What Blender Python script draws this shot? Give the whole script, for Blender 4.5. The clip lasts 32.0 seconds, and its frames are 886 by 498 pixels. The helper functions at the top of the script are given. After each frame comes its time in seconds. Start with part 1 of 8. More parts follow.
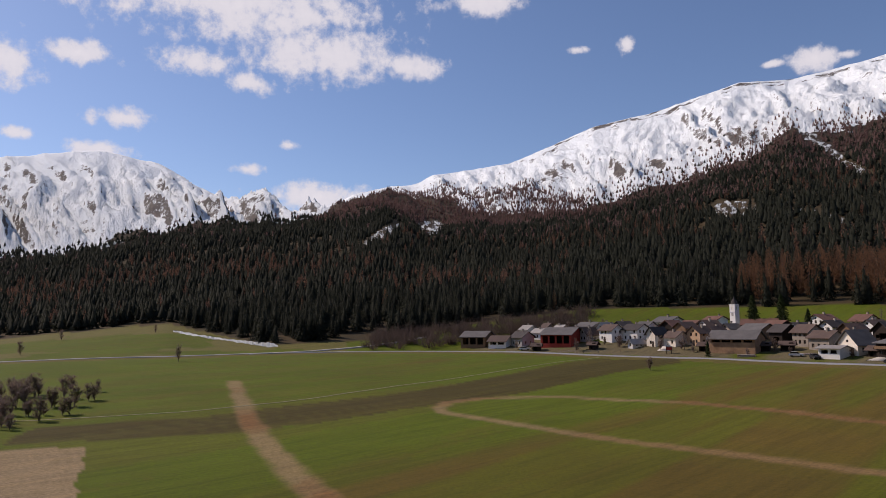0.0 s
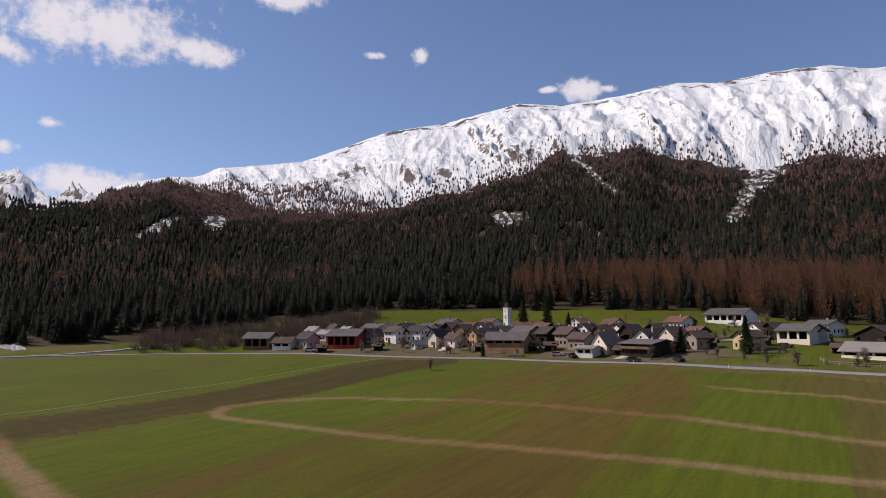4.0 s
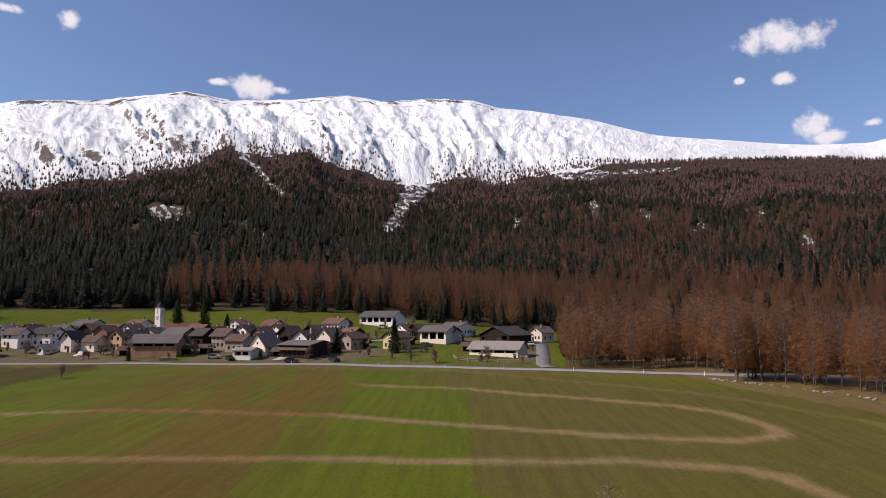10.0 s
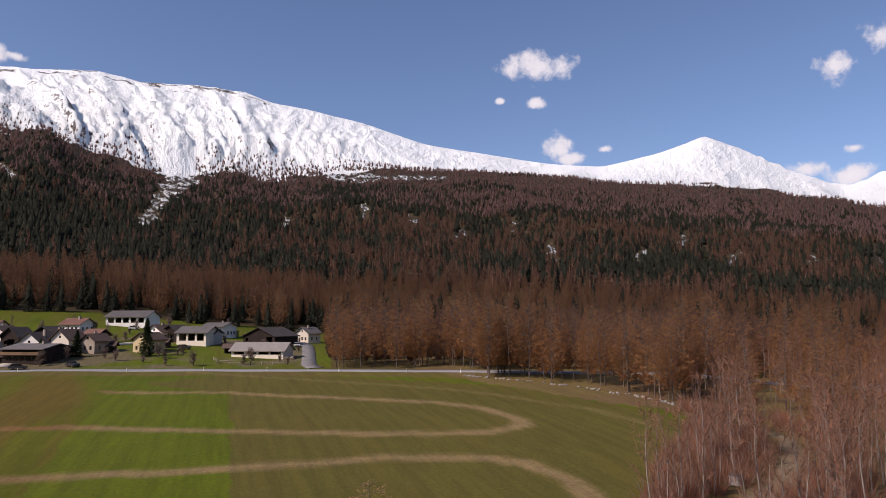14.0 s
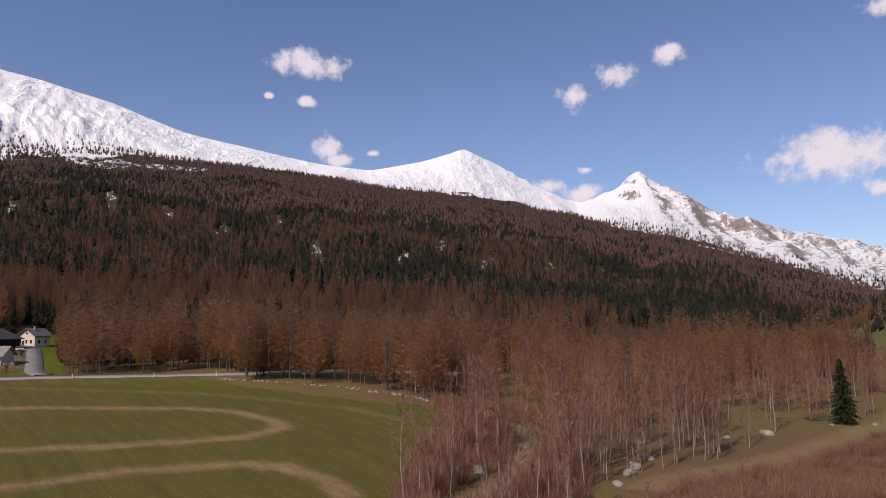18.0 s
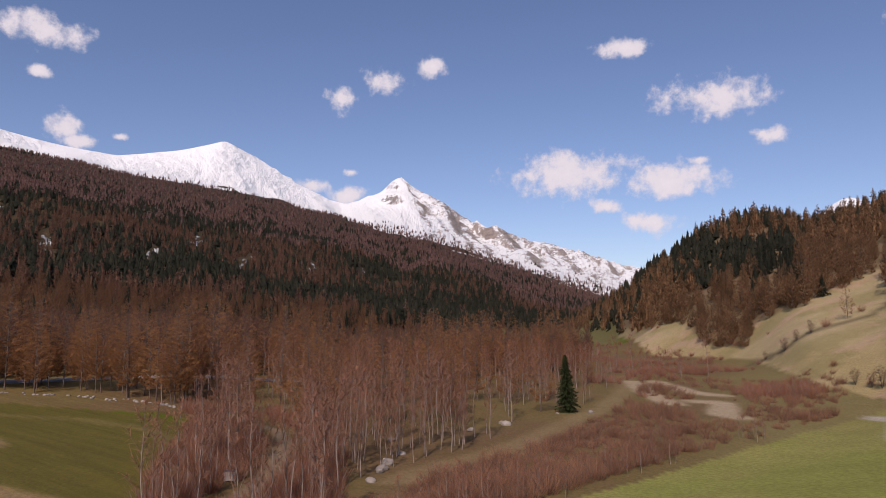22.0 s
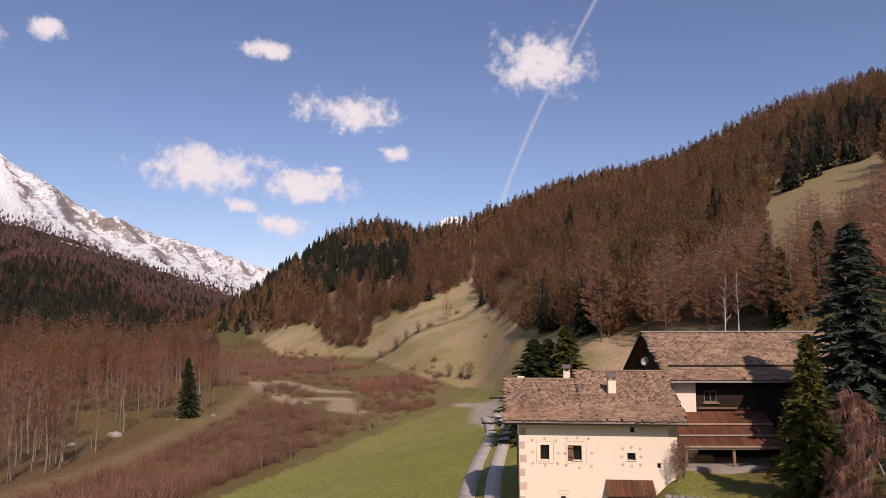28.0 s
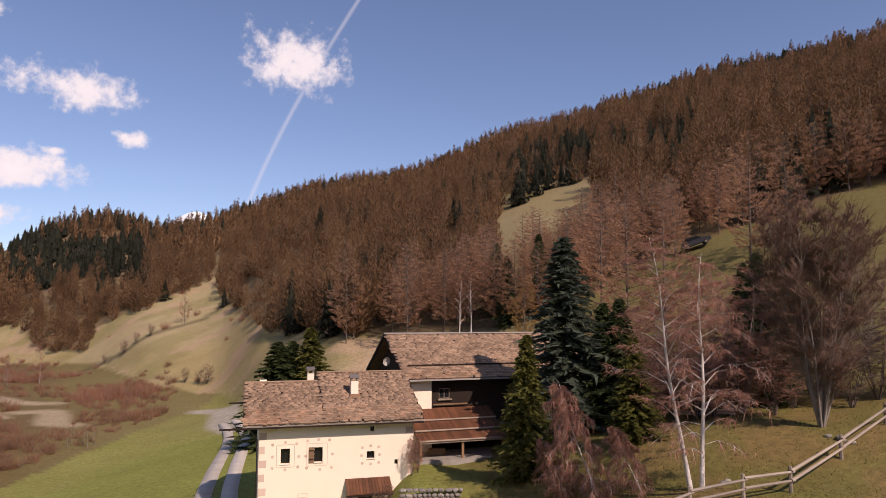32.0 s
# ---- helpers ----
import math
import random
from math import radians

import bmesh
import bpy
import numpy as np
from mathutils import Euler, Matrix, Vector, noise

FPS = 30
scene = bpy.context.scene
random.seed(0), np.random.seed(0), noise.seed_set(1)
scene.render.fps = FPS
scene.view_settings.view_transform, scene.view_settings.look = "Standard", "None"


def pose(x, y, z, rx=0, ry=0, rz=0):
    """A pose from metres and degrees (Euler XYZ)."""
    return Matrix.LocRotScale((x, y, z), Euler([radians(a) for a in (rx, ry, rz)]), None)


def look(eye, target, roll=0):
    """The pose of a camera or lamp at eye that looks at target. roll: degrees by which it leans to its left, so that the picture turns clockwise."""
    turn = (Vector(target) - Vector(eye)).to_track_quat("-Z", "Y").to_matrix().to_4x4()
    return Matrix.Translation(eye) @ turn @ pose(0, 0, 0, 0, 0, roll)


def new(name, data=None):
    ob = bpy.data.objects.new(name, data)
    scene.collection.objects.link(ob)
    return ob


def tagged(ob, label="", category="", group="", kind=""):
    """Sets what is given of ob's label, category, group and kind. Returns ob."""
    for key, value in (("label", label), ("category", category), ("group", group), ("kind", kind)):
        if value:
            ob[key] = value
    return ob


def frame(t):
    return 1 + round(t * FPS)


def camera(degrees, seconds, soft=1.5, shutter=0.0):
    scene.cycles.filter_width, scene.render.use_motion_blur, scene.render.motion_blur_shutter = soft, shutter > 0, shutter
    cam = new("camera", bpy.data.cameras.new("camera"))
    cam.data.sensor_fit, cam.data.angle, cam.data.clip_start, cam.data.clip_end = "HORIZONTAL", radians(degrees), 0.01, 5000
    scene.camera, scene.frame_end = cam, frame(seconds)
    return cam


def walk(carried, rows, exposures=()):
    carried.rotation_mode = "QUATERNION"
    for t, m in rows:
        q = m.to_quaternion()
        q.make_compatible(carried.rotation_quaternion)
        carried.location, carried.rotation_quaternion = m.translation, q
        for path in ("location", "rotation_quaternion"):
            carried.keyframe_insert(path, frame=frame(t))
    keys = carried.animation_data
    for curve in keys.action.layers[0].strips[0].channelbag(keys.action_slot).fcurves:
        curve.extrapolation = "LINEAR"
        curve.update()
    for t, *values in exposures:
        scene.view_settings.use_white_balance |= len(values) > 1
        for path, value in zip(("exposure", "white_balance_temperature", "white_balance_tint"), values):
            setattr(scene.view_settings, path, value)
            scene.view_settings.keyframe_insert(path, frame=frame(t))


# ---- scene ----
# The camera hovers in one place above the meadow and turns slowly to the right.
EYE = 18.0
cam = camera(65.85, 32.0, soft=0.8)
TURNS = [
    (0, 0.05, 6.09, 0.62),
    (1, -4.30, 6.07, 0.50),
    (2, -8.69, 6.06, 0.40),
    (3, -13.12, 6.06, 0.33),
    (4, -17.60, 6.06, 0.26),
    (5, -22.12, 6.06, 0.22),
    (6, -26.68, 6.07, 0.18),
    (7, -31.29, 6.07, 0.16),
    (8, -35.94, 6.08, 0.14),
    (9, -40.63, 6.08, 0.13),
    (10, -45.35, 6.09, 0.13),
    (11, -50.11, 6.09, 0.13),
    (12, -54.90, 6.10, 0.14),
    (13, -59.71, 6.10, 0.14),
    (14, -64.55, 6.10, 0.15),
    (15, -69.42, 6.10, 0.16),
    (16, -74.30, 6.10, 0.17),
    (17, -79.20, 6.10, 0.18),
    (18, -84.12, 6.09, 0.18),
    (19, -89.05, 6.09, 0.18),
    (20, -93.99, 6.08, 0.18),
    (21, -98.94, 6.07, 0.18),
    (22, -103.90, 6.07, 0.18),
    (23, -108.88, 6.06, 0.17),
    (24, -113.87, 6.06, 0.17),
    (25, -118.88, 6.05, 0.16),
    (26, -123.91, 6.06, 0.15),
    (27, -128.97, 6.06, 0.13),
    (28, -134.07, 6.07, 0.12),
    (29, -139.21, 6.09, 0.12),
    (30, -144.40, 6.11, 0.11),
    (31, -149.65, 6.15, 0.11),
    (32, -154.98, 6.19, 0.11),
]
walk(cam, [(t, pose(0, 0, EYE, 90 + tip, roll, yaw)) for t, yaw, tip, roll in TURNS], [(0, -0.24, 6500, 21), (6, -0.10, 6500, 22), (11, 0.0, 6520, 22), (18, -0.16, 6650, 26), (25, -0.19, 6750, 27), (32, 0.08, 7050, 28)])

# ---- sky and sun ----
SUN_BEARING, SUN_HEIGHT = 299.0, 42.0


def way(bearing, height=0.0):
    """Unit vector for a bearing (clockwise from +y) and a height over the horizon, in degrees."""
    b, h = radians(bearing), radians(height)
    return Vector((math.sin(b) * math.cos(h), math.cos(b) * math.cos(h), math.sin(h)))


def make_sky():
    world = bpy.data.worlds.new("sky")
    scene.world = world
    world.use_nodes = True
    nt = world.node_tree
    nt.nodes.clear()
    N, L = nt.nodes.new, nt.links.new

    def math_node(op, a, b=None, c=None, clamp=False):
        n = N("ShaderNodeMath")
        n.operation, n.use_clamp = op, clamp
        for i, v in enumerate((a, b, c)):
            if v is None:
                continue
            if isinstance(v, (int, float)):
                n.inputs[i].default_value = v
            else:
                L(v, n.inputs[i])
        return n.outputs[0]

    out, bg = N("ShaderNodeOutputWorld"), N("ShaderNodeBackground")
    sky = N("ShaderNodeTexSky")
    sky.sky_type, sky.sun_disc = "NISHITA", False
    sky.sun_elevation, sky.sun_rotation = radians(SUN_HEIGHT), radians(SUN_BEARING)
    sky.altitude, sky.air_density, sky.dust_density, sky.ozone_density = 1400, 1.1, 1.3, 3.9
    tc = N("ShaderNodeTexCoord")
    sep = N("ShaderNodeSeparateXYZ")
    L(tc.outputs["Generated"], sep.inputs[0])
    x, y, z = sep.outputs
    bearing = math_node("MULTIPLY", math_node("ARCTAN2", x, y), 57.2958)
    # one turn that is whole from -90 to 270 degrees
    bearing = math_node("ADD", bearing, math_node("MULTIPLY", math_node("LESS_THAN", bearing, -90.0), 360.0))
    height = math_node("MULTIPLY", math_node("ARCSINE", z), 57.2958)
    pos = N("ShaderNodeCombineXYZ")
    L(bearing, pos.inputs[0])
    L(height, pos.inputs[1])
    near = None
    for b, h, wide, tall in CLOUDS:
        sub, div, ln = N("ShaderNodeVectorMath"), N("ShaderNodeVectorMath"), N("ShaderNodeVectorMath")
        sub.operation, div.operation, ln.operation = "SUBTRACT", "MULTIPLY", "LENGTH"
        sub.inputs[1].default_value = (b, h, 0)
        div.inputs[1].default_value = (1 / wide, 1 / tall, 0)
        L(pos.outputs[0], sub.inputs[0])
        L(sub.outputs[0], div.inputs[0])
        L(div.outputs[0], ln.inputs[0])
        d = math_node("MULTIPLY_ADD", ln.outputs["Value"], 1.0, 0.0)
        near = d if near is None else math_node("SMOOTH_MIN", near, d, 0.25)
    coarse, fine = N("ShaderNodeTexNoise"), N("ShaderNodeTexNoise")
    for n, scale, detail in ((coarse, 11.0, 6.0), (fine, 44.0, 8.0)):
        n.inputs["Scale"].default_value, n.inputs["Detail"].default_value, n.inputs["Roughness"].default_value = scale, detail, 0.62
        L(tc.outputs["Generated"], n.inputs["Vector"])
    wisp = math_node("ADD", math_node("MULTIPLY", math_node("SUBTRACT", coarse.outputs["Fac"], 0.5), 1.9), math_node("MULTIPLY", math_node("SUBTRACT", fine.outputs["Fac"], 0.5), 1.35))
    body = math_node("ADD", math_node("SUBTRACT", 1.06, near), wisp)
    soft = N("ShaderNodeMapRange")
    soft.interpolation_type = "SMOOTHSTEP"
    soft.inputs["From Min"].default_value, soft.inputs["From Max"].default_value = 0.0, 0.75
    L(body, soft.inputs["Value"])
    # a faint vapour trail that bends down to the ridge
    bend = math_node("SUBTRACT", bearing, math_node("ADD", 136.4, math_node("ADD", math_node("MULTIPLY", height, 0.16), math_node("MULTIPLY", math_node("MULTIPLY", height, height), 0.0105))))
    trail = math_node("SUBTRACT", 1.0, math_node("MULTIPLY", math_node("ABSOLUTE", bend), math_node("ADD", 2.2, math_node("MULTIPLY", fine.outputs["Fac"], 2.6))), clamp=True)
    trail = math_node("MULTIPLY", trail, math_node("MULTIPLY", math_node("GREATER_THAN", height, 8.0), 0.34))
    # cloud bases are a little greyer than their tops
    grey = N("ShaderNodeMapRange")
    grey.inputs["From Min"].default_value, grey.inputs["From Max"].default_value = 0.1, 1.5
    L(body, grey.inputs["Value"])
    tone = N("ShaderNodeMix")
    tone.data_type = "RGBA"
    tone.inputs["A"].default_value, tone.inputs["B"].default_value = (*CLOUD_EDGE, 1), (*CLOUD_CORE, 1)
    L(grey.outputs[0], tone.inputs["Factor"])
    mix = N("ShaderNodeMix")
    mix.data_type = "RGBA"
    L(math_node("MAXIMUM", math_node("MULTIPLY", soft.outputs[0], 0.93), trail), mix.inputs["Factor"])
    L(sky.outputs[0], mix.inputs["A"])
    L(tone.outputs["Result"], mix.inputs["B"])
    L(mix.outputs["Result"], bg.inputs["Color"])
    bg.inputs["Strength"].default_value = SKY_STRENGTH
    L(bg.outputs[0], out.inputs[0])


SKY_STRENGTH = 0.122
CLOUD_EDGE, CLOUD_CORE = (6.3, 6.4, 6.7), (7.7, 7.6, 7.5)
# bearing, height, half width and half height of each cloud, in degrees
CLOUDS = [
    (-17, 25.2, 13, 3.6), (-9.5, 21.8, 7.5, 2.6), (-20.5, 20.4, 3.4, 1.3), (-16, 19.2, 2.2, .9), (-3, 21.0, 3.4, 1.2), (-29, 19.9, 2.6, 1.0), (-33.3, 18.6, 2.4, 2.2), (-26, 15.6, 2.3, 1.0), (-32.5, 13.7, 1.6, .6),
    (-16.1, 12.4, 1.6, .6), (-10.5, 10.4, 5.4, 1.4), (3.5, 26.0, 5.0, 1.6), (15.8, 21.8, .8, .7), (11.6, 21.8, 1.2, .4), (29.6, 18.8, 2.0, .9), (26.6, 18.9, 1.0, .3), (31.6, 18.7, 1.0, .4), (-12.7, 14.5, .9, .5), (-27.2, 13.2, 3.0, .8),
    (72.6, 20.8, 2.8, 1.2), (72.5, 17.9, 1.0, .5), (69.5, 18.2, .5, .3), (74.5, 14.2, 1.2, 1.2), (75.2, 13.4, 1.4, .6), (78.2, 14.0, .6, .3), (93.0, 11.2, 2.0, .8),
    (95.2, 18.2, 1.6, 1.3), (99.1, 19.7, 2.2, 1.3), (103.1, 21.0, 1.6, 1.0), (96.1, 12.4, .8, .4), (95.8, 10.5, 2.0, .8),
    (114.6, 12.1, 6.0, 2.0), (122.6, 11.0, 4.6, 1.6), (120.8, 7.9, 3.0, 1.3), (117.6, 9.3, 1.6, .8), (126.2, 17.2, 4.2, 1.9), (130.0, 13.9, 1.7, .8), (124.8, 12.6, 1.0, .4),
    (119.2, 21.7, 2.3, .8), (142.7, 21.2, 4.9, 3.0), (180, 38, 18, 5), (60, 42, 22, 6), (235, 30, 18, 6)]
make_sky()
sun = new("sun", bpy.data.lights.new("sun", "SUN"))
sun.data.energy, sun.data.angle, sun.data.color = 4.4, radians(0.6), (1.0, 0.89, 0.75)
sun.matrix_world = look(way(SUN_BEARING, SUN_HEIGHT) * 2000, (0, 0, 0))

# ---- materials ----
class Nodes:
    """Small builder for one procedural material."""

    def __init__(self, name, rough=0.8, metal=0.0, specular=0.3):
        self.m = bpy.data.materials.new(name)
        self.m.use_nodes = True
        self.t = self.m.node_tree
        self.b = self.t.nodes["Principled BSDF"]
        self.b.inputs["Roughness"].default_value = rough
        self.b.inputs["Metallic"].default_value = metal
        self.b.inputs["Specular IOR Level"].default_value = specular

    def node(self, kind, **values):
        n = self.t.nodes.new(kind)
        for k, v in values.items():
            n.inputs[k].default_value = v
        return n

    def link(self, a, b):
        self.t.links.new(a, b)

    def where(self):
        if not hasattr(self, "_w"):
            self._w = self.node("ShaderNodeNewGeometry").outputs["Position"]
        return self._w

    def slope(self):
        """Place on the steep mountain sides: metres along the valley side, and height."""
        if not hasattr(self, "_s"):
            p = self.node("ShaderNodeSeparateXYZ")
            self.link(self.where(), p.inputs[0])
            q = self.node("ShaderNodeCombineXYZ")
            self.link(self.sums("MULTIPLY", self.sums("ARCTAN2", p.outputs[0], p.outputs[1]), 3300.0), q.inputs[0])
            self.link(self.sums("MULTIPLY", p.outputs[2], 1.2), q.inputs[1])
            self._s = q.outputs[0]
        return self._s

    def noise(self, scale, detail=4.0, rough=0.6, stretch=None, steep=False):
        n = self.node("ShaderNodeTexNoise", Scale=scale, Detail=detail, Roughness=rough)
        v = self.slope() if steep else self.where()
        if stretch:
            s = self.node("ShaderNodeVectorMath")
            s.operation = "MULTIPLY"
            s.inputs[1].default_value = stretch
            self.link(v, s.inputs[0])
            v = s.outputs[0]
        self.link(v, n.inputs["Vector"])
        return n.outputs["Fac"]

    def span(self, v, a, b, lo=0.0, hi=1.0):
        n = self.node("ShaderNodeMapRange")
        n.inputs["From Min"].default_value, n.inputs["From Max"].default_value = a, b
        n.inputs["To Min"].default_value, n.inputs["To Max"].default_value = lo, hi
        self.link(v, n.inputs["Value"])
        return n.outputs[0]

    def sums(self, op, a, b):
        n = self.node("ShaderNodeMath")
        n.operation = op
        for i, v in enumerate((a, b)):
            if isinstance(v, (int, float)):
                n.inputs[i].default_value = v
            else:
                self.link(v, n.inputs[i])
        return n.outputs[0]

    def mix(self, fac, a, b, mode="MIX"):
        n = self.node("ShaderNodeMix")
        n.data_type, n.blend_type = "RGBA", mode
        for key, v in (("Factor", fac), ("A", a), ("B", b)):
            if isinstance(v, (int, float)):
                n.inputs[key].default_value = v
            elif isinstance(v, tuple):
                n.inputs[key].default_value = (*v, 1)
            else:
                self.link(v, n.inputs[key])
        return n.outputs["Result"]

    def chance(self, island=False):
        if island:
            return self.node("ShaderNodeNewGeometry").outputs["Random Per Island"]
        return self.node("ShaderNodeObjectInfo").outputs["Random"]

    def colour(self, c):
        self.link(c, self.b.inputs["Base Color"])

    def relief(self, v, strength, distance):
        n = self.node("ShaderNodeBump", Strength=strength, Distance=distance)
        self.link(v, n.inputs["Height"])
        self.link(n.outputs[0], self.b.inputs["Normal"])


def shade(c, k):
    return tuple(min(1.0, v * k) for v in c)


def simple(name, c, rough=0.8, metal=0.0, spread=0.25, grain=6.0, bump=0.3, depth=0.01, stretch=None, by_object=0.15, island=False, specular=0.3):
    """Paint, wood, plaster or metal: one colour with grain and stains at two scales, and a small change from piece to piece."""
    n = Nodes(name, rough, metal, specular)
    big, fine = n.noise(grain * 0.13, 3.0), n.noise(grain, 5.0, 0.65, stretch)
    base = n.mix(n.span(big, 0.3, 0.7), shade(c, 1 - spread), shade(c, 1 + spread * 0.6))
    base = n.mix(n.span(fine, 0.25, 0.75, 0.0, 0.6), base, shade(c, 1 - spread * 1.4))
    if by_object:
        k = n.span(n.chance(island), 0, 1, 1 - by_object, 1 + by_object)
        g = n.node("ShaderNodeCombineColor")
        for i in range(3):
            n.link(k, g.inputs[i])
        base = n.mix(1.0, base, g.outputs[0], "MULTIPLY")
    n.colour(base)
    if bump:
        n.relief(fine, bump, depth)
    return n.m


def ground_material():
    n = Nodes("ground", 0.95, 0, 0.1)
    at = n.node("ShaderNodeAttribute")
    at.attribute_name = "cover"
    kinds = n.node("ShaderNodeAttribute")
    kinds.attribute_name = "kinds"
    sp = n.node("ShaderNodeSeparateColor")
    n.link(kinds.outputs["Color"], sp.inputs[0])
    snow, scree = sp.outputs[0], sp.outputs[1]
    fine, mid, wide = n.noise(2.2, 5.0, 0.7), n.noise(0.16, 5.0, 0.65), n.noise(0.02, 4.0)
    grass = n.mix(n.span(fine, 0.35, 0.65, 0, 0.45), at.outputs["Color"], (0.04, 0.04, 0.012))
    turned = n.node("ShaderNodeMapping")
    turned.vector_type = "TEXTURE"
    turned.inputs["Rotation"].default_value = (0, 0, 0.75)
    turned.inputs["Scale"].default_value = (24.0, 1.3, 3.0)
    n.link(n.where(), turned.inputs["Vector"])
    swath = n.node("ShaderNodeTexNoise", Scale=1.0, Detail=5.0, Roughness=0.7)
    n.link(turned.outputs[0], swath.inputs["Vector"])
    grass = n.mix(n.sums("MULTIPLY", n.span(swath.outputs["Fac"], 0.44, 0.64, 0, 0.3), kinds.outputs["Alpha"]), grass, n.mix(1.0, grass, (1.55, 1.38, 1.0), "MULTIPLY"))
    grass = n.mix(n.sums("MULTIPLY", n.span(swath.outputs["Fac"], 0.52, 0.36, 0, 0.3), kinds.outputs["Alpha"]), grass, n.mix(1.0, grass, (0.66, 0.58, 0.5), "MULTIPLY"))
    grass = n.mix(n.span(mid, 0.4, 0.7, 0, 0.18), grass, (0.075, 0.055, 0.012), "MIX")
    # high ground: snow with rock where it is steep or blown bare
    normal = n.node("ShaderNodeSeparateXYZ")
    n.link(n.node("ShaderNodeNewGeometry").outputs["Normal"], normal.inputs[0])
    crag = n.noise(0.012, 12.0, 0.78, (1, 0.9, 1), True)
    crag2 = n.noise(0.045, 8.0, 0.75, (1, 0.9, 1), True)
    bare = n.sums("ADD", n.sums("MULTIPLY", n.sums("SUBTRACT", crag, 0.5), 0.9), n.sums("MULTIPLY", n.sums("SUBTRACT", crag2, 0.5), 1.5))
    crag3 = n.noise(0.16, 5.0, 0.7, None, True)
    bare = n.sums("ADD", bare, n.sums("MULTIPLY", n.sums("SUBTRACT", crag3, 0.5), 0.7))
    bare = n.sums("ADD", bare, scree)
    bare = n.sums("ADD", bare, n.span(normal.outputs[2], 0.97, 0.6, -0.38, 0.40))
    streak = n.noise(0.02, 7.0, 0.7, (1, 0.35, 1), True)
    bare = n.sums("ADD", bare, n.sums("MULTIPLY", n.sums("SUBTRACT", streak, 0.5), 0.9))
    rock = n.mix(n.span(crag2, 0.35, 0.65), (0.045, 0.042, 0.043), (0.20, 0.172, 0.15))
    rock = n.mix(sp.outputs[2], rock, n.mix(n.span(crag2, 0.35, 0.65), (0.18, 0.16, 0.148), (0.40, 0.345, 0.305)))
    high = n.mix(n.span(bare, 0.22, 0.40), (0.84, 0.88, 0.88), rock)
    snow = n.span(n.sums("ADD", snow, n.sums("MULTIPLY", n.sums("SUBTRACT", crag2, 0.5), 1.6)), 0.42, 0.50)
    n.colour(n.mix(snow, grass, high))
    low = n.sums("ADD", n.sums("MULTIPLY", fine, 0.4), mid)
    heights = n.node("ShaderNodeMix")
    n.link(snow, heights.inputs["Factor"])
    n.link(n.sums("MULTIPLY", low, 0.46), heights.inputs["A"])
    sharp = n.node("ShaderNodeTexNoise", Scale=0.0022, Detail=5.0, Roughness=0.5)
    sharp.noise_type = "RIDGED_MULTIFRACTAL"
    sharp.inputs["Offset"].default_value, sharp.inputs["Gain"].default_value = 0.9, 2.0
    tilt = n.node("ShaderNodeMapping")
    tilt.inputs["Rotation"].default_value = (0, 0, 0.5)
    tilt.inputs["Scale"].default_value = (1.0, 0.4, 1.0)
    n.link(n.slope(), tilt.inputs["Vector"])
    n.link(tilt.outputs[0], sharp.inputs["Vector"])
    flute = n.sums("ABSOLUTE", n.sums("SUBTRACT", n.noise(0.009, 4.0, 0.55, (1, 0.4, 1), True), 0.5), 0.0)
    n.link(n.sums("MULTIPLY", n.sums("SUBTRACT", n.sums("ADD", n.sums("ADD", n.sums("MULTIPLY", crag, 0.5), n.sums("MULTIPLY", streak, 0.6)), n.sums("MULTIPLY", crag2, 0.2)), n.sums("SUBTRACT", n.sums("MULTIPLY", flute, 1.4), n.sums("MULTIPLY", sharp.outputs["Fac"], 0.75))), 80.0), heights.inputs["B"])
    n.relief(heights.outputs["Result"], 0.9, 0.4)
    return n.m


def foliage(name, c, c2, island=True, rough=0.85, through_light=0.45):
    """Needles or twigs: colour changes from tree to tree and from clump to clump; light passes through the sprays."""
    n = Nodes(name, rough, 0, 0.12)
    k = n.chance(island)
    tree = n.noise(0.11, 2.0, 0.5)
    base = n.mix(n.span(n.sums("ADD", n.sums("MULTIPLY", k, 0.3), tree), 0.35, 0.95), c, c2)
    base = n.mix(n.span(n.noise(1.3, 3.0, 0.7), 0.4, 0.7, 0, 0.3), base, shade(c, 0.6))
    n.colour(base)
    leaf, mixed = n.node("ShaderNodeBsdfTranslucent"), n.node("ShaderNodeMixShader", Fac=through_light)
    n.link(base, leaf.inputs["Color"])
    n.link(n.b.outputs[0], mixed.inputs[1])
    n.link(leaf.outputs[0], mixed.inputs[2])
    n.link(mixed.outputs[0], n.t.nodes["Material Output"].inputs["Surface"])
    return n.m


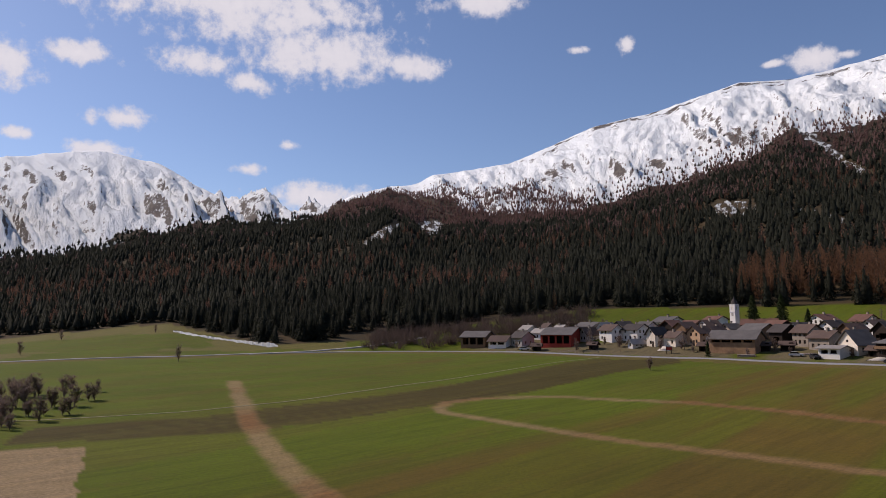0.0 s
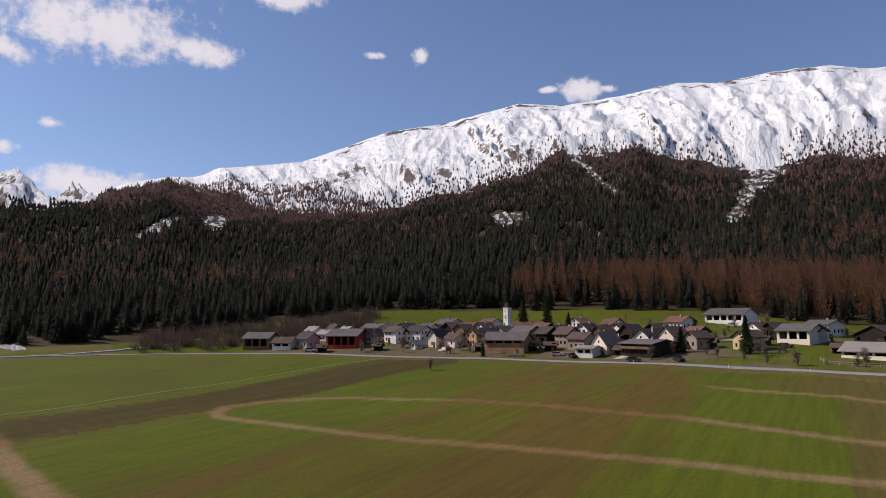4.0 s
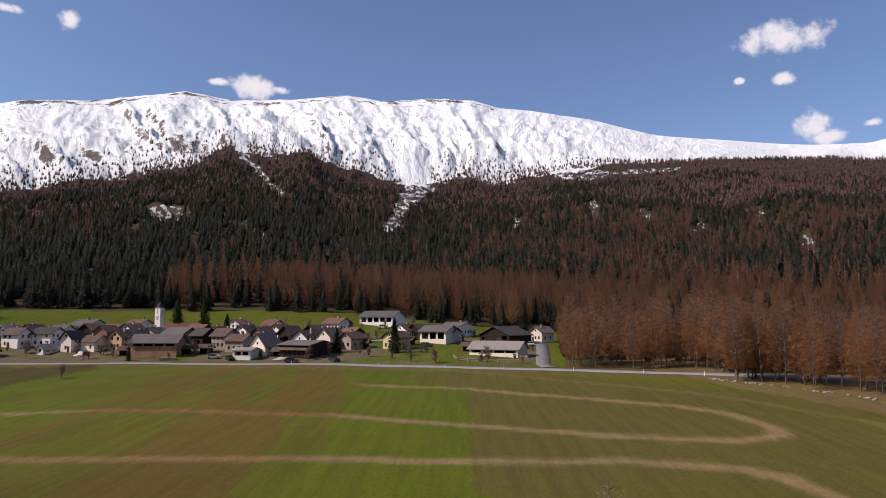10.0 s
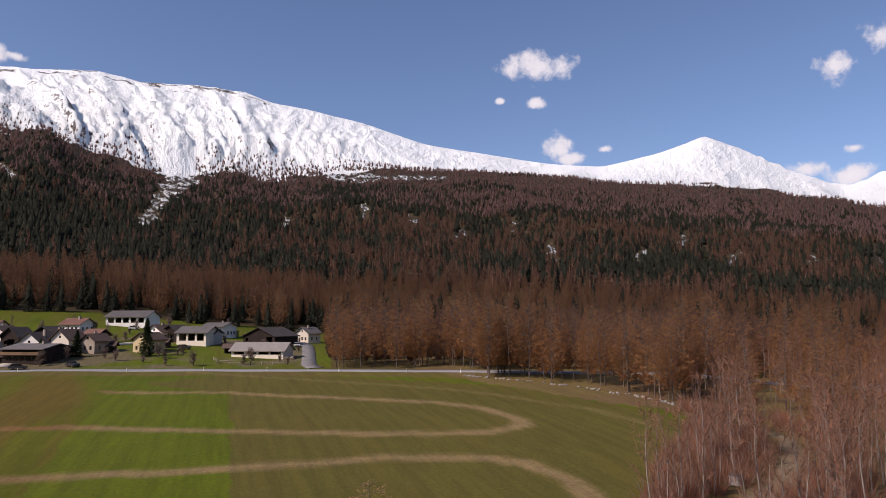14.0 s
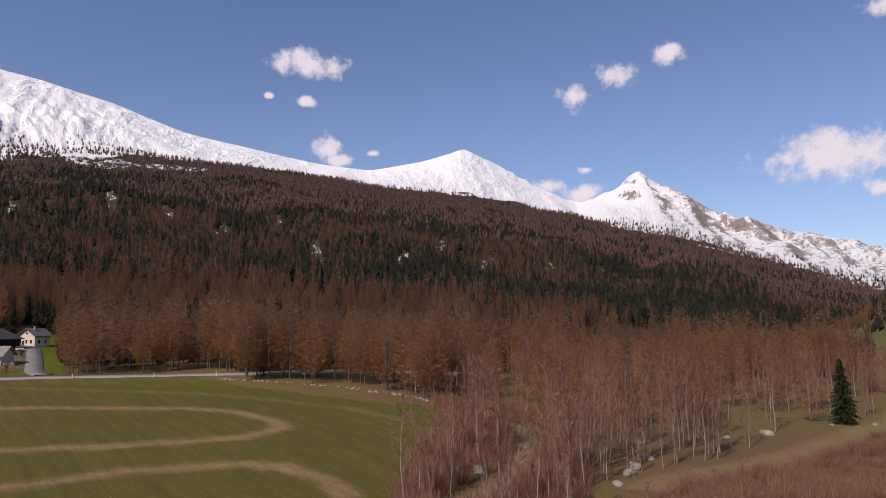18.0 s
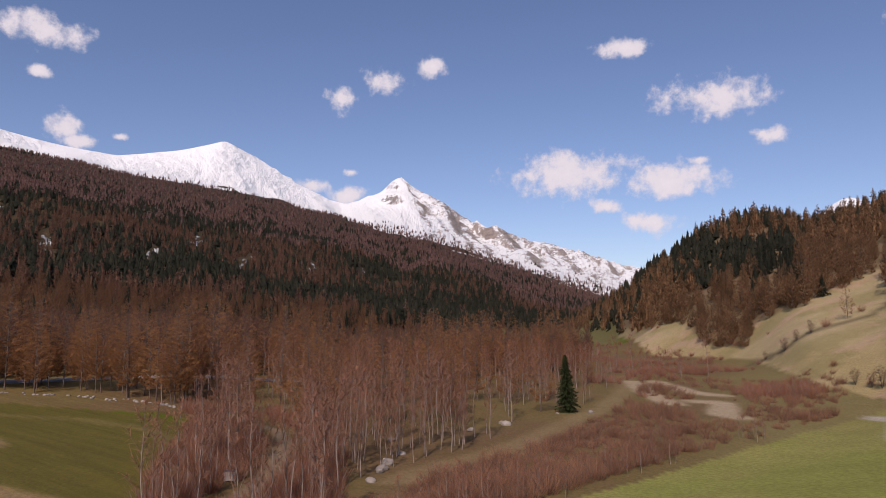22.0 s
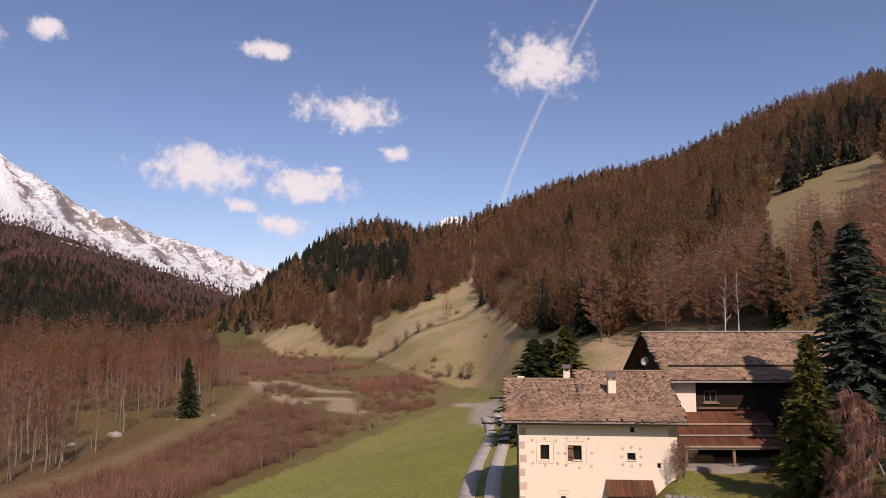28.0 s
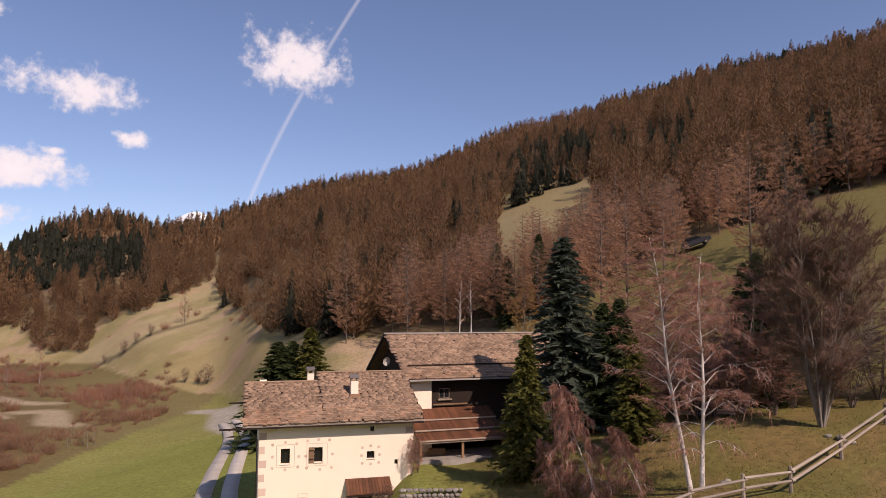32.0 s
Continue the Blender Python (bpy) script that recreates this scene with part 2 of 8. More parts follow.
M = {
    "ground": ground_material(),
    "larch": foliage("bare_larch", (0.13, 0.070, 0.040), (0.275, 0.148, 0.080), through_light=0.5),
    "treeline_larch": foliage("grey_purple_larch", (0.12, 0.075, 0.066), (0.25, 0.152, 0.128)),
    "hill_larch": foliage("pale_bare_larch", (0.080, 0.047, 0.026), (0.315, 0.185, 0.096), through_light=0.35),
    "slope_larch": foliage("brown_slope_larch", (0.12, 0.068, 0.048), (0.225, 0.128, 0.085)),
    "grove_larch": foliage("red_brown_larch", (0.245, 0.125, 0.055), (0.44, 0.225, 0.10), False, through_light=0.5),
    "spruce": foliage("spruce_needles", (0.018, 0.021, 0.014), (0.050, 0.053, 0.036)),
    "larch_tree": foliage("bare_larch_twigs", (0.33, 0.195, 0.125), (0.52, 0.305, 0.19), False, through_light=0.5),
    "twig_tree": foliage("alder_twigs", (0.235, 0.122, 0.078), (0.42, 0.222, 0.145), False),
    "bark": simple("dark_bark", (0.13, 0.10, 0.083), 0.95, grain=3, island=True),
    "grey_bark": simple("grey_bark", (0.31, 0.27, 0.235), 0.9, grain=3),
    "pale_bark": simple("pale_bark", (0.29, 0.24, 0.205), 0.9, grain=3, island=True),
    "twigs": foliage("bare_twigs", (0.255, 0.118, 0.072), (0.44, 0.212, 0.132)),
    "willow": foliage("red_brown_brush", (0.22, 0.115, 0.070), (0.46, 0.26, 0.16)),
    "road": simple("asphalt", (0.30, 0.30, 0.31), 0.9, spread=0.15, grain=3.0),
    "lane_asphalt": simple("worn_asphalt", (0.20, 0.195, 0.19), 0.95, spread=0.25, grain=2.0),
    "gravel": simple("pale_gravel", (0.50, 0.46, 0.405), 0.95, spread=0.2, grain=4.0),
    "worn_path": simple("worn_dry_path", (0.27, 0.25, 0.15), 0.95, spread=0.25, grain=2.0),
    "white": simple("white_plaster", (0.82, 0.79, 0.74), 0.9, spread=0.1, grain=1.5, by_object=0.08),
    "cream": simple("cream_plaster", (0.76, 0.68, 0.56), 0.9, spread=0.1, grain=1.5),
    "farm_plaster": simple("farm_plaster", (0.84, 0.74, 0.60), 0.9, spread=0.07, grain=1.2, by_object=0),
    "ochre": simple("ochre_plaster", (0.52, 0.34, 0.21), 0.9, spread=0.15, grain=1.5),
    "yellow": simple("yellow_plaster", (0.58, 0.47, 0.27), 0.9, spread=0.12, grain=1.5),
    "stone": simple("rough_stone_plaster", (0.38, 0.32, 0.26), 0.95, spread=0.25, grain=2.5),
    "grey_wall": simple("grey_plaster", (0.45, 0.43, 0.40), 0.9, spread=0.15, grain=1.5),
    "timber": simple("weathered_boards", (0.25, 0.15, 0.085), 0.85, spread=0.35, grain=2.0, stretch=(6, 6, 0.3)),
    # weathered timber about 1.7 times lighter, sunlight on one front put into it
    "sunlit_timber": simple("sunlit_weathered_boards", (0.42, 0.255, 0.145), 0.85, spread=0.4, grain=2.0, stretch=(6, 6, 0.3)),
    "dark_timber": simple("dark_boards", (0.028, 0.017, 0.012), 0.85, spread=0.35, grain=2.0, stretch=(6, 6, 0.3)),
    "red": simple("red_boards", (0.36, 0.045, 0.028), 0.8, spread=0.25, grain=2.0, stretch=(6, 6, 0.3)),
    "grey": simple("grey_slate_roof", (0.125, 0.115, 0.11), 0.85, spread=0.25, grain=3.0),
    "brown": simple("brown_tile_roof", (0.105, 0.07, 0.056), 0.85, spread=0.25, grain=3.0),
    "dark": simple("dark_shingle_roof", (0.065, 0.054, 0.05), 0.85, spread=0.25, grain=3.0),
    "pale": simple("pale_sheet_roof", (0.30, 0.275, 0.25), 0.7, spread=0.15, grain=3.0),
    "red_roof": simple("red_brown_roof", (0.16, 0.082, 0.06), 0.85, spread=0.25, grain=3.0),
    "glass": simple("dark_window_glass", (0.012, 0.013, 0.015), 0.12, spread=0.1, bump=0, specular=0.5),
    "trim": simple("pale_window_frame", (0.22, 0.17, 0.13), 0.7, spread=0.1),
    "door": simple("dark_door_boards", (0.06, 0.04, 0.03), 0.8, spread=0.3, stretch=(5, 5, 0.4)),
    # near-black, the shade of closed rooms put into the colour
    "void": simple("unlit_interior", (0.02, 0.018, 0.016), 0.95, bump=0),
    "slab": simple("stone_roof_slab", (0.30, 0.20, 0.132), 0.85, spread=0.35, grain=4.0, by_object=0.3),
    "slabs": simple("stone_roof_slabs", (0.30, 0.20, 0.134), 0.85, spread=0.35, grain=4.0, by_object=0.3, island=True),
    "lichen": simple("lichened_roof_slab", (0.33, 0.20, 0.125), 0.9, spread=0.35, grain=4.0, by_object=0.3),
    "painted": simple("faded_pink_paint", (0.60, 0.45, 0.37), 0.9, spread=0.12, grain=2.0, by_object=0.1),
    "boards": simple("brown_roof_boards", (0.155, 0.062, 0.03), 0.75, spread=0.4, grain=3.0, by_object=0.25, stretch=(3, 3, 0.6)),
    "edge": simple("pale_board_edge", (0.36, 0.28, 0.22), 0.8, spread=0.2),
    "fieldstone": simple("fieldstone", (0.29, 0.265, 0.235), 0.95, spread=0.3, grain=3.0, by_object=0.3),
    "rail": simple("grey_fence_wood", (0.34, 0.285, 0.23), 0.85, spread=0.3, grain=4.0, stretch=(3, 3, 3)),
    "spruce_tree": foliage("spruce_tree_needles", (0.030, 0.046, 0.020), (0.080, 0.105, 0.040), False),
    "blue_spruce": foliage("blue_spruce_needles", (0.040, 0.055, 0.040), (0.095, 0.12, 0.088), False),
    "olive_spruce": foliage("yellow_green_needles", (0.085, 0.090, 0.022), (0.17, 0.165, 0.045), False),
    "orange_larch": foliage("orange_larch_twigs", (0.32, 0.195, 0.07), (0.48, 0.30, 0.115), False),
    "birch_bark": simple("white_birch_bark", (0.62, 0.58, 0.54), 0.8, spread=0.35, grain=2.5, stretch=(1, 1, 4)),
    "birch_twigs": foliage("red_brown_birch_twigs", (0.34, 0.18, 0.135), (0.54, 0.31, 0.23), False, through_light=0.5),
    "lawn_blades": foliage("lawn_grass", (0.17, 0.17, 0.04), (0.36, 0.28, 0.11)),
    "dry_leaves": foliage("fallen_leaves", (0.16, 0.095, 0.045), (0.36, 0.24, 0.13)),
    "dark_twigs": foliage("dark_bush_twigs", (0.15, 0.112, 0.095), (0.27, 0.20, 0.165), False),
    "twigs_grey": foliage("grey_brown_hedge", (0.085, 0.06, 0.05), (0.15, 0.11, 0.09)),
    "grey_twigs": foliage("grey_brown_twigs", (0.17, 0.107, 0.080), (0.33, 0.21, 0.155), False, through_light=0.4),
    "car_white": simple("white_car_paint", (0.6, 0.6, 0.6), 0.3, spread=0.05, bump=0, specular=0.5),
    "car_dark": simple("dark_car_paint", (0.03, 0.032, 0.036), 0.3, spread=0.05, bump=0, specular=0.5),
    "car_red": simple("red_paint", (0.35, 0.03, 0.02), 0.4, spread=0.05, bump=0, specular=0.5),
    "rubber": simple("black_rubber", (0.02, 0.02, 0.02), 0.9, bump=0),
    "copper": simple("dark_onion_metal", (0.055, 0.05, 0.05), 0.5, 0.6),
}

# ---- the lie of the land ----
def hash2(i, j, seed):
    n = (i.astype(np.int64) * 374761393 + j.astype(np.int64) * 668265263 + seed * 1442695041) & 0x7FFFFFFF
    n = ((n ^ (n >> 13)) * 1274126177) & 0x7FFFFFFF
    return ((n ^ (n >> 16)) & 0xFFFF) / 65535.0


def value_noise(x, y, seed=0):
    i, j = np.floor(x), np.floor(y)
    u, v = x - i, y - j
    u, v = u * u * (3 - 2 * u), v * v * (3 - 2 * v)
    a, b = hash2(i, j, seed), hash2(i + 1, j, seed)
    c, d = hash2(i, j + 1, seed), hash2(i + 1, j + 1, seed)
    return a + (b - a) * u + (c - a) * v + (a - b - c + d) * u * v


def fbm(x, y, octaves=5, seed=0, ridged=False, gain=0.5):
    total, amp, norm = 0.0, 1.0, 0.0
    for o in range(octaves):
        n = value_noise(x * 2.03 ** o + 17.3 * o, y * 2.03 ** o - 9.1 * o, seed + o)
        n = (1 - np.abs(2 * n - 1)) ** 2 if ridged else n
        total, norm, amp = total + amp * n, norm + amp, amp * gain
    return total / norm


def smooth(a, b, v):
    t = np.clip((v - a) / (b - a), 0, 1)
    return t * t * (3 - 2 * t)


def curve(pairs):
    b, v = np.array(pairs, float).T
    return lambda q: np.interp(q, b, v)


# distances (m) and heights over the eye's horizon (degrees), by bearing
road_r = curve([(-90, 330), (-40, 300), (-30, 290), (-13, 300), (0, 295), (12, 255), (23, 230), (36, 205), (53, 186), (60, 178), (67, 172), (78, 172), (85, 178), (92, 184), (102, 230), (115, 420), (130, 700)])
foot_r = curve([(-90, 520), (-33, 520), (-22, 480), (-14, 330), (-4, 335), (4, 350), (12, 355), (36, 345), (44, 330), (54, 330), (78, 350), (95, 380), (105, 480), (112, 760), (118, 900)])
foot_h = curve([(-90, -0.8), (-33, -0.9), (-22, 0.1), (-14, -1.8), (-4, -1.3), (4, 0.0), (12, 0.9), (36, 0.9), (44, 0.1), (54, -0.9), (78, -1.2), (95, -1.5), (112, -0.9), (118, -0.9)])
wood_h = curve([(-90, 4), (-33, 4.7), (-29.6, 5.2), (-25.9, 6.2), (-21.9, 7.2), (-17.7, 8.0), (-13.3, 8.5), (-8.7, 9.3), (-4.9, 10.6), (-2, 8.8), (4, 8.1), (10, 8.9), (15, 9.7), (21, 11.1), (27, 13.0), (30, 13.6), (34, 13.4), (37, 12.5), (44, 11.8), (54, 12.1), (60, 12.7), (67, 12.4), (75, 11.8), (80, 10.9), (85, 10.2), (90, 9.5), (95, 8.6), (98, 7.6), (102, 6.8), (106, 5.6), (110, 4.3), (116, 2.3), (119, 1.2), (122, 0.5)])
wood_r = curve([(-90, 1500), (-20, 1700), (0, 1800), (30, 1800), (60, 2000), (90, 2100), (110, 2000), (122, 1700)])
peak_h = curve([(-90, 10), (-40, 11.2), (-33.4, 11.8), (-30, 12.6), (-27, 13.1), (-22.7, 12.4), (-20.8, 11.3), (-17.1, 9.6), (-15.1, 10.7), (-12.8, 8.9), (-10.6, 9.2), (-6.8, 10.8), (-2, 11.6), (-1, 12.2), (5.7, 13.1), (12.8, 15.7), (17.4, 16.4), (24.2, 17.9), (28, 17.6), (32.5, 18.0), (37.2, 18.6), (40, 18.2), (44, 18.5), (48, 18.3), (50.5, 17.6), (53.3, 17.3), (58, 16.4), (63, 14.8), (68, 14), (73.7, 13), (78, 12.6), (82.5, 13.4), (85.8, 14.35), (88.8, 13.1), (92.2, 11.05), (95.6, 9.6), (100.3, 11.55), (103.9, 10), (106.5, 8.05), (108.6, 7.5), (112.3, 6.4), (115, 5.7), (117.2, 4.7), (120, 4.2), (128, 4), (131, 6), (134.8, 9.3), (138, 7), (150, 5), (270, 8)])
# the wooded hill behind the farm
hill_r = curve([(104, 1500), (112, 900), (115, 720), (120, 370), (125, 300), (128, 265), (132, 190), (137, 165), (140, 120), (146, 85), (155, 78), (165, 72), (175, 66), (185, 60), (195, 55), (270, 50)])
crest_r = curve([(104, 1900), (113, 1150), (119, 800), (125, 650), (130, 600), (132, 620), (137, 750), (145, 800), (155, 700), (165, 600), (180, 550), (270, 500)])
crest_h = curve([(104, -1), (112, -0.8), (114, -0.4), (119, 3.0), (122.3, 5.6), (125, 7.0), (127.7, 7.9), (130, 7.7), (132.2, 6.9), (137, 8.5), (142.4, 10.4), (144.4, 11.1), (150.8, 11.9), (153.5, 12.6), (157.7, 14.3), (161.8, 15.6), (165.5, 16.1), (171, 17.4), (176.8, 18.6), (183, 19.1), (190, 19.5), (270, 15)])


def tan_h(h):
    return np.tan(np.radians(h))


def floor_z(x, y, b, r):
    """Valley floor: gravel flats by the stream, fields that rise to the road, and the meadow on which the farm stands."""
    rr = road_r(b)
    z = 0.6 + 5.1 * np.clip((r - 70) / (rr - 70), 0, 1)
    fr, fz = foot_r(b), EYE + foot_r(b) * tan_h(foot_h(b))
    up = np.clip((r - rr - 6) / np.maximum(fr - rr - 6, 20), 0, 1) ** 1.1
    z = np.where(r > rr + 6, 5.7 + (fz - 5.7) * up, z)
    flat = smooth(80, 100, b)
    z = z * (1 - flat) + flat * (0.8 + 0.9 * np.clip((r - 60) / 300, 0, 3))
    # the meadow bank: distance from its lower edge towards the farm
    s = -(x - 62.5) * 0.882 - (y + 29) * 0.47
    bank = 0.8 + 4.8 * smooth(-3, 34, s) + 0.05 * np.clip(s - 30, 0, 400)
    bank += (1.9 - 0.45 * smooth(153, 156, b) * smooth(162, 159, b) * smooth(42, 46, r)) * smooth(150.6, 151.6, b) * smooth(36 + 4.4 * smooth(162, 157, b), 44 - 2.2 * smooth(162, 157, b), r) + 3.2 * smooth(155, 178, b) * smooth(14, 32, r)
    side = smooth(50, 75, b) * smooth(230, 200, b)
    near = np.where(side > 0, smooth(46, 34, r) * (1 - side) + side, smooth(62, 30, r))
    return np.where(s > -3, z + (bank - z) * near, z)


def land(b, r):
    x, y = np.sin(np.radians(b)) * r, np.cos(np.radians(b)) * r
    z = floor_z(x, y, b, r)
    # northern slope: woods, then the snow mountain
    fr = foot_r(b)
    fz = EYE + fr * tan_h(foot_h(b))
    wr = wood_r(b)
    wz = EYE + wr * tan_h(wood_h(b))
    pr = 4300.0
    pz = EYE + pr * tan_h(peak_h(b))
    t = np.clip((r - fr) / (wr - fr), 0, 1)
    north = fz + (wz - fz) * (0.72 * t + 0.28 * t * t)
    t2 = np.clip((r - wr) / (pr - wr), 0, 1)
    north = np.where(r > wr, wz + (pz - wz) * (0.85 * t2 + 0.15 * t2 ** 2), north)
    north = np.where(r > pr, pz - (r - pr) * 0.8, north)
    z = np.where((r > fr) & (b < 128), north, z)
    # southern hill
    hr, cr = hill_r(b), crest_r(b)
    hb = np.sin(np.radians(b)) * hr, np.cos(np.radians(b)) * hr
    hz = floor_z(hb[0], hb[1], b, hr)
    cz = EYE + cr * tan_h(crest_h(b))
    t3 = np.clip((r - hr) / (cr - hr), 0, 1)
    south = hz + (cz - hz) * (0.9 * t3 + 0.1 * np.sin(t3 * 1.5708))
    south = np.where(r > cr, cz - (r - cr) * 0.25, south)
    far = np.clip((r - 2500) / 1800, 0, 1) * (EYE + 4300 * tan_h(peak_h(b)))
    south = np.where(r > 2500, np.maximum(south, far), np.maximum(south, -20))
    z = np.where((b >= 104) & (r > hr) , np.where(b < 128, np.maximum(south, z), south), z)
    return x, y, z


bs = np.concatenate([np.arange(-90, -44, 4.0), np.arange(-42, 58, 0.22), np.arange(58, 194, 0.4), np.arange(195, 271, 5.0)])
rs = [0.02, 1.0, 2.0]
while rs[-1] < 4750:
    q = rs[-1]
    rs.append(q * (1.06 if q < 30 else 1.03 if q < 60 else 1.017 if q < 420 else 1.035 if q < 560 else 1.022 if q < 1500 else 1.014 if q < 2400 else 1.0095))
rs = np.array(rs)
BB, RR = np.meshgrid(bs, rs, indexing="ij")
GX, GY, GZ = land(BB, RR)
ease = np.clip((bs - 100) / 15, 0, 1)[1:-1, None]
for k in range(9):  # ease the creases between bearings, most on the southern hill
    soft_z = GZ[1:-1] * 0.5 + (GZ[:-2] + GZ[2:]) * 0.25
    GZ[1:-1] += (soft_z - GZ[1:-1]) * (1.0 if k < 2 else ease)
north_slope = (BB < 126)
wooded = smooth(foot_r(BB) * 1.15, foot_r(BB) * 2.2, RR) * north_slope
gully = fbm(BB * 0.16, np.log(RR) * 1.2, 4, 3, True) - 0.45
GZ += wooded * smooth(2600, 1500, RR) * smooth(1.0, 0.7, RR / wood_r(BB) - 0.3 * smooth(60, 50, BB)) * gully * RR * 0.028
alp = smooth(wood_r(BB) * 0.95, wood_r(BB) * 1.25, RR) * np.where(BB < 128, 1, smooth(2500, 3000, RR))
lr = np.log(RR)
crags = fbm(BB * 0.13 + lr * 2.2, lr * 5.0, 3, 11, True, 0.5) - 0.42
crest = np.clip((4300 - RR) / 900, 0, 1)
warp = 2.2 * (fbm(BB * 0.2, lr * 4.0, 3, 281) - 0.5)
ribs = fbm(BB * 0.45 + lr * 2.4 + warp * 0.5, lr * 0.6, 5, 21, True, 0.55) - 0.34
flutes = fbm(BB * 1.3 - lr * 3.0 + warp, lr * 0.9, 3, 271, True, 0.6) - 0.36
west = smooth(-6, -14, BB)
GZ += alp * (0.12 + 0.88 * crest) * (crags * 50 * smooth(70, 54, BB) + ribs * (22 + 58 * smooth(60, 46, BB) + 85 * west + 30 * smooth(84, 98, BB)) + flutes * (8 + 16 * smooth(66, 50, BB)))
GZ += smooth(3300, 4200, RR) * smooth(84, 90, BB) * smooth(126, 120, BB) * (22 * (fbm(BB * 1.6, lr * 3, 4, 331, True, 0.6) - 0.4) + 55 * np.clip(1 - np.minimum(np.abs(BB - 100.3), np.abs(BB - 85.8)) / 1.6, 0, 1) ** 1.5)
GZ += smooth(2700, 3600, RR) * smooth(97, 101, BB) * smooth(126, 120, BB) * 120 * (fbm(BB * 0.5 + lr * 5, lr * 3.5, 4, 341, True, 0.55) - 0.42) * np.clip((4400 - RR) / 500, 0.1, 1)
GZ += smooth(250, 400, RR) * (1 - wooded) * (fbm(GX * 0.02, GY * 0.02, 4, 31) - 0.5) * 6 * (BB > 100)
GZ += (fbm(GX * 0.03, GY * 0.03, 4, 41) - 0.5) * 0.9


def ground_z(x, y):
    """Height of the ground at a place, by the sheet's own grid."""
    x, y = np.asarray(x, float), np.asarray(y, float)
    b = (np.degrees(np.arctan2(x, y)) + 90) % 360 - 90
    r = np.maximum(np.hypot(x, y), rs[0])
    fi = np.clip(np.interp(b, bs, np.arange(len(bs))), 0, len(bs) - 1.001)
    fj = np.clip(np.interp(r, rs, np.arange(len(rs))), 0, len(rs) - 1.001)
    i, j = fi.astype(int), fj.astype(int)
    u, v = fi - i, fj - j
    return GZ[i, j] * (1 - u) * (1 - v) + GZ[i + 1, j] * u * (1 - v) + GZ[i, j + 1] * (1 - u) * v + GZ[i + 1, j + 1] * u * v


def spot(bearing, r):
    """x, y, z of the ground at a bearing and a distance from below the camera."""
    x, y = math.sin(radians(bearing)) * r, math.cos(radians(bearing)) * r
    return x, y, float(ground_z(x, y))


def mesh_of(name, verts, faces, material, smooth_faces=False, slots=None):
    me = bpy.data.meshes.new(name)
    verts, faces = np.asarray(verts, np.float32), np.asarray(faces, np.int32)
    k = faces.shape[1]
    me.vertices.add(len(verts))
    me.vertices.foreach_set("co", verts.ravel())
    me.loops.add(faces.size)
    me.loops.foreach_set("vertex_index", faces.ravel())
    me.polygons.add(len(faces))
    me.polygons.foreach_set("loop_start", np.arange(len(faces), dtype=np.int32) * k)
    me.polygons.foreach_set("loop_total", np.full(len(faces), k, np.int32))
    if smooth_faces:
        me.polygons.foreach_set("use_smooth", np.ones(len(faces), bool))
    for m in material if isinstance(material, (list, tuple)) else [material]:
        me.materials.append(m)
    if slots is not None:
        me.polygons.foreach_set("material_index", np.asarray(slots, np.int32))
    me.update(calc_edges=True)
    return me


def place(B, R):
    return np.sin(np.radians(B)) * R, np.cos(np.radians(B)) * R


def clearing(B, R):
    """Snowy chutes and clearings in the northern wood."""
    x, y = place(B, R)
    h = np.degrees(np.arctan2(ground_z(x, y) - EYE, R))
    wob = 1.6 * (fbm(x * 0.02, y * 0.02, 3, 101) - 0.5)
    chute = (np.abs(B - np.interp(h, [7, 9, 11, 13], [40.6, 41.6, 43.2, 42.6]) - wob) < np.interp(h, [7, 7.6, 10, 13], [0, 0.6, 1.0, 1.8])) & (h > 6.9)
    chute |= (np.abs(B - np.interp(h, [10.0, 11, 13.6], [32.5, 31.2, 28.6]) - wob * 0.6) < 0.5) & (h > 10.0)

    def spot_at(b, low, wide, tall, tilt=0.0):
        return ((B - b - wob) / wide) ** 2 + ((h - low - (B - b) * tilt) / tall) ** 2 < 1

    patch = spot_at(23.2, 8.3, 1.5, 0.8) | spot_at(28.6, 7.7, 1.6, 0.3, -0.25) | spot_at(-1.0, 7.9, 1.3, 0.7) | spot_at(-5.0, 7.4, 1.6, 0.5, 0.5)
    patch |= spot_at(57, 12.0, 2.8, 0.5) | spot_at(62.5, 12.0, 3.0, 0.25) | spot_at(73.7, 5.6, 0.55, 1.1) | spot_at(57.9, 9.2, 0.5, 0.9) | spot_at(87.6, 4.6, 0.6, 0.8)
    for b, low in ((66, 7.2), (62, 8.4), (81, 5.2), (93, 4.5), (70.5, 8.0), (77, 4.2), (51.5, 8.0), (30.5, 6.6), (97, 4.0), (84, 6.4)):
        patch |= spot_at(b, low, 0.4, 0.7)
    return (chute | patch) & (R > 600)


hill_trees = curve([(112, -0.9), (118, -1.0), (121, -0.5), (123.5, -0.3), (124.5, -2.0), (127.5, -2.3), (128.5, -0.2), (131, 0.8), (136.7, 3.4), (137.3, 1.3), (139, 0.0), (141, -0.9), (146, -1.4), (152, -1.2), (160, -0.7), (166, 1.5), (174, 5.2), (178, 7.0), (188, 9.5), (200, 10)])


def near_line(pts, x, y):
    """Distance of each place from a line through points."""
    best = np.full(x.shape, 1e9)
    for (ax, ay), (bx, by) in zip(pts[:-1], pts[1:]):
        dx, dy = bx - ax, by - ay
        t = np.clip(((x - ax) * dx + (y - ay) * dy) / (dx * dx + dy * dy), 0, 1)
        best = np.minimum(best, np.hypot(x - ax - t * dx, y - ay - t * dy))
    return best


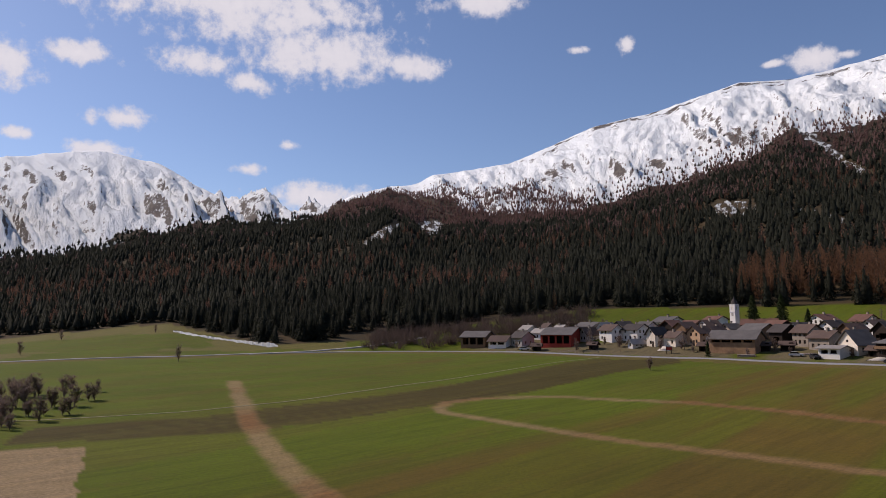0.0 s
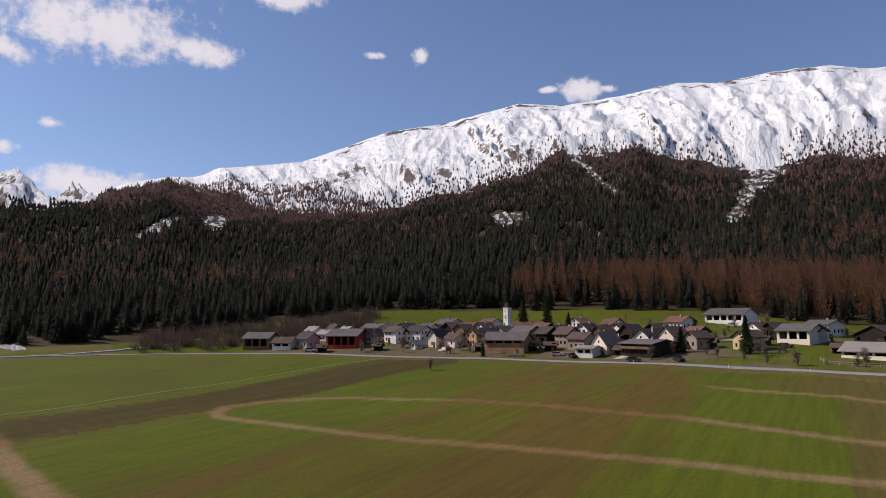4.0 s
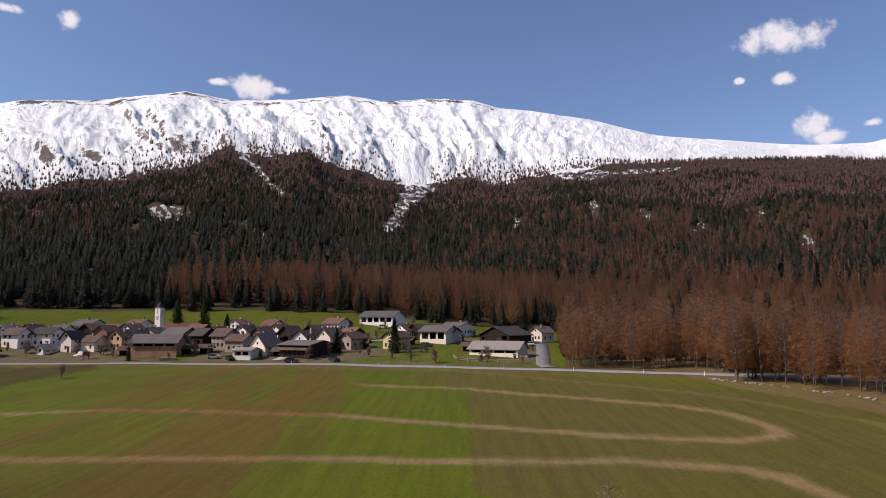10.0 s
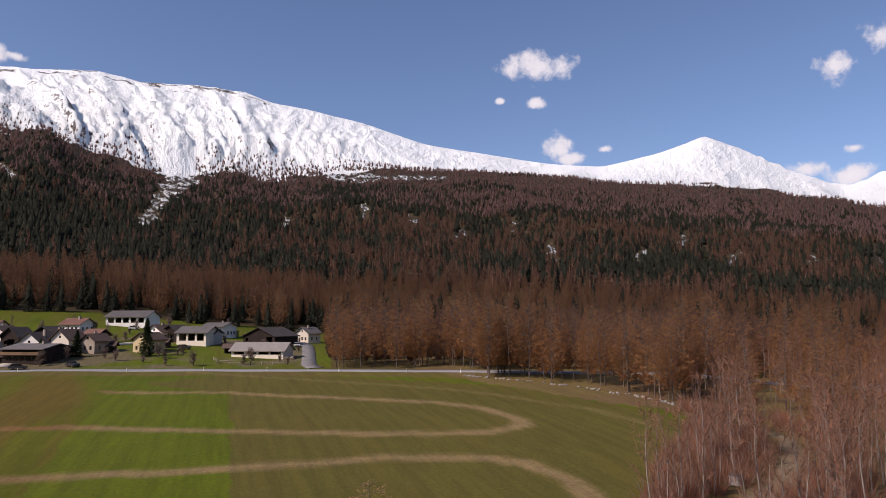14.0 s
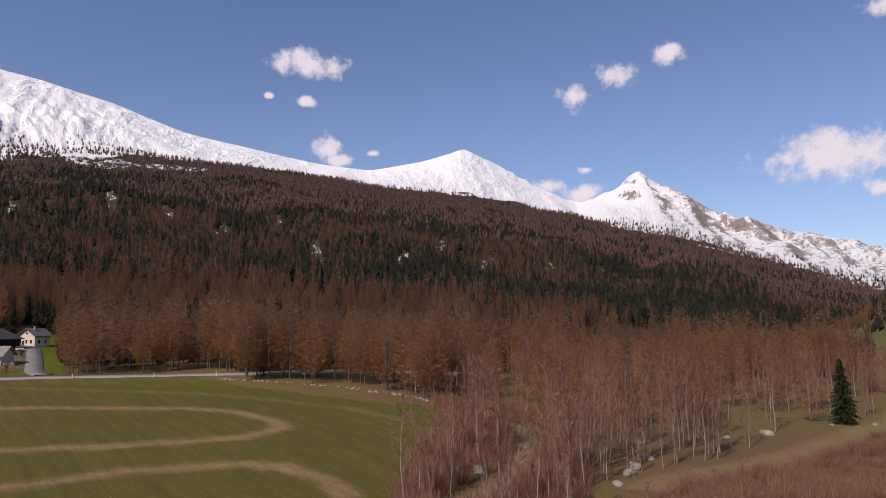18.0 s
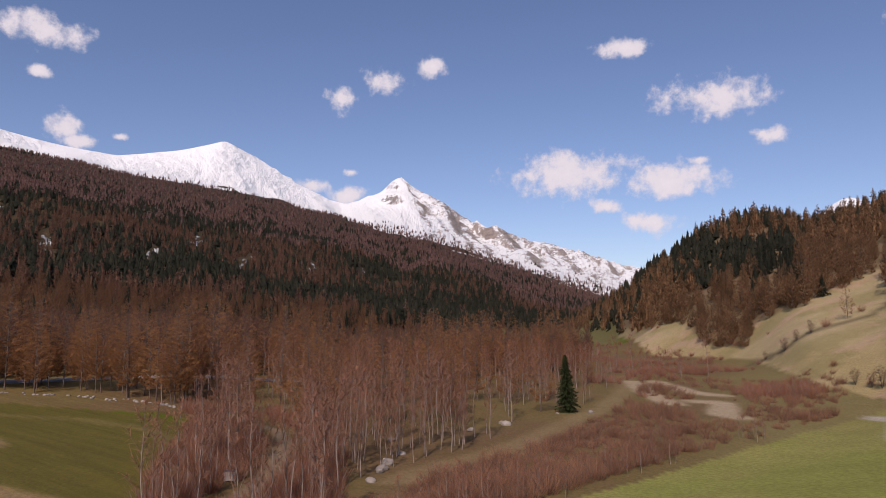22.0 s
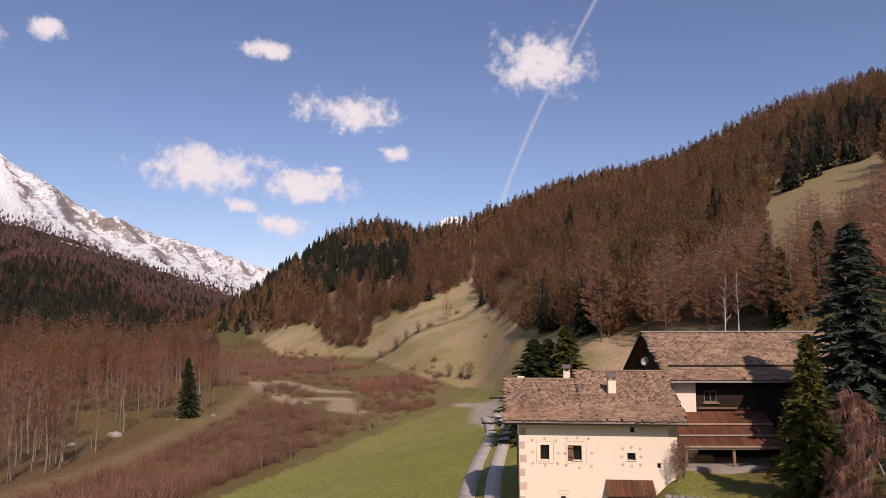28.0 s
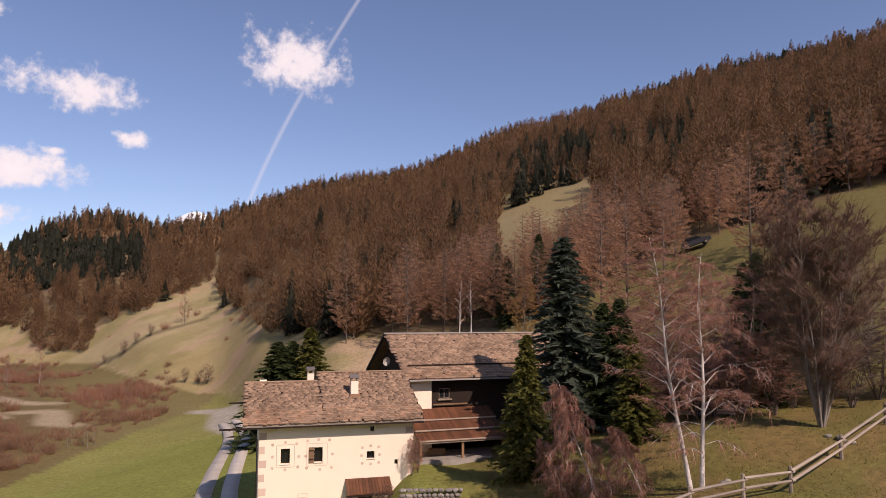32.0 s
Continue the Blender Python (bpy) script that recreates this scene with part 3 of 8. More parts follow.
def inside(pts, x, y):
    """True inside a polygon."""
    odd = np.zeros(x.shape, bool)
    for (ax, ay), (bx, by) in zip(pts, pts[1:] + pts[:1]):
        cross = (ay > y) != (by > y)
        odd ^= cross & (x < (bx - ax) * (y - ay) / ((by - ay) or 1e-9) + ax)
    return odd


# dry strips that the mowers left, worn paths, and the ploughed or manured parts of the fields (x, y in metres)
LOOP_WEST = [(57, 114), (45, 129), (25, 142), (8, 142), (1, 137), (-1, 130), (0, 124), (6, 117), (18, 104), (32, 91), (49, 73), (63, 57), (75, 44), (80, 34), (80, 27), (76, 21), (70, 17)]
LOOP_EAST = [(57, 114), (70, 95), (80, 69), (87, 49), (93, 37), (100, 34), (104, 36), (110, 44), (113, 55), (111, 75), (110, 100), (99, 124)]
OUTER = [(134, 150), (133, 125), (131, 80), (126, 49), (118, 29), (108, 17), (98, 12)]
CROSSING = [(-55, 182), (-48, 161), (-34, 121), (-23, 93), (-15, 76), (-8, 60)]
FOOTPATH = [(-110, 108), (-70, 119), (-41, 130), (-21, 155), (7, 190), (53, 237)]
DIRT_TRACK = [(66, 6), (73, 3), (82, 0), (94, -2), (108, -1), (117, 4)]
STREAM_PATH = [(66, -6), (78, -16), (93, -33), (125, -64), (160, -88), (190, -104)]
SAND = [[(175, -104), (161, -101), (144, -96), (136, -98)], [(130, -87), (125, -90), (111, -80), (106, -80)], [(177, -99), (148, -86), (127, -80)]]
FARM_TRACK = [(20, -21), (33, -35.2), (39, -42.2), (44.3, -48.8), (53.6, -60.6), (60.3, -68.3), (67.2, -75.6), (76, -84), (104, -112), (116, -122)]
BROWN = [[(-62, 137), (-47, 161), (3, 237), (-1, 260), (-40, 173), (-63, 145)],
         [(17, 104), (50, 73), (37, 60), (14, 30), (-30, 45), (-8, 88), (4, 91)]]
UMBER = [[(36, 124), (69, 93), (50, 73), (33, 90), (19, 106)], [(36, 124), (69, 93), (99, 124), (112, 150), (104, 193), (73, 174), (47, 137)]]
BRIGHT = [[(99, 124), (109, 100), (53, 48), (37, 60), (50, 73)], [(0, 124), (36, 124), (47, 137), (30, 141), (8, 141)]]
OLIVE = [[(112, 128), (109, 100), (53, 48), (70, 14), (112, 10), (135, 40), (142, 120)]]
PLOUGHED = [(-66, 112), (-43, 122), (-8, 156), (34, 212), (49, 230), (76, 223), (71, 208), (46, 185), (17, 149), (-2, 134), (-21, 116), (-37, 106), (-62, 98)]
TAN = [[(-62, 94), (-50, 97), (-37, 71), (-30, 50), (-60, 50)]]


def cover():
    n1, n2 = fbm(GX * 0.05, GY * 0.05, 4, 51), fbm(GX * 0.012, GY * 0.012, 4, 61)
    wx, wy = GX + 1.6 * (fbm(GX * 0.25, GY * 0.25, 3, 151) - 0.5), GY + 1.6 * (fbm(GX * 0.15, GY * 0.15, 3, 161) - 0.5)
    green, brown, dry = np.array([0.083, 0.116, 0.004]), np.array([0.104, 0.066, 0.015]), np.array([0.28, 0.205, 0.12])
    c = np.empty(GX.shape + (3,))
    c[:] = green
    c *= (0.8 + 0.4 * n1)[..., None]

    def lay(mask, colour, k=1.0):
        nonlocal c
        m = np.clip(np.asarray(mask, float), 0, 1)[..., None] * k
        c = c * (1 - m) + np.array(colour) * m

    streak = fbm((GX * 0.66 + GY * 0.75) * 0.012, (GX * 0.75 - GY * 0.66) * 0.22, 3, 171)
    lay((BB < 80) & (streak > 0.55), (0.120, 0.092, 0.018), 0.3)
    ring = [(r * math.cos(a), r * math.sin(a)) for r in (3, 8) for a in (0.4, 1.5, 2.5, 3.6, 4.6, 5.7)]

    def blurred(pts):
        return sum(inside(pts, wx + dx, wy + dy) * 1.0 for dx, dy in ring) / len(ring)

    for pts in OLIVE:
        lay(inside(pts, wx, wy), (0.105, 0.090, 0.022), 0.9)
    for pts in UMBER:
        lay(blurred(pts), (0.122, 0.080, 0.016), 0.40 + 0.5 * smooth(0.35, 0.6, streak)[..., None])
    for pts in BROWN:
        lay(blurred(pts), brown, 0.45 + 0.4 * smooth(0.36, 0.56, streak)[..., None])
    for pts in BRIGHT:
        lay(inside(pts, wx, wy), (0.090, 0.122, 0.005), 0.9)
    for pts in TAN:
        lay(inside(pts, wx, wy), dry)
    lay((BB > -95) & (BB < 80) & (RR > road_r(BB) - 14) & (RR < road_r(BB) + 2), (0.15, 0.10, 0.04), 0.6)
    lay(inside(PLOUGHED, wx, wy), (0.056, 0.040, 0.012), 0.92)
    furrow = fbm((GX * 0.66 + GY * 0.75) * 0.02, (GX * 0.75 - GY * 0.66) * 0.45, 3, 321)
    lay(inside(PLOUGHED, wx, wy) * smooth(0.5, 0.62, furrow), (0.085, 0.075, 0.014), 0.6)
    dirty = np.zeros(GX.shape)
    for pts in BROWN + UMBER + [PLOUGHED]:
        dirty = np.maximum(dirty, sum(inside(pts, wx + dx, wy + dy) * 0.25 for dx, dy in ((3, 2), (-3, 1), (1, -3), (-1, 3))))
    for pts, wide in ((LOOP_WEST, 1.3), (LOOP_EAST, 1.35), (CROSSING, 1.6)):
        d = near_line(pts, wx, wy)
        edge = smooth(wide + 0.9, wide - 0.8, d)
        lay(edge, (0.26, 0.185, 0.095), 0.9)
        lay(edge * dirty, (0.19, 0.085, 0.032), 0.8)
    lay(smooth(1.5, 0.8, near_line(OUTER, wx, wy)), (0.17, 0.14, 0.05), 0.7)
    village = smooth(1.5, 3.5, BB) * smooth(54.5, 52.5, BB) * (RR > road_r(BB) + 5) * (RR < np.interp(BB, [2, 10, 20, 30, 40, 54], [305, 305, 292, 286, 272, 270]))
    lay(village * smooth(0.40 - 0.12 * smooth(36, 30, BB), 0.55 - 0.12 * smooth(36, 30, BB), fbm(GX * 0.06, GY * 0.06, 4, 241)), (0.15, 0.118, 0.082), 0.85)
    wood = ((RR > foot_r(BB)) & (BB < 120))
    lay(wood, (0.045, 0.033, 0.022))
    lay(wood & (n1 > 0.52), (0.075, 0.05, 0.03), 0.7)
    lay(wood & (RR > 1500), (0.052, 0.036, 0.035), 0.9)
    grove_edge = np.interp(BB, [54.8, 55.4, 60, 66, 70, 76, 81, 85, 90], [330, 186, 182, 165, 155, 141, 126, 114, 110])
    litter = (BB > 54.8) & (BB < 92) & (RR > grove_edge + 5 * (n1 - 0.5)) & (RR < foot_r(BB))
    lay(litter, (0.115, 0.070, 0.036), 0.92)
    lay(litter & (n1 > 0.55), (0.085, 0.072, 0.026), 0.7)
    far_field = (BB < -8) & (RR > road_r(BB)) & (RR < foot_r(BB))
    lay(far_field & (n2 > 0.45), (0.16, 0.13, 0.05), 0.7)
    side = -(GX - 62.5) * 0.882 - (GY + 29) * 0.47
    flats = (BB > 62) & (BB < 140) & (RR < 430) & (side < -1) & (RR > np.interp(BB, [62, 68, 74, 78, 82, 84, 86], [182, 150, 136, 128, 122, 60, 60]) + (BB < 84) * 0.0)
    flats &= ~((BB < 84) & (RR < 125))
    lay(flats, (0.16, 0.105, 0.055))
    lay(flats * smooth(0.45, 0.6, n1), (0.165, 0.125, 0.050), 0.85)
    edge_b = np.interp(RR, [60, 75, 113, 126], [79.5, 80.5, 84.5, 83.5])
    lay((BB > edge_b + 2 * (n1 - 0.5)) & (BB < 95) & (RR > 50) & (RR < 128), (0.145, 0.10, 0.045), 0.88)
    lay(smooth(1.5, 0.6, near_line(DIRT_TRACK, wx, wy)), (0.27, 0.21, 0.15), 0.85)
    lay(smooth(3.6, 1.2, near_line(STREAM_PATH, wx, wy)) * (RR > 75), (0.29, 0.215, 0.115), 0.55)
    lawn = (BB > 112) & (BB < 200) & (side > -1)
    lay(lawn, (0.245, 0.265, 0.065))
    lay(lawn * smooth(0.46, 0.68, n1), (0.30, 0.275, 0.095), 0.55)
    lay(lawn * smooth(95, 135, RR), (0.26, 0.235, 0.085), 0.7)
    # browner lawn above the farm, its colour darkened for the shade of the twigs
    lay(smooth(152, 160, BB) * (RR < 140) * (side > 20), (0.16, 0.132, 0.045), 0.9)
    lay(smooth(152, 160, BB) * (RR < 140) * (side > 20) * smooth(0.4, 0.55, n1), (0.165, 0.115, 0.052), 0.8)
    lay(smooth(160, 166, BB) * (RR < 70) * smooth(0.52, 0.6, fbm(GX * 0.12, GY * 0.12, 3, 211)), (0.16, 0.165, 0.04), 0.5)
    litter = smooth(0.44, 0.58, fbm(GX * 0.35, GY * 0.35, 4, 311)) * smooth(158, 164, BB) * (RR < 75)
    lay(litter, (0.24, 0.15, 0.068), 0.55)
    lay(smooth(122, 132, BB + 6 * (n1 - 0.5)) * (BB < 200) * (side <= -1) * (RR > 60) * (RR < 420), (0.21, 0.175, 0.075))
    hillside = (BB > 113) & (RR > hill_r(BB) * (0.96 + 0.1 * n1))
    lay(hillside, (0.31, 0.255, 0.142))
    lay(hillside * smooth(0.45, 0.62, fbm(GX * 0.02, GY * 0.02, 4, 181)), (0.27, 0.215, 0.10), 0.8)
    lay(hillside * (BB < 150) * smooth(0.5, 0.6, fbm(GX * 0.07, GY * 0.07, 4, 221)), (0.20, 0.175, 0.075), 0.6)
    lay(hillside * (BB < 150) * smooth(0.56, 0.66, fbm(GX * 0.11, GY * 0.11, 4, 231)), (0.36, 0.25, 0.17), 0.7)
    bank = hillside * (BB < 150) * (RR < 420)
    # bank colour raised in place of the sunlight a steeper slope would catch
    c = c * (1 + 0.38 * bank[..., None])
    lay(smooth(2.6, 1.2, near_line([place(137.2, 262), place(136.2, 254), place(133, 250), place(130.2, 252), place(127.8, 266)], wx, wy)), (0.10, 0.08, 0.05), 0.75)
    lay(hillside * smooth(150, 172, BB) * smooth(170, 120, RR), (0.13, 0.115, 0.035), 0.8)
    high = np.degrees(np.arctan2(GZ - EYE, RR))
    lay(hillside & (high > hill_trees(BB) + 0.3) & ~((BB > 159.3) & (BB < 167.5) & (high > 3.5) & (high < 11.6)), (0.15, 0.10, 0.062), 0.8)
    lay(smooth(3.4, 1.8, near_line([(66, -75), (75, -82), (84, -92), (92, -101), (101, -104)], GX, GY)), (0.46, 0.42, 0.36), 0.9)
    gap = (BB > 108) & (BB < 118) & (RR > 480) & (RR < 900) & (high < 0.3)
    lay(gap, (0.14, 0.13, 0.05))
    for pts in SAND:
        lay(smooth(3.6, 1.6, near_line(pts, wx, wy)), (0.46, 0.37, 0.25), 0.85)
    lay(smooth(24, 12, RR), (0.17, 0.17, 0.04), 0.9)
    kinds = np.zeros(GX.shape + (4,))
    kinds[..., 3] = smooth(100, 88, BB)  # where the mower has left swaths
    snow = smooth(wood_r(BB) * 0.98, wood_r(BB) * 1.06, RR + (n2 - 0.5) * 300 + 130 * smooth(38, 50, BB) * smooth(60, 54, BB) - 170 * smooth(60, 68, BB) * smooth(100, 94, BB) - np.interp(BB, [-10, -8.5, -5, -2, 3, 8], [0, 1300, 1300, 600, 180, 0]))
    snow = np.where(BB > 124, (RR > 2400) * 1.0, snow)
    open_snow = clearing(BB, RR) & (BB < 120)
    snow = np.maximum(snow, open_snow * 0.43)
    verge = near_line([(-160, 402), (-114, 361), (-80, 322)], wx, wy) < 3
    snow = np.maximum(snow, verge * 1.0)
    kinds[..., 0] = snow
    kinds[..., 2] = smooth(97, 102, BB) * (BB < 126)  # pale limestone of the eastern peak
    ridge_rock = smooth(3700, 4200, RR) * smooth(2, 10, BB) * smooth(56, 46, BB) * 0.62 * smooth(0.42, 0.66, fbm(BB * 0.9, lr * 50, 3, 251)) + smooth(3500, 4200, RR) * smooth(4, 16, BB) * smooth(52, 40, BB) * 0.12

    def crag_at(b, h0, wide, tall, tilt=0.0):
        return smooth(1.3, 0.5, np.hypot((BB - b) / wide, (high - h0 - (BB - b) * tilt) / tall))

    spots = 0.5 * crag_at(24.3, 13.9, 1.9, 0.9, -0.25) + 0.42 * crag_at(9.5, 11.9, 2.0, 0.8, 0.3) + 0.35 * crag_at(48.5, 13.4, 1.2, 0.6) + 0.3 * crag_at(16, 12.5, 2.5, 0.8)
    kinds[..., 1] = (0.45 + 0.12 * smooth(104, 108, BB)) * smooth(99.8, 102.5, BB) * smooth(125, 119, BB) + ridge_rock + spots + 0.10 * smooth(0.10, 0.30, flutes) * smooth(0.05, 0.25, ribs) + 0.06 * smooth(-12, -6, BB) * smooth(12, 4, BB) - 0.12 * smooth(50, 60, BB) * smooth(96, 90, BB)
    return c, kinds


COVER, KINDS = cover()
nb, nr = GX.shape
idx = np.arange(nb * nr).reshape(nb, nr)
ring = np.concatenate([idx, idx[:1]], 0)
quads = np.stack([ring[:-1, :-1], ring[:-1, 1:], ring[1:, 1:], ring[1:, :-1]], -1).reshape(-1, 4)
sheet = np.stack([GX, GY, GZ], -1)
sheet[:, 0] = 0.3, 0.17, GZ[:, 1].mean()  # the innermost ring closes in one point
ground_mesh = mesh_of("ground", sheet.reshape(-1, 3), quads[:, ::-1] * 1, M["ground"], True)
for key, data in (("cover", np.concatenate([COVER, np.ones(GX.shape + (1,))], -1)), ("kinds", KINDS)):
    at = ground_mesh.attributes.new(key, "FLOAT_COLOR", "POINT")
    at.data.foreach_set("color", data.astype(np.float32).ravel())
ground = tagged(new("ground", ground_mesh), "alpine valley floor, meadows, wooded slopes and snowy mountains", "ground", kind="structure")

# ---- woods ----
def tube(pts, radii, sides=5):
    """A tapered stem through points; returns vertices and triangles."""
    v, f = [], []
    for (x, y, z), q in zip(pts, radii):
        for s in range(sides):
            a = 6.2832 * s / sides
            v.append((x + q * math.cos(a), y + q * math.sin(a), z))
    for k in range(len(pts) - 1):
        for s in range(sides):
            a, b = k * sides + s, k * sides + (s + 1) % sides
            f += [(a, b, b + sides), (a, b + sides, a + sides)]
    return v, f


def conifer(rng, boughs, wide, h0, droop, blade, power=0.8, twigs=0, stem=0.011, lift=0.0, twig_len=0.05, sag=0.75, twig_w=0.0038):
    """A conifer of unit height: a stem, ragged boughs that shorten towards the top, and fine twigs along them.
    Returns vertices, triangles and a slot for each (0 bark, 1 needles or twigs)."""
    v, f = tube([(0, 0, -0.02), (0.004, 0, 0.4), (0, 0.003, 0.75), (0, 0, 0.99)], [stem, stem * 0.75, stem * 0.4, stem * 0.08], 5)
    slot = [0] * len(f)
    for k in range(boughs):
        u = (k + rng.random()) / boughs
        h = h0 + (1 - h0) * u ** 0.92
        q = (wide * 0.5 * (1 - (h - h0) / (1 - h0)) ** power + 0.012) * (0.62 + 0.5 * rng.random())
        if h < h0 + 0.1 * (1 - h0):
            q *= 0.55 + 0.45 * rng.random()
        a = k * 2.399 + rng.random() * 0.9
        c, s = math.cos(a), math.sin(a)
        dz = -droop * q * (0.6 + 0.8 * rng.random()) + lift * q
        w = blade * q * (0.7 + 0.6 * rng.random()) + 0.003
        mid = 0.45 + 0.2 * rng.random()
        base = len(v)
        v += [(0, 0, h), (c * q * mid - s * w, s * q * mid + c * w, h + dz * mid * 1.25), (c * q, s * q, h + dz), (c * q * mid + s * w, s * q * mid - c * w, h + dz * mid * 1.25),
              (c * q * mid, s * q * mid, h + dz * mid + 0.25 * w)]
        f += [(base, base + 1, base + 4), (base + 1, base + 2, base + 4), (base + 2, base + 3, base + 4), (base + 3, base, base + 4)]
        slot += [1] * 4
        for _ in range(twigs):
            t = 0.15 + 0.85 * rng.random()
            px, py, pz = c * q * t, s * q * t, h + dz * t
            b = rng.random() * 6.2832
            ln = twig_len * (0.5 + rng.random()) * (1.15 - 0.5 * u)
            dx, dy, dd = math.cos(b) * ln * 0.7, math.sin(b) * ln * 0.7, ln * (rng.random() - sag)
            g = twig_w * (1 + rng.random())
            n = len(v)
            v += [(px + g * math.sin(b), py - g * math.cos(b), pz + g), (px - g * math.sin(b), py + g * math.cos(b), pz - g), (px + dx, py + dy, pz + dd)]
            f.append((n, n + 1, n + 2))
            slot.append(1)
    return np.array(v), np.array(f), np.array(slot)


def leafless(rng, limbs, wide, h0, twigs, stem=0.012, twig_len=0.10, twig_w=0.0035, stems=1, up=0.9):
    """A bare broadleaved tree of unit height: one or more stems, rising limbs and a haze of twigs."""
    v, f, slot = [], [], []

    def put(vv, ff, k):
        n = len(v)
        v.extend(vv)
        f.extend([(a + n, b + n, c + n) for a, b, c in ff])
        slot.extend([k] * len(ff))

    for s in range(stems):
        a = rng.random() * 6.28
        lx, ly = math.cos(a) * (0.12 if stems > 1 else 0.03), math.sin(a) * (0.12 if stems > 1 else 0.03)
        top = 0.8 + 0.2 * rng.random() if s else 0.98

        def axis(t):
            return (lx * t + 0.015 * math.sin(t * 7 + a), ly * t + 0.015 * math.cos(t * 6 + a), top * t)

        put(*tube([(axis(t)[0], axis(t)[1], axis(t)[2] - (0.02 if t == 0 else 0)) for t in (0, 0.2, 0.4, 0.6, 0.8, 1.0)],
                  [stem * q for q in (1, 0.85, 0.7, 0.5, 0.28, 0.06)], 5), 2 if s else 0)
        for k in range(limbs):
            t = h0 + (0.97 - h0) * (k + rng.random()) / limbs
            x, y, z = axis(t)
            b = k * 2.4 + rng.random()
            ln = wide * (0.55 + 0.5 * rng.random()) * (1.05 - 0.75 * (t - h0) / (1 - h0))
            ex, ey, ez = x + math.cos(b) * ln * 0.5, y + math.sin(b) * ln * 0.5, z + ln * up * (0.4 + 0.5 * rng.random())
            mx, my, mz = (x + ex) / 2, (y + ey) / 2, (z + ez) / 2 - 0.04 * ln
            put(*tube([(x, y, z), (mx, my, mz), (ex, ey, ez)], [stem * 0.32 * (1 - 0.5 * t), stem * 0.2 * (1 - 0.5 * t), stem * 0.05], 3), 2)
            for _ in range(twigs):
                q = 0.15 + 0.9 * rng.random()
                px, py, pz = x + (ex - x) * q, y + (ey - y) * q, z + (ez - z) * q
                c = rng.random() * 6.28
                tl = twig_len * (0.4 + rng.random())
                dx, dy, dz = math.cos(c) * tl * 0.7, math.sin(c) * tl * 0.7, tl * (rng.random() * 1.2 - 0.3)
                g = twig_w * (0.6 + 0.8 * rng.random())
                put([(px + g * math.sin(c), py - g * math.cos(c), pz + g * 0.5), (px - g * math.sin(c), py + g * math.cos(c), pz - g * 0.5), (px + dx, py + dy, pz + dz)], [(0, 1, 2)], 1)
    return np.array(v), np.array(f), np.array(slot)


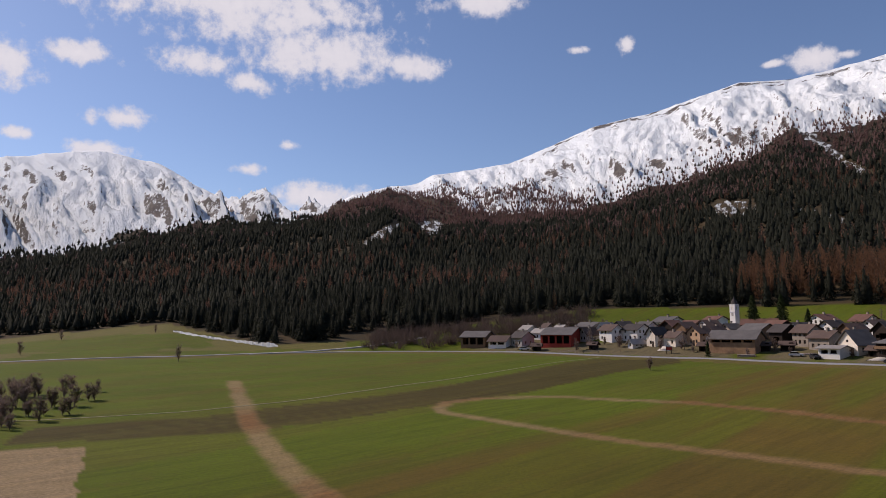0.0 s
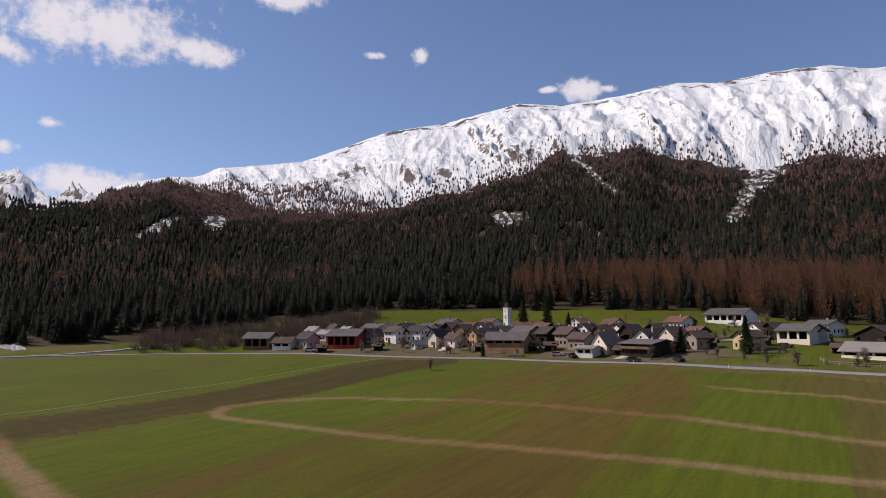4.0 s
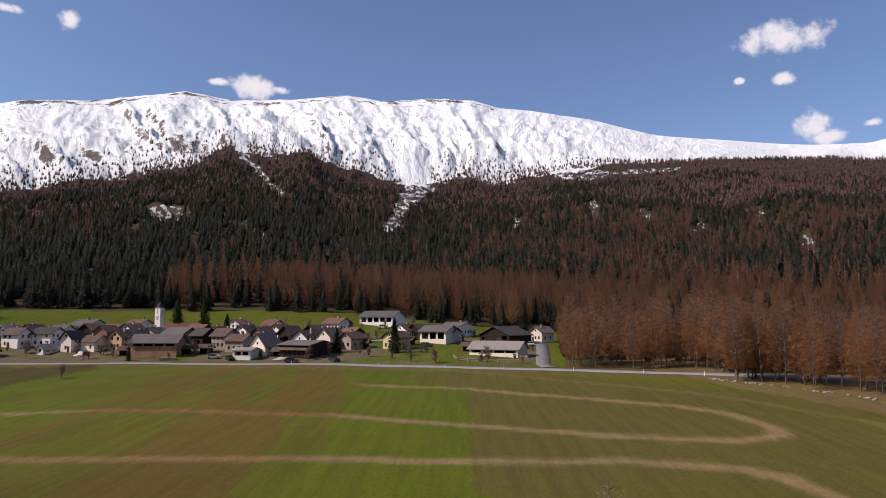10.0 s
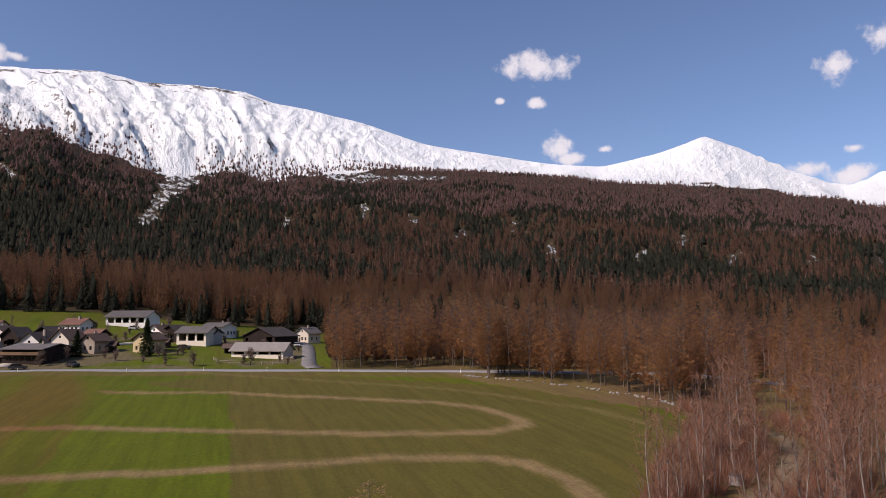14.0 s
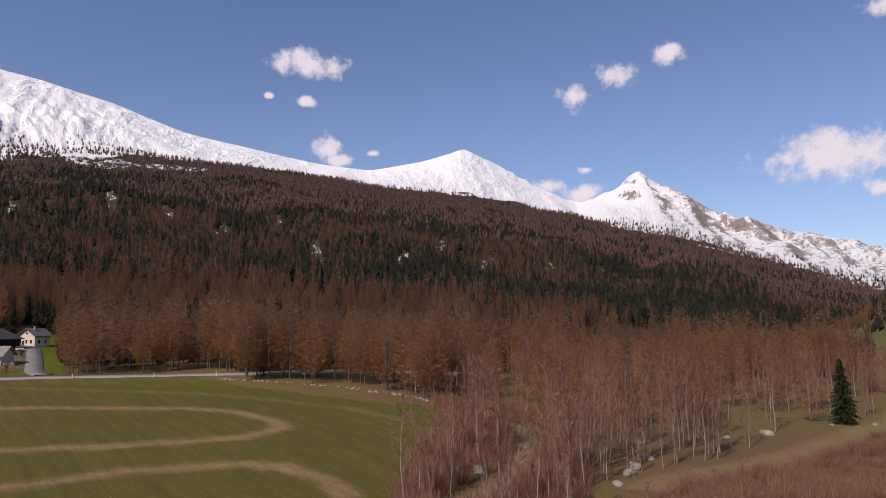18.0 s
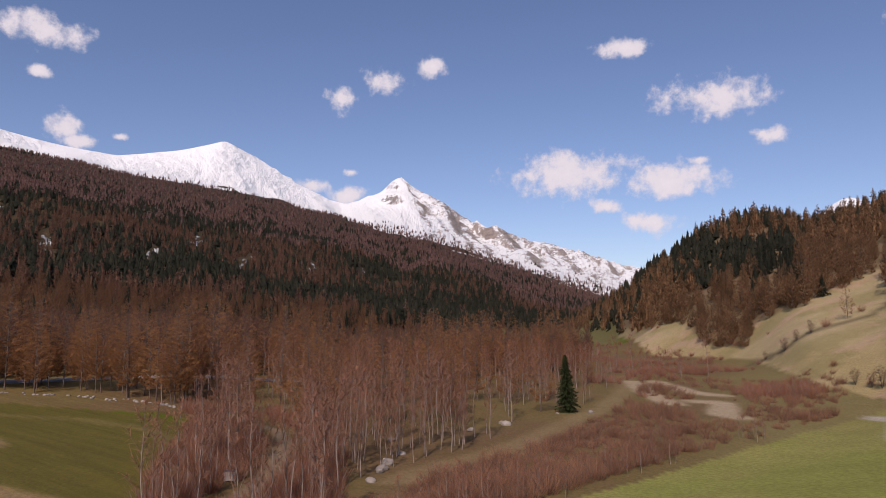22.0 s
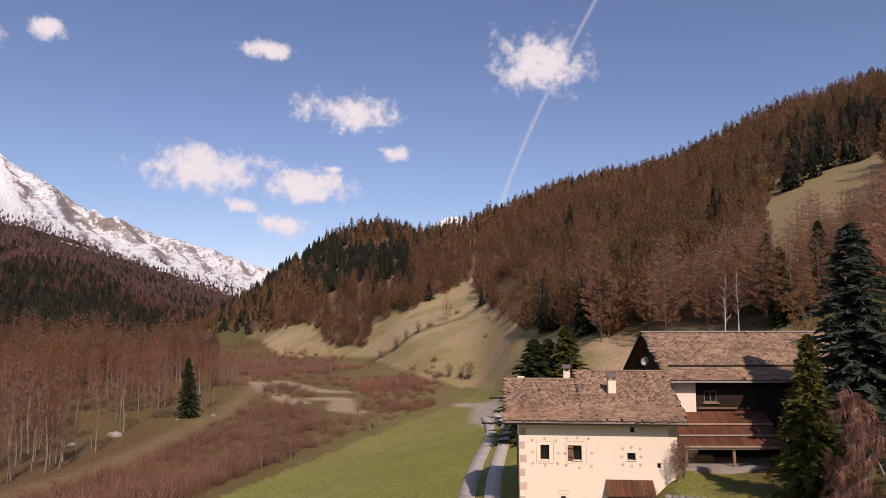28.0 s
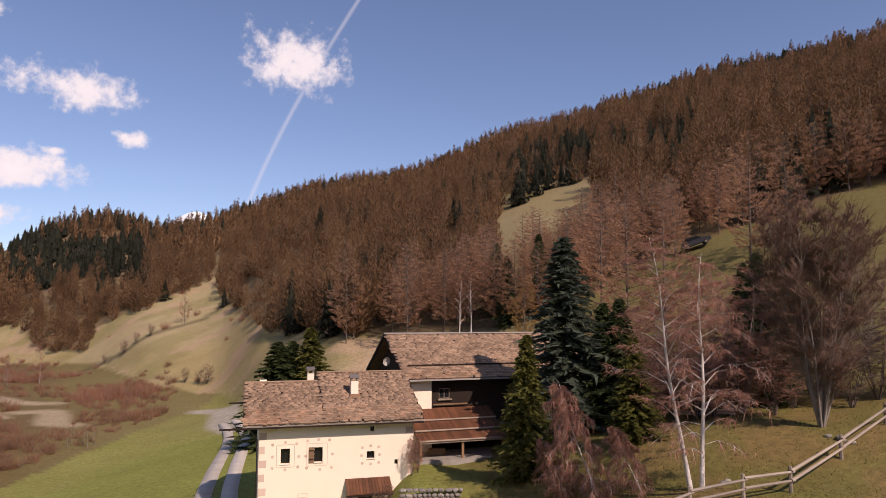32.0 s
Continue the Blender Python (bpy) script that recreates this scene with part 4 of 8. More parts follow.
def bare_tree(rng, limbs, wide, h0, sprays, twigs, stem=0.010, stems=1, fan=0.0, lean=0.0, up=0.8, droop=0.3, twig_len=0.06, twig_w=0.0011, spray_len=0.5):
    """A bare tree seen from near, of unit height: stems, curved limbs, side branches and a haze of fine twigs that may hang."""
    v, f, slot = [], [], []

    def put(vv, ff, k):
        n = len(v)
        v.extend(vv)
        f.extend([(a + n, b + n, c + n) for a, b, c in ff])
        slot.extend([k] * len(ff))

    for s in range(stems):
        a = s * 2.4 + rng.random()
        out = fan * (0.35 + 0.65 * rng.random()) if stems > 1 else 0.0
        lx, ly = math.cos(a) * out + lean, math.sin(a) * out
        top = 0.72 + 0.26 * rng.random() if s else 0.98
        w1, w2 = rng.random() * 6.28, rng.random() * 6.28
        girth = stem * (0.6 + 0.5 * rng.random() if s else 1)

        def axis(t):
            return (lx * t ** 0.85 + 0.012 * math.sin(t * 8 + w1) * t, ly * t ** 0.85 + 0.012 * math.sin(t * 6 + w2) * t, top * t)

        steps = [k / 9 for k in range(10)]
        put(*tube([axis(t) if t else (axis(0)[0], axis(0)[1], -0.02) for t in steps], [girth * (1 - 0.93 * t ** 0.8) for t in steps], 6), 2 if s else 0)
        for k in range(limbs):
            t = h0 + (0.98 - h0) * ((k + rng.random()) / limbs) ** 0.9
            x, y, z = axis(t)
            b = k * 2.4 + rng.random() * 1.2
            rel = (t - h0) / (1 - h0)
            ln = wide * 0.5 * (0.6 + 0.55 * rng.random()) * (0.55 + 0.45 * math.sin(min(1.0, rel * 2.2) * 1.57)) * (1.05 - 0.85 * rel ** 1.6)
            rise = ln * up * (0.5 + 0.8 * rng.random())
            sag = droop * ln * (0.3 + 0.7 * rng.random())

            def limb(q):
                return (x + math.cos(b) * ln * q, y + math.sin(b) * ln * q, z + rise * q ** 0.8 - sag * q ** 2.5)

            g0 = max(0.0012, girth * 0.42 * (1 - 0.8 * t))
            put(*tube([limb(q) for q in (0, 0.35, 0.7, 1.0)], [g0, g0 * 0.7, g0 * 0.42, g0 * 0.12], 4), 2)
            for _ in range(sprays):
                q = 0.2 + 0.8 * rng.random()
                px, py, pz = limb(q)
                c = b + rng.choice((-1, 1)) * (0.3 + 0.9 * rng.random())
                sl = ln * spray_len * (0.35 + 0.65 * rng.random()) * (1.15 - 0.5 * q)
                ez = sl * (0.55 * up * rng.random() + 0.1 - droop * (0.2 + 0.8 * rng.random()))
                ex, ey = px + math.cos(c) * sl, py + math.sin(c) * sl
                put(*tube([(px, py, pz), (ex, ey, pz + ez)], [g0 * 0.28 + 0.0004, 0.0003], 3), 2)
                for _ in range(twigs):
                    u = 0.1 + 0.95 * rng.random()
                    tx, ty, tz = px + (ex - px) * u, py + (ey - py) * u, pz + ez * u
                    d = rng.random() * 6.28
                    tl = twig_len * (0.35 + 0.9 * rng.random())
                    dx, dy = math.cos(d) * tl * 0.65, math.sin(d) * tl * 0.65
                    dz = tl * (up * 0.5 * rng.random() - droop * 1.6 * rng.random() + 0.05)
                    g = twig_w * (0.6 + 0.8 * rng.random())
                    put([(tx + g * math.sin(d), ty - g * math.cos(d), tz + g * 0.6), (tx - g * math.sin(d), ty + g * math.cos(d), tz - g * 0.6), (tx + dx, ty + dy, tz + dz)], [(0, 1, 2)], 1)
    return np.array(v), np.array(f), np.array(slot)


def grow(name, label, category, x, y, tall, wide, patterns, materials, lean=0.03, sink=0.3):
    """Many trees in one mesh, each a scaled, turned copy of a pattern."""
    n = len(x)
    if n == 0:
        return None
    z = ground_z(x, y)
    g = np.random.default_rng(len(name) * 7 + n)
    turn, pick = g.random(n) * 6.2832, g.integers(0, len(patterns), n)
    vs, fs, ss, base = [], [], [], 0
    for k, (pv, pf, ps) in enumerate(patterns):
        w = np.nonzero(pick == k)[0]
        c, s = np.cos(turn[w])[:, None], np.sin(turn[w])[:, None]
        px, py, pz = pv[:, 0][None], pv[:, 1][None], pv[:, 2][None]
        lx, ly = (g.random((len(w), 1)) - 0.5) * lean, (g.random((len(w), 1)) - 0.5) * lean
        X = x[w, None] + wide[w, None] * (px * c - py * s) + lx * tall[w, None] * pz
        Y = y[w, None] + wide[w, None] * (px * s + py * c) + ly * tall[w, None] * pz
        Z = z[w, None] - sink + tall[w, None] * pz
        vs.append(np.stack([X, Y, Z], -1).reshape(-1, 3))
        fs.append((pf[None] + (np.arange(len(w)) * len(pv))[:, None, None] + base).reshape(-1, 3))
        ss.append(np.tile(np.where(ps == 2, 0, ps), len(w)))
        base += len(w) * len(pv)
    ob = new(name, mesh_of(name, np.concatenate(vs), np.concatenate(fs), materials, False, np.concatenate(ss)))
    return tagged(ob, label, category, kind="stuff")


def tree_things(name, label, group, places, patterns, bark, leaf, tall, wide=1.0, turn=None):
    """Single trees: each a thing with a trunk and a crown; alike trees share their meshes."""
    shapes = []
    for pv, pf, ps in patterns:
        pair = []
        for k, (part_name, m) in enumerate((("trunk", bark), ("crown", leaf))):
            mine = ps == 0 if k == 0 else ps > 0
            w = pf[mine]
            used, inv = np.unique(w, return_inverse=True)
            pair.append(mesh_of(part_name, pv[used], inv.reshape(-1, 3), [m] if k == 0 else [m, bark], k == 0, ps[mine] * (ps[mine] > 0) - (1 if k else 0)))
        shapes.append(pair)
    g = random.Random(len(places) * 3 + len(name))
    for i, (x, y) in enumerate(places):
        root = tagged(new(name), label, "tree", group)
        h = g.uniform(*tall)
        q = h * wide * g.uniform(0.88, 1.12)
        root.matrix_world = Matrix.LocRotScale((x, y, float(ground_z(x, y)) - 0.15), Euler((g.uniform(-0.03, 0.03), g.uniform(-0.03, 0.03), g.uniform(0, 6.28) if turn is None else turn)), (q, q, h))
        for part_name, me in zip(("trunk", "crown"), shapes[i % len(shapes)]):
            new(part_name, me).parent = root


def soft_tree(rng, tufts, wide, h0, size, slim=0.5, shape="larch", stem=0.011, limbs=0, core=0.0, sides=3, boughs=0, shell=0.0, taper=0.52):
    """A conifer of unit height with a soft, fine crown: a stem, thin limbs, and many small sprays set closest near the outside.
    Returns vertices, triangles and a slot for each (0 bark, 1 needles or twigs)."""
    g = np.random.default_rng(rng.randrange(1 << 30))
    if sides > 3:
        v, f = tube([(0, 0, -0.02), (0.004, 0, 0.4), (0, 0.003, 0.75), (0, 0, 0.99)], [stem, stem * 0.75, stem * 0.4, stem * 0.08], sides)
    else:
        v, f = tube([(0, 0, -0.02), (0, 0, 0.97)], [stem, stem * 0.2], 3)
    slot = [0] * len(f)

    def reach(u):
        """Half width of the crown, from its foot (0) to its tip (1)."""
        if shape == "spruce":
            return wide * 0.5 * (1 - u) ** 0.85 * (0.6 + 0.4 * smooth(0, 0.08, u)) + 0.006
        return wide * 0.5 * (1 - u) ** taper * (0.45 + 0.55 * smooth(0, 0.28, u)) + 0.006

    if core:
        n = len(v)
        for k in range(5):
            a, q = 6.2832 * k / 5, wide * 0.5 * core * (0.8 + 0.4 * rng.random())
            v.append((q * math.cos(a), q * math.sin(a), h0 + (1 - h0) * 0.15))
        v.append((0, 0, h0 + (1 - h0) * 0.88))
        f += [(n + k, n + (k + 1) % 5, n + 5) for k in range(5)]
        slot += [1] * 5
    for k in range(limbs):
        u = (k + rng.random()) / limbs * 0.95
        h, a = h0 + (1 - h0) * u, k * 2.399 + rng.random()
        q = float(reach(u)) * (0.75 + 0.25 * rng.random())
        dz = q * (0.25 if shape == "larch" else -0.35) * (0.5 + rng.random())
        n = len(v)
        v += [(0, 0, h + 0.0025), (0, 0, h - 0.0025), (q * math.cos(a), q * math.sin(a), h + dz)]
        f.append((n, n + 1, n + 2))
        slot.append(2)
    # sprays: lumpy, so that single boughs stand out and gaps stay between them
    u = 1 - np.sqrt(1 - 0.985 * g.random(tufts)) if shape == "spruce" else g.random(tufts) ** 1.15 * 0.985
    ang = g.random(tufts) * 6.2832
    p1, p2, p3 = g.random(3) * 6.28
    lump = 0.86 + 0.14 * np.sin(3 * ang + 9 * u + p1) + 0.12 * np.sin(2 * ang - 17 * u + p2) + 0.08 * np.sin(31 * u + p3)
    far_out = 0.28 + 0.72 * g.random(tufts) ** 0.42
    if boughs:
        # each spray hangs on one of the boughs, so that light falls between them
        bu, ba, bl = (np.arange(boughs) + g.random(boughs)) / boughs, np.arange(boughs) * 2.399 + g.random(boughs), 0.78 + 0.34 * g.random(boughs)
        bu = bu ** 1.1 * 0.96
        load = (reach(bu) * bl) ** 0.8
        which = g.choice(boughs, tufts, p=load / load.sum())
        u = np.clip(bu[which] + (g.random(tufts) - 0.5) * 0.035, 0, 0.985)
        ang = ba[which] + (g.random(tufts) - 0.5) * (0.35 + 0.5 * bu[which]) / np.maximum(far_out, 0.3) * 0.6
        lump = bl[which]
    q = reach(u) * lump * far_out
    c = np.stack([q * np.cos(ang), q * np.sin(ang), h0 + (1 - h0) * u + (0.12 if shape == "larch" else -0.2) * q], -1)
    out = np.stack([np.cos(ang), np.sin(ang), np.full(tufts, 0.6 if shape == "larch" else -0.45)], -1) + (g.random((tufts, 3)) - 0.5) * 1.5
    away = np.stack([np.cos(ang), np.sin(ang), np.full(tufts, 0.35)], -1)
    if shell:
        # the sprays lie along the crown's outside, so that each tree has a lit and a shaded flank
        along = np.stack([-np.sin(ang), np.cos(ang), np.zeros(tufts)], -1) * (g.random(tufts) - 0.5)[:, None] * 1.6
        out = out * (1 - shell) + shell * (along + away * 0.25 + np.array([0, 0, 0.8 if shape == "larch" else -0.8]))
    out /= np.linalg.norm(out, axis=1)[:, None]
    loose = g.random((tufts, 3)) - 0.5
    side = np.cross(out, (loose + np.array([0, 0, 0.25])) * (1 - shell) + (away + loose * 0.9) * shell)
    side /= np.linalg.norm(side, axis=1)[:, None] + 1e-6
    ln = size * (0.6 + 0.8 * g.random(tufts)) * (1.12 - 0.72 * u)
    w = ln * slim * (0.7 + 0.6 * g.random(tufts))
    tri = np.stack([c - out * (ln * 0.45)[:, None] + side * (w * 0.5)[:, None], c - out * (ln * 0.45)[:, None] - side * (w * 0.5)[:, None], c + out * (ln * 0.55)[:, None]], 1).reshape(-1, 3)
    n = len(v)
    return np.concatenate([np.array(v), tri]), np.concatenate([np.array(f), n + np.arange(3 * tufts).reshape(-1, 3)]), np.concatenate([np.array(slot), np.ones(tufts, int)])


rng = random.Random(5)
spruce_far = [soft_tree(rng, 38, 0.46, 0.02, 0.17, 0.75, "spruce", core=0.7) for _ in range(6)]
spruce_dist = [soft_tree(rng, 20, 0.52, 0.02, 0.24, 0.8, "spruce", core=0.75) for _ in range(6)]
spruce_mid = [soft_tree(rng, 210, 0.44, 0.03, 0.09, 0.55, "spruce", core=0.45, limbs=8, shell=0.6) for _ in range(6)]
larch_far = [soft_tree(rng, 100, 0.46, 0.03, 0.125, 0.55, core=0.2, shell=0.75, taper=0.72) for _ in range(8)]
larch_dist = [soft_tree(rng, 24, 0.52, 0.04, 0.22, 0.7, core=0.5) for _ in range(6)]
larch_thin = [soft_tree(rng, 22, 0.40, 0.08, 0.15, 0.32) for _ in range(6)]
larch_mid = [soft_tree(rng, 430, 0.44, 0.10, 0.064, 0.36, stem=0.007, shell=0.65, taper=0.66) for _ in range(8)]
larch_soft = [soft_tree(rng, 520, 0.44, 0.10, 0.062, 0.34, limbs=12, stem=0.007, shell=0.7, taper=0.68) for _ in range(8)]
larch_near = [soft_tree(rng, 2000, 0.48, 0.15, 0.038, 0.17, limbs=60, sides=5, stem=0.008, boughs=84) for _ in range(6)]
alder = [leafless(rng, 13, 0.38, 0.22, 34, 0.009, 0.10, 0.0019, 1, 1.2) for _ in range(8)]


def scatter(b0, b1, r0, r1, step_b, step_r, seed, keep=None):
    """Places spread evenly as seen from the farm: bearing and distance with jitter."""
    g = np.random.default_rng(seed)
    b = np.arange(b0, b1, step_b)
    r = np.exp(np.arange(math.log(r0), math.log(r1), step_r))
    B, R = np.meshgrid(b, r)
    B = B + (g.random(B.shape) - 0.5) * step_b * 1.8
    R = R * np.exp((g.random(R.shape) - 0.5) * step_r * 1.8)
    B, R = B.ravel(), R.ravel()
    if keep is not None:
        w = keep(B, R, g)
        B, R = B[w], R[w]
    return B, R


def north_wood(B, R, g):
    w = (R > foot_r(B) * 1.02) & (R < wood_r(B) * (1.02 + 0.06 * g.random(len(B)) + 0.30 * g.random(len(B)) ** 4 * smooth(2, 12, B)))
    return w & ~clearing(B, R) & (g.random(len(B)) < np.clip(R / 850, 0.36, 1))


def inner_edge(B):
    """Where the trees of the valley floor begin, by bearing."""
    return np.interp(B, [50, 54.8, 55.4, 60, 66.5, 68, 76, 83, 90, 118], [330, 330, 190, 186, 182, 160, 147, 132, 190, 230])


g = np.random.default_rng(9)
B, R = scatter(-38, 122, 300, 2300, 0.33, 0.0245, 1, north_wood)
B2, R2 = scatter(-38, 122, 1150, 2300, 0.30, 0.022, 41, north_wood)
B, R = np.concatenate([B, B2]), np.concatenate([R, R2])
X, Y = place(B, R)
larchy = np.interp(B, [-40, 0, 20, 45, 60, 90, 120], [0.03, 0.04, 0.08, 0.30, 0.55, 0.55, 0.35]) + (0.9 + 0.9 * smooth(50, 60, B)) * (fbm(X * 0.005, Y * 0.005, 3, 81) - 0.5)
larchy += 1.3 * smooth(20, 48, B) * (fbm(X * 0.022, Y * 0.022, 2, 82) - 0.5)
larchy -= 0.6 * smooth(24, 22, B) * smooth(520, 470, R)
larchy += 0.75 * smooth(0.78, 0.98, R / wood_r(B)) * smooth(-14, -6, B) + 1.2 * smooth(430 + 70 * smooth(42, 50, B), 390 + 30 * smooth(42, 50, B), R) * smooth(22, 25, B)
is_larch = g.random(len(B)) < np.clip(larchy, 0.02, 0.97)
tall = (11 + 7 * g.random(len(B)) ** 1.3) * (1 - 0.2 * smooth(1300, 2000, R))
band = smooth(23, 24.5, B) * smooth(56, 52, B) * smooth(450, 400, R)
tall = tall * (1 - band) + band * (18 + 5 * g.random(len(B)))
for kind, w in (("spruce", ~is_larch), ("larch", is_larch)):
    for near, sel in (("near", R < 480), ("far", (R >= 480) & (R < 1150)), ("upper", R >= 1150)):
        q = w & sel
        pats = {"nearspruce": spruce_mid, "farspruce": spruce_far, "upperspruce": spruce_dist, "nearlarch": larch_mid, "farlarch": larch_far, "upperlarch": larch_dist}[near + kind]
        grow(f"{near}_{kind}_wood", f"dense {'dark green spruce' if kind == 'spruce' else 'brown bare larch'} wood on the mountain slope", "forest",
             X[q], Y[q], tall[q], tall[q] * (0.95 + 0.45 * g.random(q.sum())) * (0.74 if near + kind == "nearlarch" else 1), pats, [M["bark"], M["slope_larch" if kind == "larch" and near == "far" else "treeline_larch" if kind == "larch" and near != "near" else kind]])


B, R = scatter(-14, 97, 1500, 2600, 0.30, 0.02, 18, lambda B, R, g: (R > wood_r(B) * 0.93) & (g.random(len(B)) < smooth(1.30 + 0.22 * smooth(10, 4, B) - 0.16 * smooth(56, 62, B), 0.98, R / wood_r(B)) * np.interp(B, [-14, -8, 6, 12, 22, 26, 34, 40, 50, 60, 80, 112], [0.3, 0.9, 0.8, 0.35, 0.5, 0.8, 0.5, 0.8, 0.75, 0.9, 0.8, 0.8])) & ~clearing(B, R))
X, Y = place(B, R)
w = (fbm(B * 0.9, np.log(R) * 26, 3, 291) > 0.48 + 0.12 * smooth(26, 16, B)) & (R < wood_r(B) * (1.10 + 0.12 * g.random(len(B)) ** 2))
B, R, X, Y = B[w], R[w], X[w], Y[w]
tall = 5 + 4 * g.random(len(B))
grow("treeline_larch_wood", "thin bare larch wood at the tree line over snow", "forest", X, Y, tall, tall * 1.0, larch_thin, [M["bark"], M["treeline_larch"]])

B, R = scatter(-10, 13, 1500, 3500, 0.18, 0.012, 28, lambda B, R, g: (R > wood_r(B) * 0.95) & (g.random(len(B)) < 0.9 * smooth(-10, -8, B) * smooth(1.0, 0.85, R / np.interp(B, [-10, -8, -4, 0, 4, 8, 13], [2600, 3600, 3600, 3500, 3100, 2600, 1950]))) & ~clearing(B, R))
X, Y = place(B, R)
tall = 9 + 8 * g.random(len(B))
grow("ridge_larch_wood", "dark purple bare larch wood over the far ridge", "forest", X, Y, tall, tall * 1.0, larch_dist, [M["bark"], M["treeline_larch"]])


# dark spruces added at the wood's foot, partly in place of cloud shade
B, R = scatter(22, 100, 300, 480, 0.5, 0.03, 81, lambda B, R, g: (R > foot_r(B) * 0.99) & (R < foot_r(B) * 1.14) & (g.random(len(B)) < 0.30))
X, Y = place(B, R)
tall = 12 + 6 * g.random(len(B))
grow("foot_spruce_wood", "dark spruces along the foot of the larch wood, partly in place of shade", "forest", X, Y, tall, tall * 0.9, spruce_mid, [M["bark"], M["spruce"]])


def hill_opening(B):
    """Lower and upper edge, in degrees over the horizon, of the bare strip that climbs through the hill wood."""
    return np.interp(B, [159.3, 161, 164, 167.5], [3.5, 4.0, 7.0, 8.5]), np.interp(B, [159.3, 161, 163.5, 167.5], [8.0, 9.5, 10.8, 11.6])


def south_wood(B, R, g):
    hr, cr = hill_r(B), crest_r(B)
    w = (R > hr * 1.05) & (R < cr * 1.08)
    x, y = place(B, R)
    h = np.degrees(np.arctan2(ground_z(x, y) - EYE, R))
    wob = 1.5 * (fbm(x * 0.03, y * 0.03, 3, 111) - 0.5)
    w &= h > hill_trees(B) + 0.5 * wob
    gap = ((B - 166.5 - wob) / 2.4) ** 2 + ((h - 8.2) / 2.0) ** 2 < 1
    gap |= (np.abs(B - 160.6 - 0.5 * wob) < 1.15) & (h > 0.8) & (h < 8.2)
    gap |= ((B - 173 - wob) / 2.2) ** 2 + ((h - 9.0) / 1.5) ** 2 < 1
    gap |= ((B - 175.6) / 1.6) ** 2 + ((h - 5.6) / 1.2) ** 2 < 1
    low, top = hill_opening(B)
    gap |= (h > low) & (h < top) & (B > 159.3) & (B < 167.5)
    return w & ~gap & ((R < 220) | (R > 400) | (g.random(len(B)) < 0.75))


B, R = scatter(110, 198, 85, 1000, 0.95, 0.050, 2, south_wood)
B2, R2 = scatter(115, 198, 260, 1000, 0.80, 0.043, 33, south_wood)
B3, R3 = scatter(112, 135, 250, 1000, 0.60, 0.040, 51, south_wood)
B, R = np.concatenate([B, B2, B3]), np.concatenate([R, R2, R3])
X, Y = place(B, R)
hh = np.degrees(np.arctan2(ground_z(X, Y) - EYE, R))
# spruces above the opening stand in for shade, more darken bearings 121-133
dark = g.random(len(B)) < 0.03 + (0.2 + 0.3 * smooth(250, 330, R)) * (fbm(X * 0.012, Y * 0.012, 3, 91) > 0.6) + 0.55 * smooth(0.72, 0.95, R / crest_r(B)) + 0.6 * smooth(158.5, 160.5, B) * smooth(177, 173, B) * smooth(-0.3, 0.3, hh - hill_opening(B)[1]) * smooth(3.6, 2.4, hh - hill_opening(B)[1]) + 0.95 * smooth(121.5, 124, B) * smooth(133, 130.5, B) * smooth(2.0, 2.8, hh) * smooth(6.2, 5.4, hh)
tall = 9.5 + 7 * g.random(len(B)) ** 1.4 + 1.5 * smooth(350, 500, R)
tall = np.where(dark, tall * 0.85, tall) * (1 - 0.4 * smooth(135.5, 136.5, B) * smooth(143, 140, B) * (R < 230))
tall *= 1 - 0.4 * smooth(158.8, 159.5, B) * smooth(168.5, 167.5, B) * (hh < hill_opening(B)[0]) * (hh > hill_opening(B)[0] - 4.5)
for kind, w in (("spruce", dark), ("larch", ~dark)):
    edge = w & (R < 190) & (B < 192)
    edge[np.nonzero(edge)[0][np.argsort(R[edge])[80:]]] = False
    if kind == "larch":
        tree_things("larch", "bare brown larch at the foot of the hill wood", "larches on the hill", list(zip(X[edge], Y[edge])), larch_near, M["bark"], M["larch_tree"], (10, 15), 1.1)
    else:
        edge = w & False
    for near, sel in (("near", (R < 260) & ~edge), ("middle", (R >= 260) & (R < 420)), ("far", R >= 420)):
        q = w & sel
        pats = {"nearspruce": spruce_mid, "middlespruce": spruce_mid, "farspruce": spruce_far, "nearlarch": larch_soft, "middlelarch": larch_mid, "farlarch": larch_far}[near + kind]
        grow(f"{near}_hill_{kind}_wood", f"{'dark spruce' if kind == 'spruce' else 'bare brown larch'} wood on the steep hill behind the farm", "forest",
             X[q], Y[q], tall[q], tall[q] * (0.9 + 0.3 * g.random(q.sum())) * (1.1 if kind == "spruce" else 1.15), pats, [M["bark"], M["hill_larch" if kind == "larch" else kind]])


def grove(B, R, g):
    x, y = place(B, R)
    return (R > inner_edge(B)) & (R < foot_r(B) * 1.05) & (np.abs(R - road_r(B)) > 5) & (fbm(x * 0.03, y * 0.03, 3, 121) > 0.34 + 0.12 * smooth(90, 105, B))


B, R = scatter(50, 116, 125, 420, 1.0, 0.034, 3, grove)
X, Y = place(B, R)
front = np.argsort(np.argsort(R / inner_edge(B))) < 100
tall = 11 + 6 * g.random(len(B))
q = ~front
# the back rows take the darker slope colour, their shade put into it
grow("larch_grove", "bare brown larches on the valley floor behind the road, darkened as if shaded", "forest", X[q], Y[q], tall[q], tall[q], larch_soft, [M["bark"], M["slope_larch"]])
tree_things("larch", "bare brown larch with a straight grey trunk beside the field", "larches by the road", list(zip(X[front], Y[front])), larch_near, M["bark"], M["grove_larch"], (15, 22))

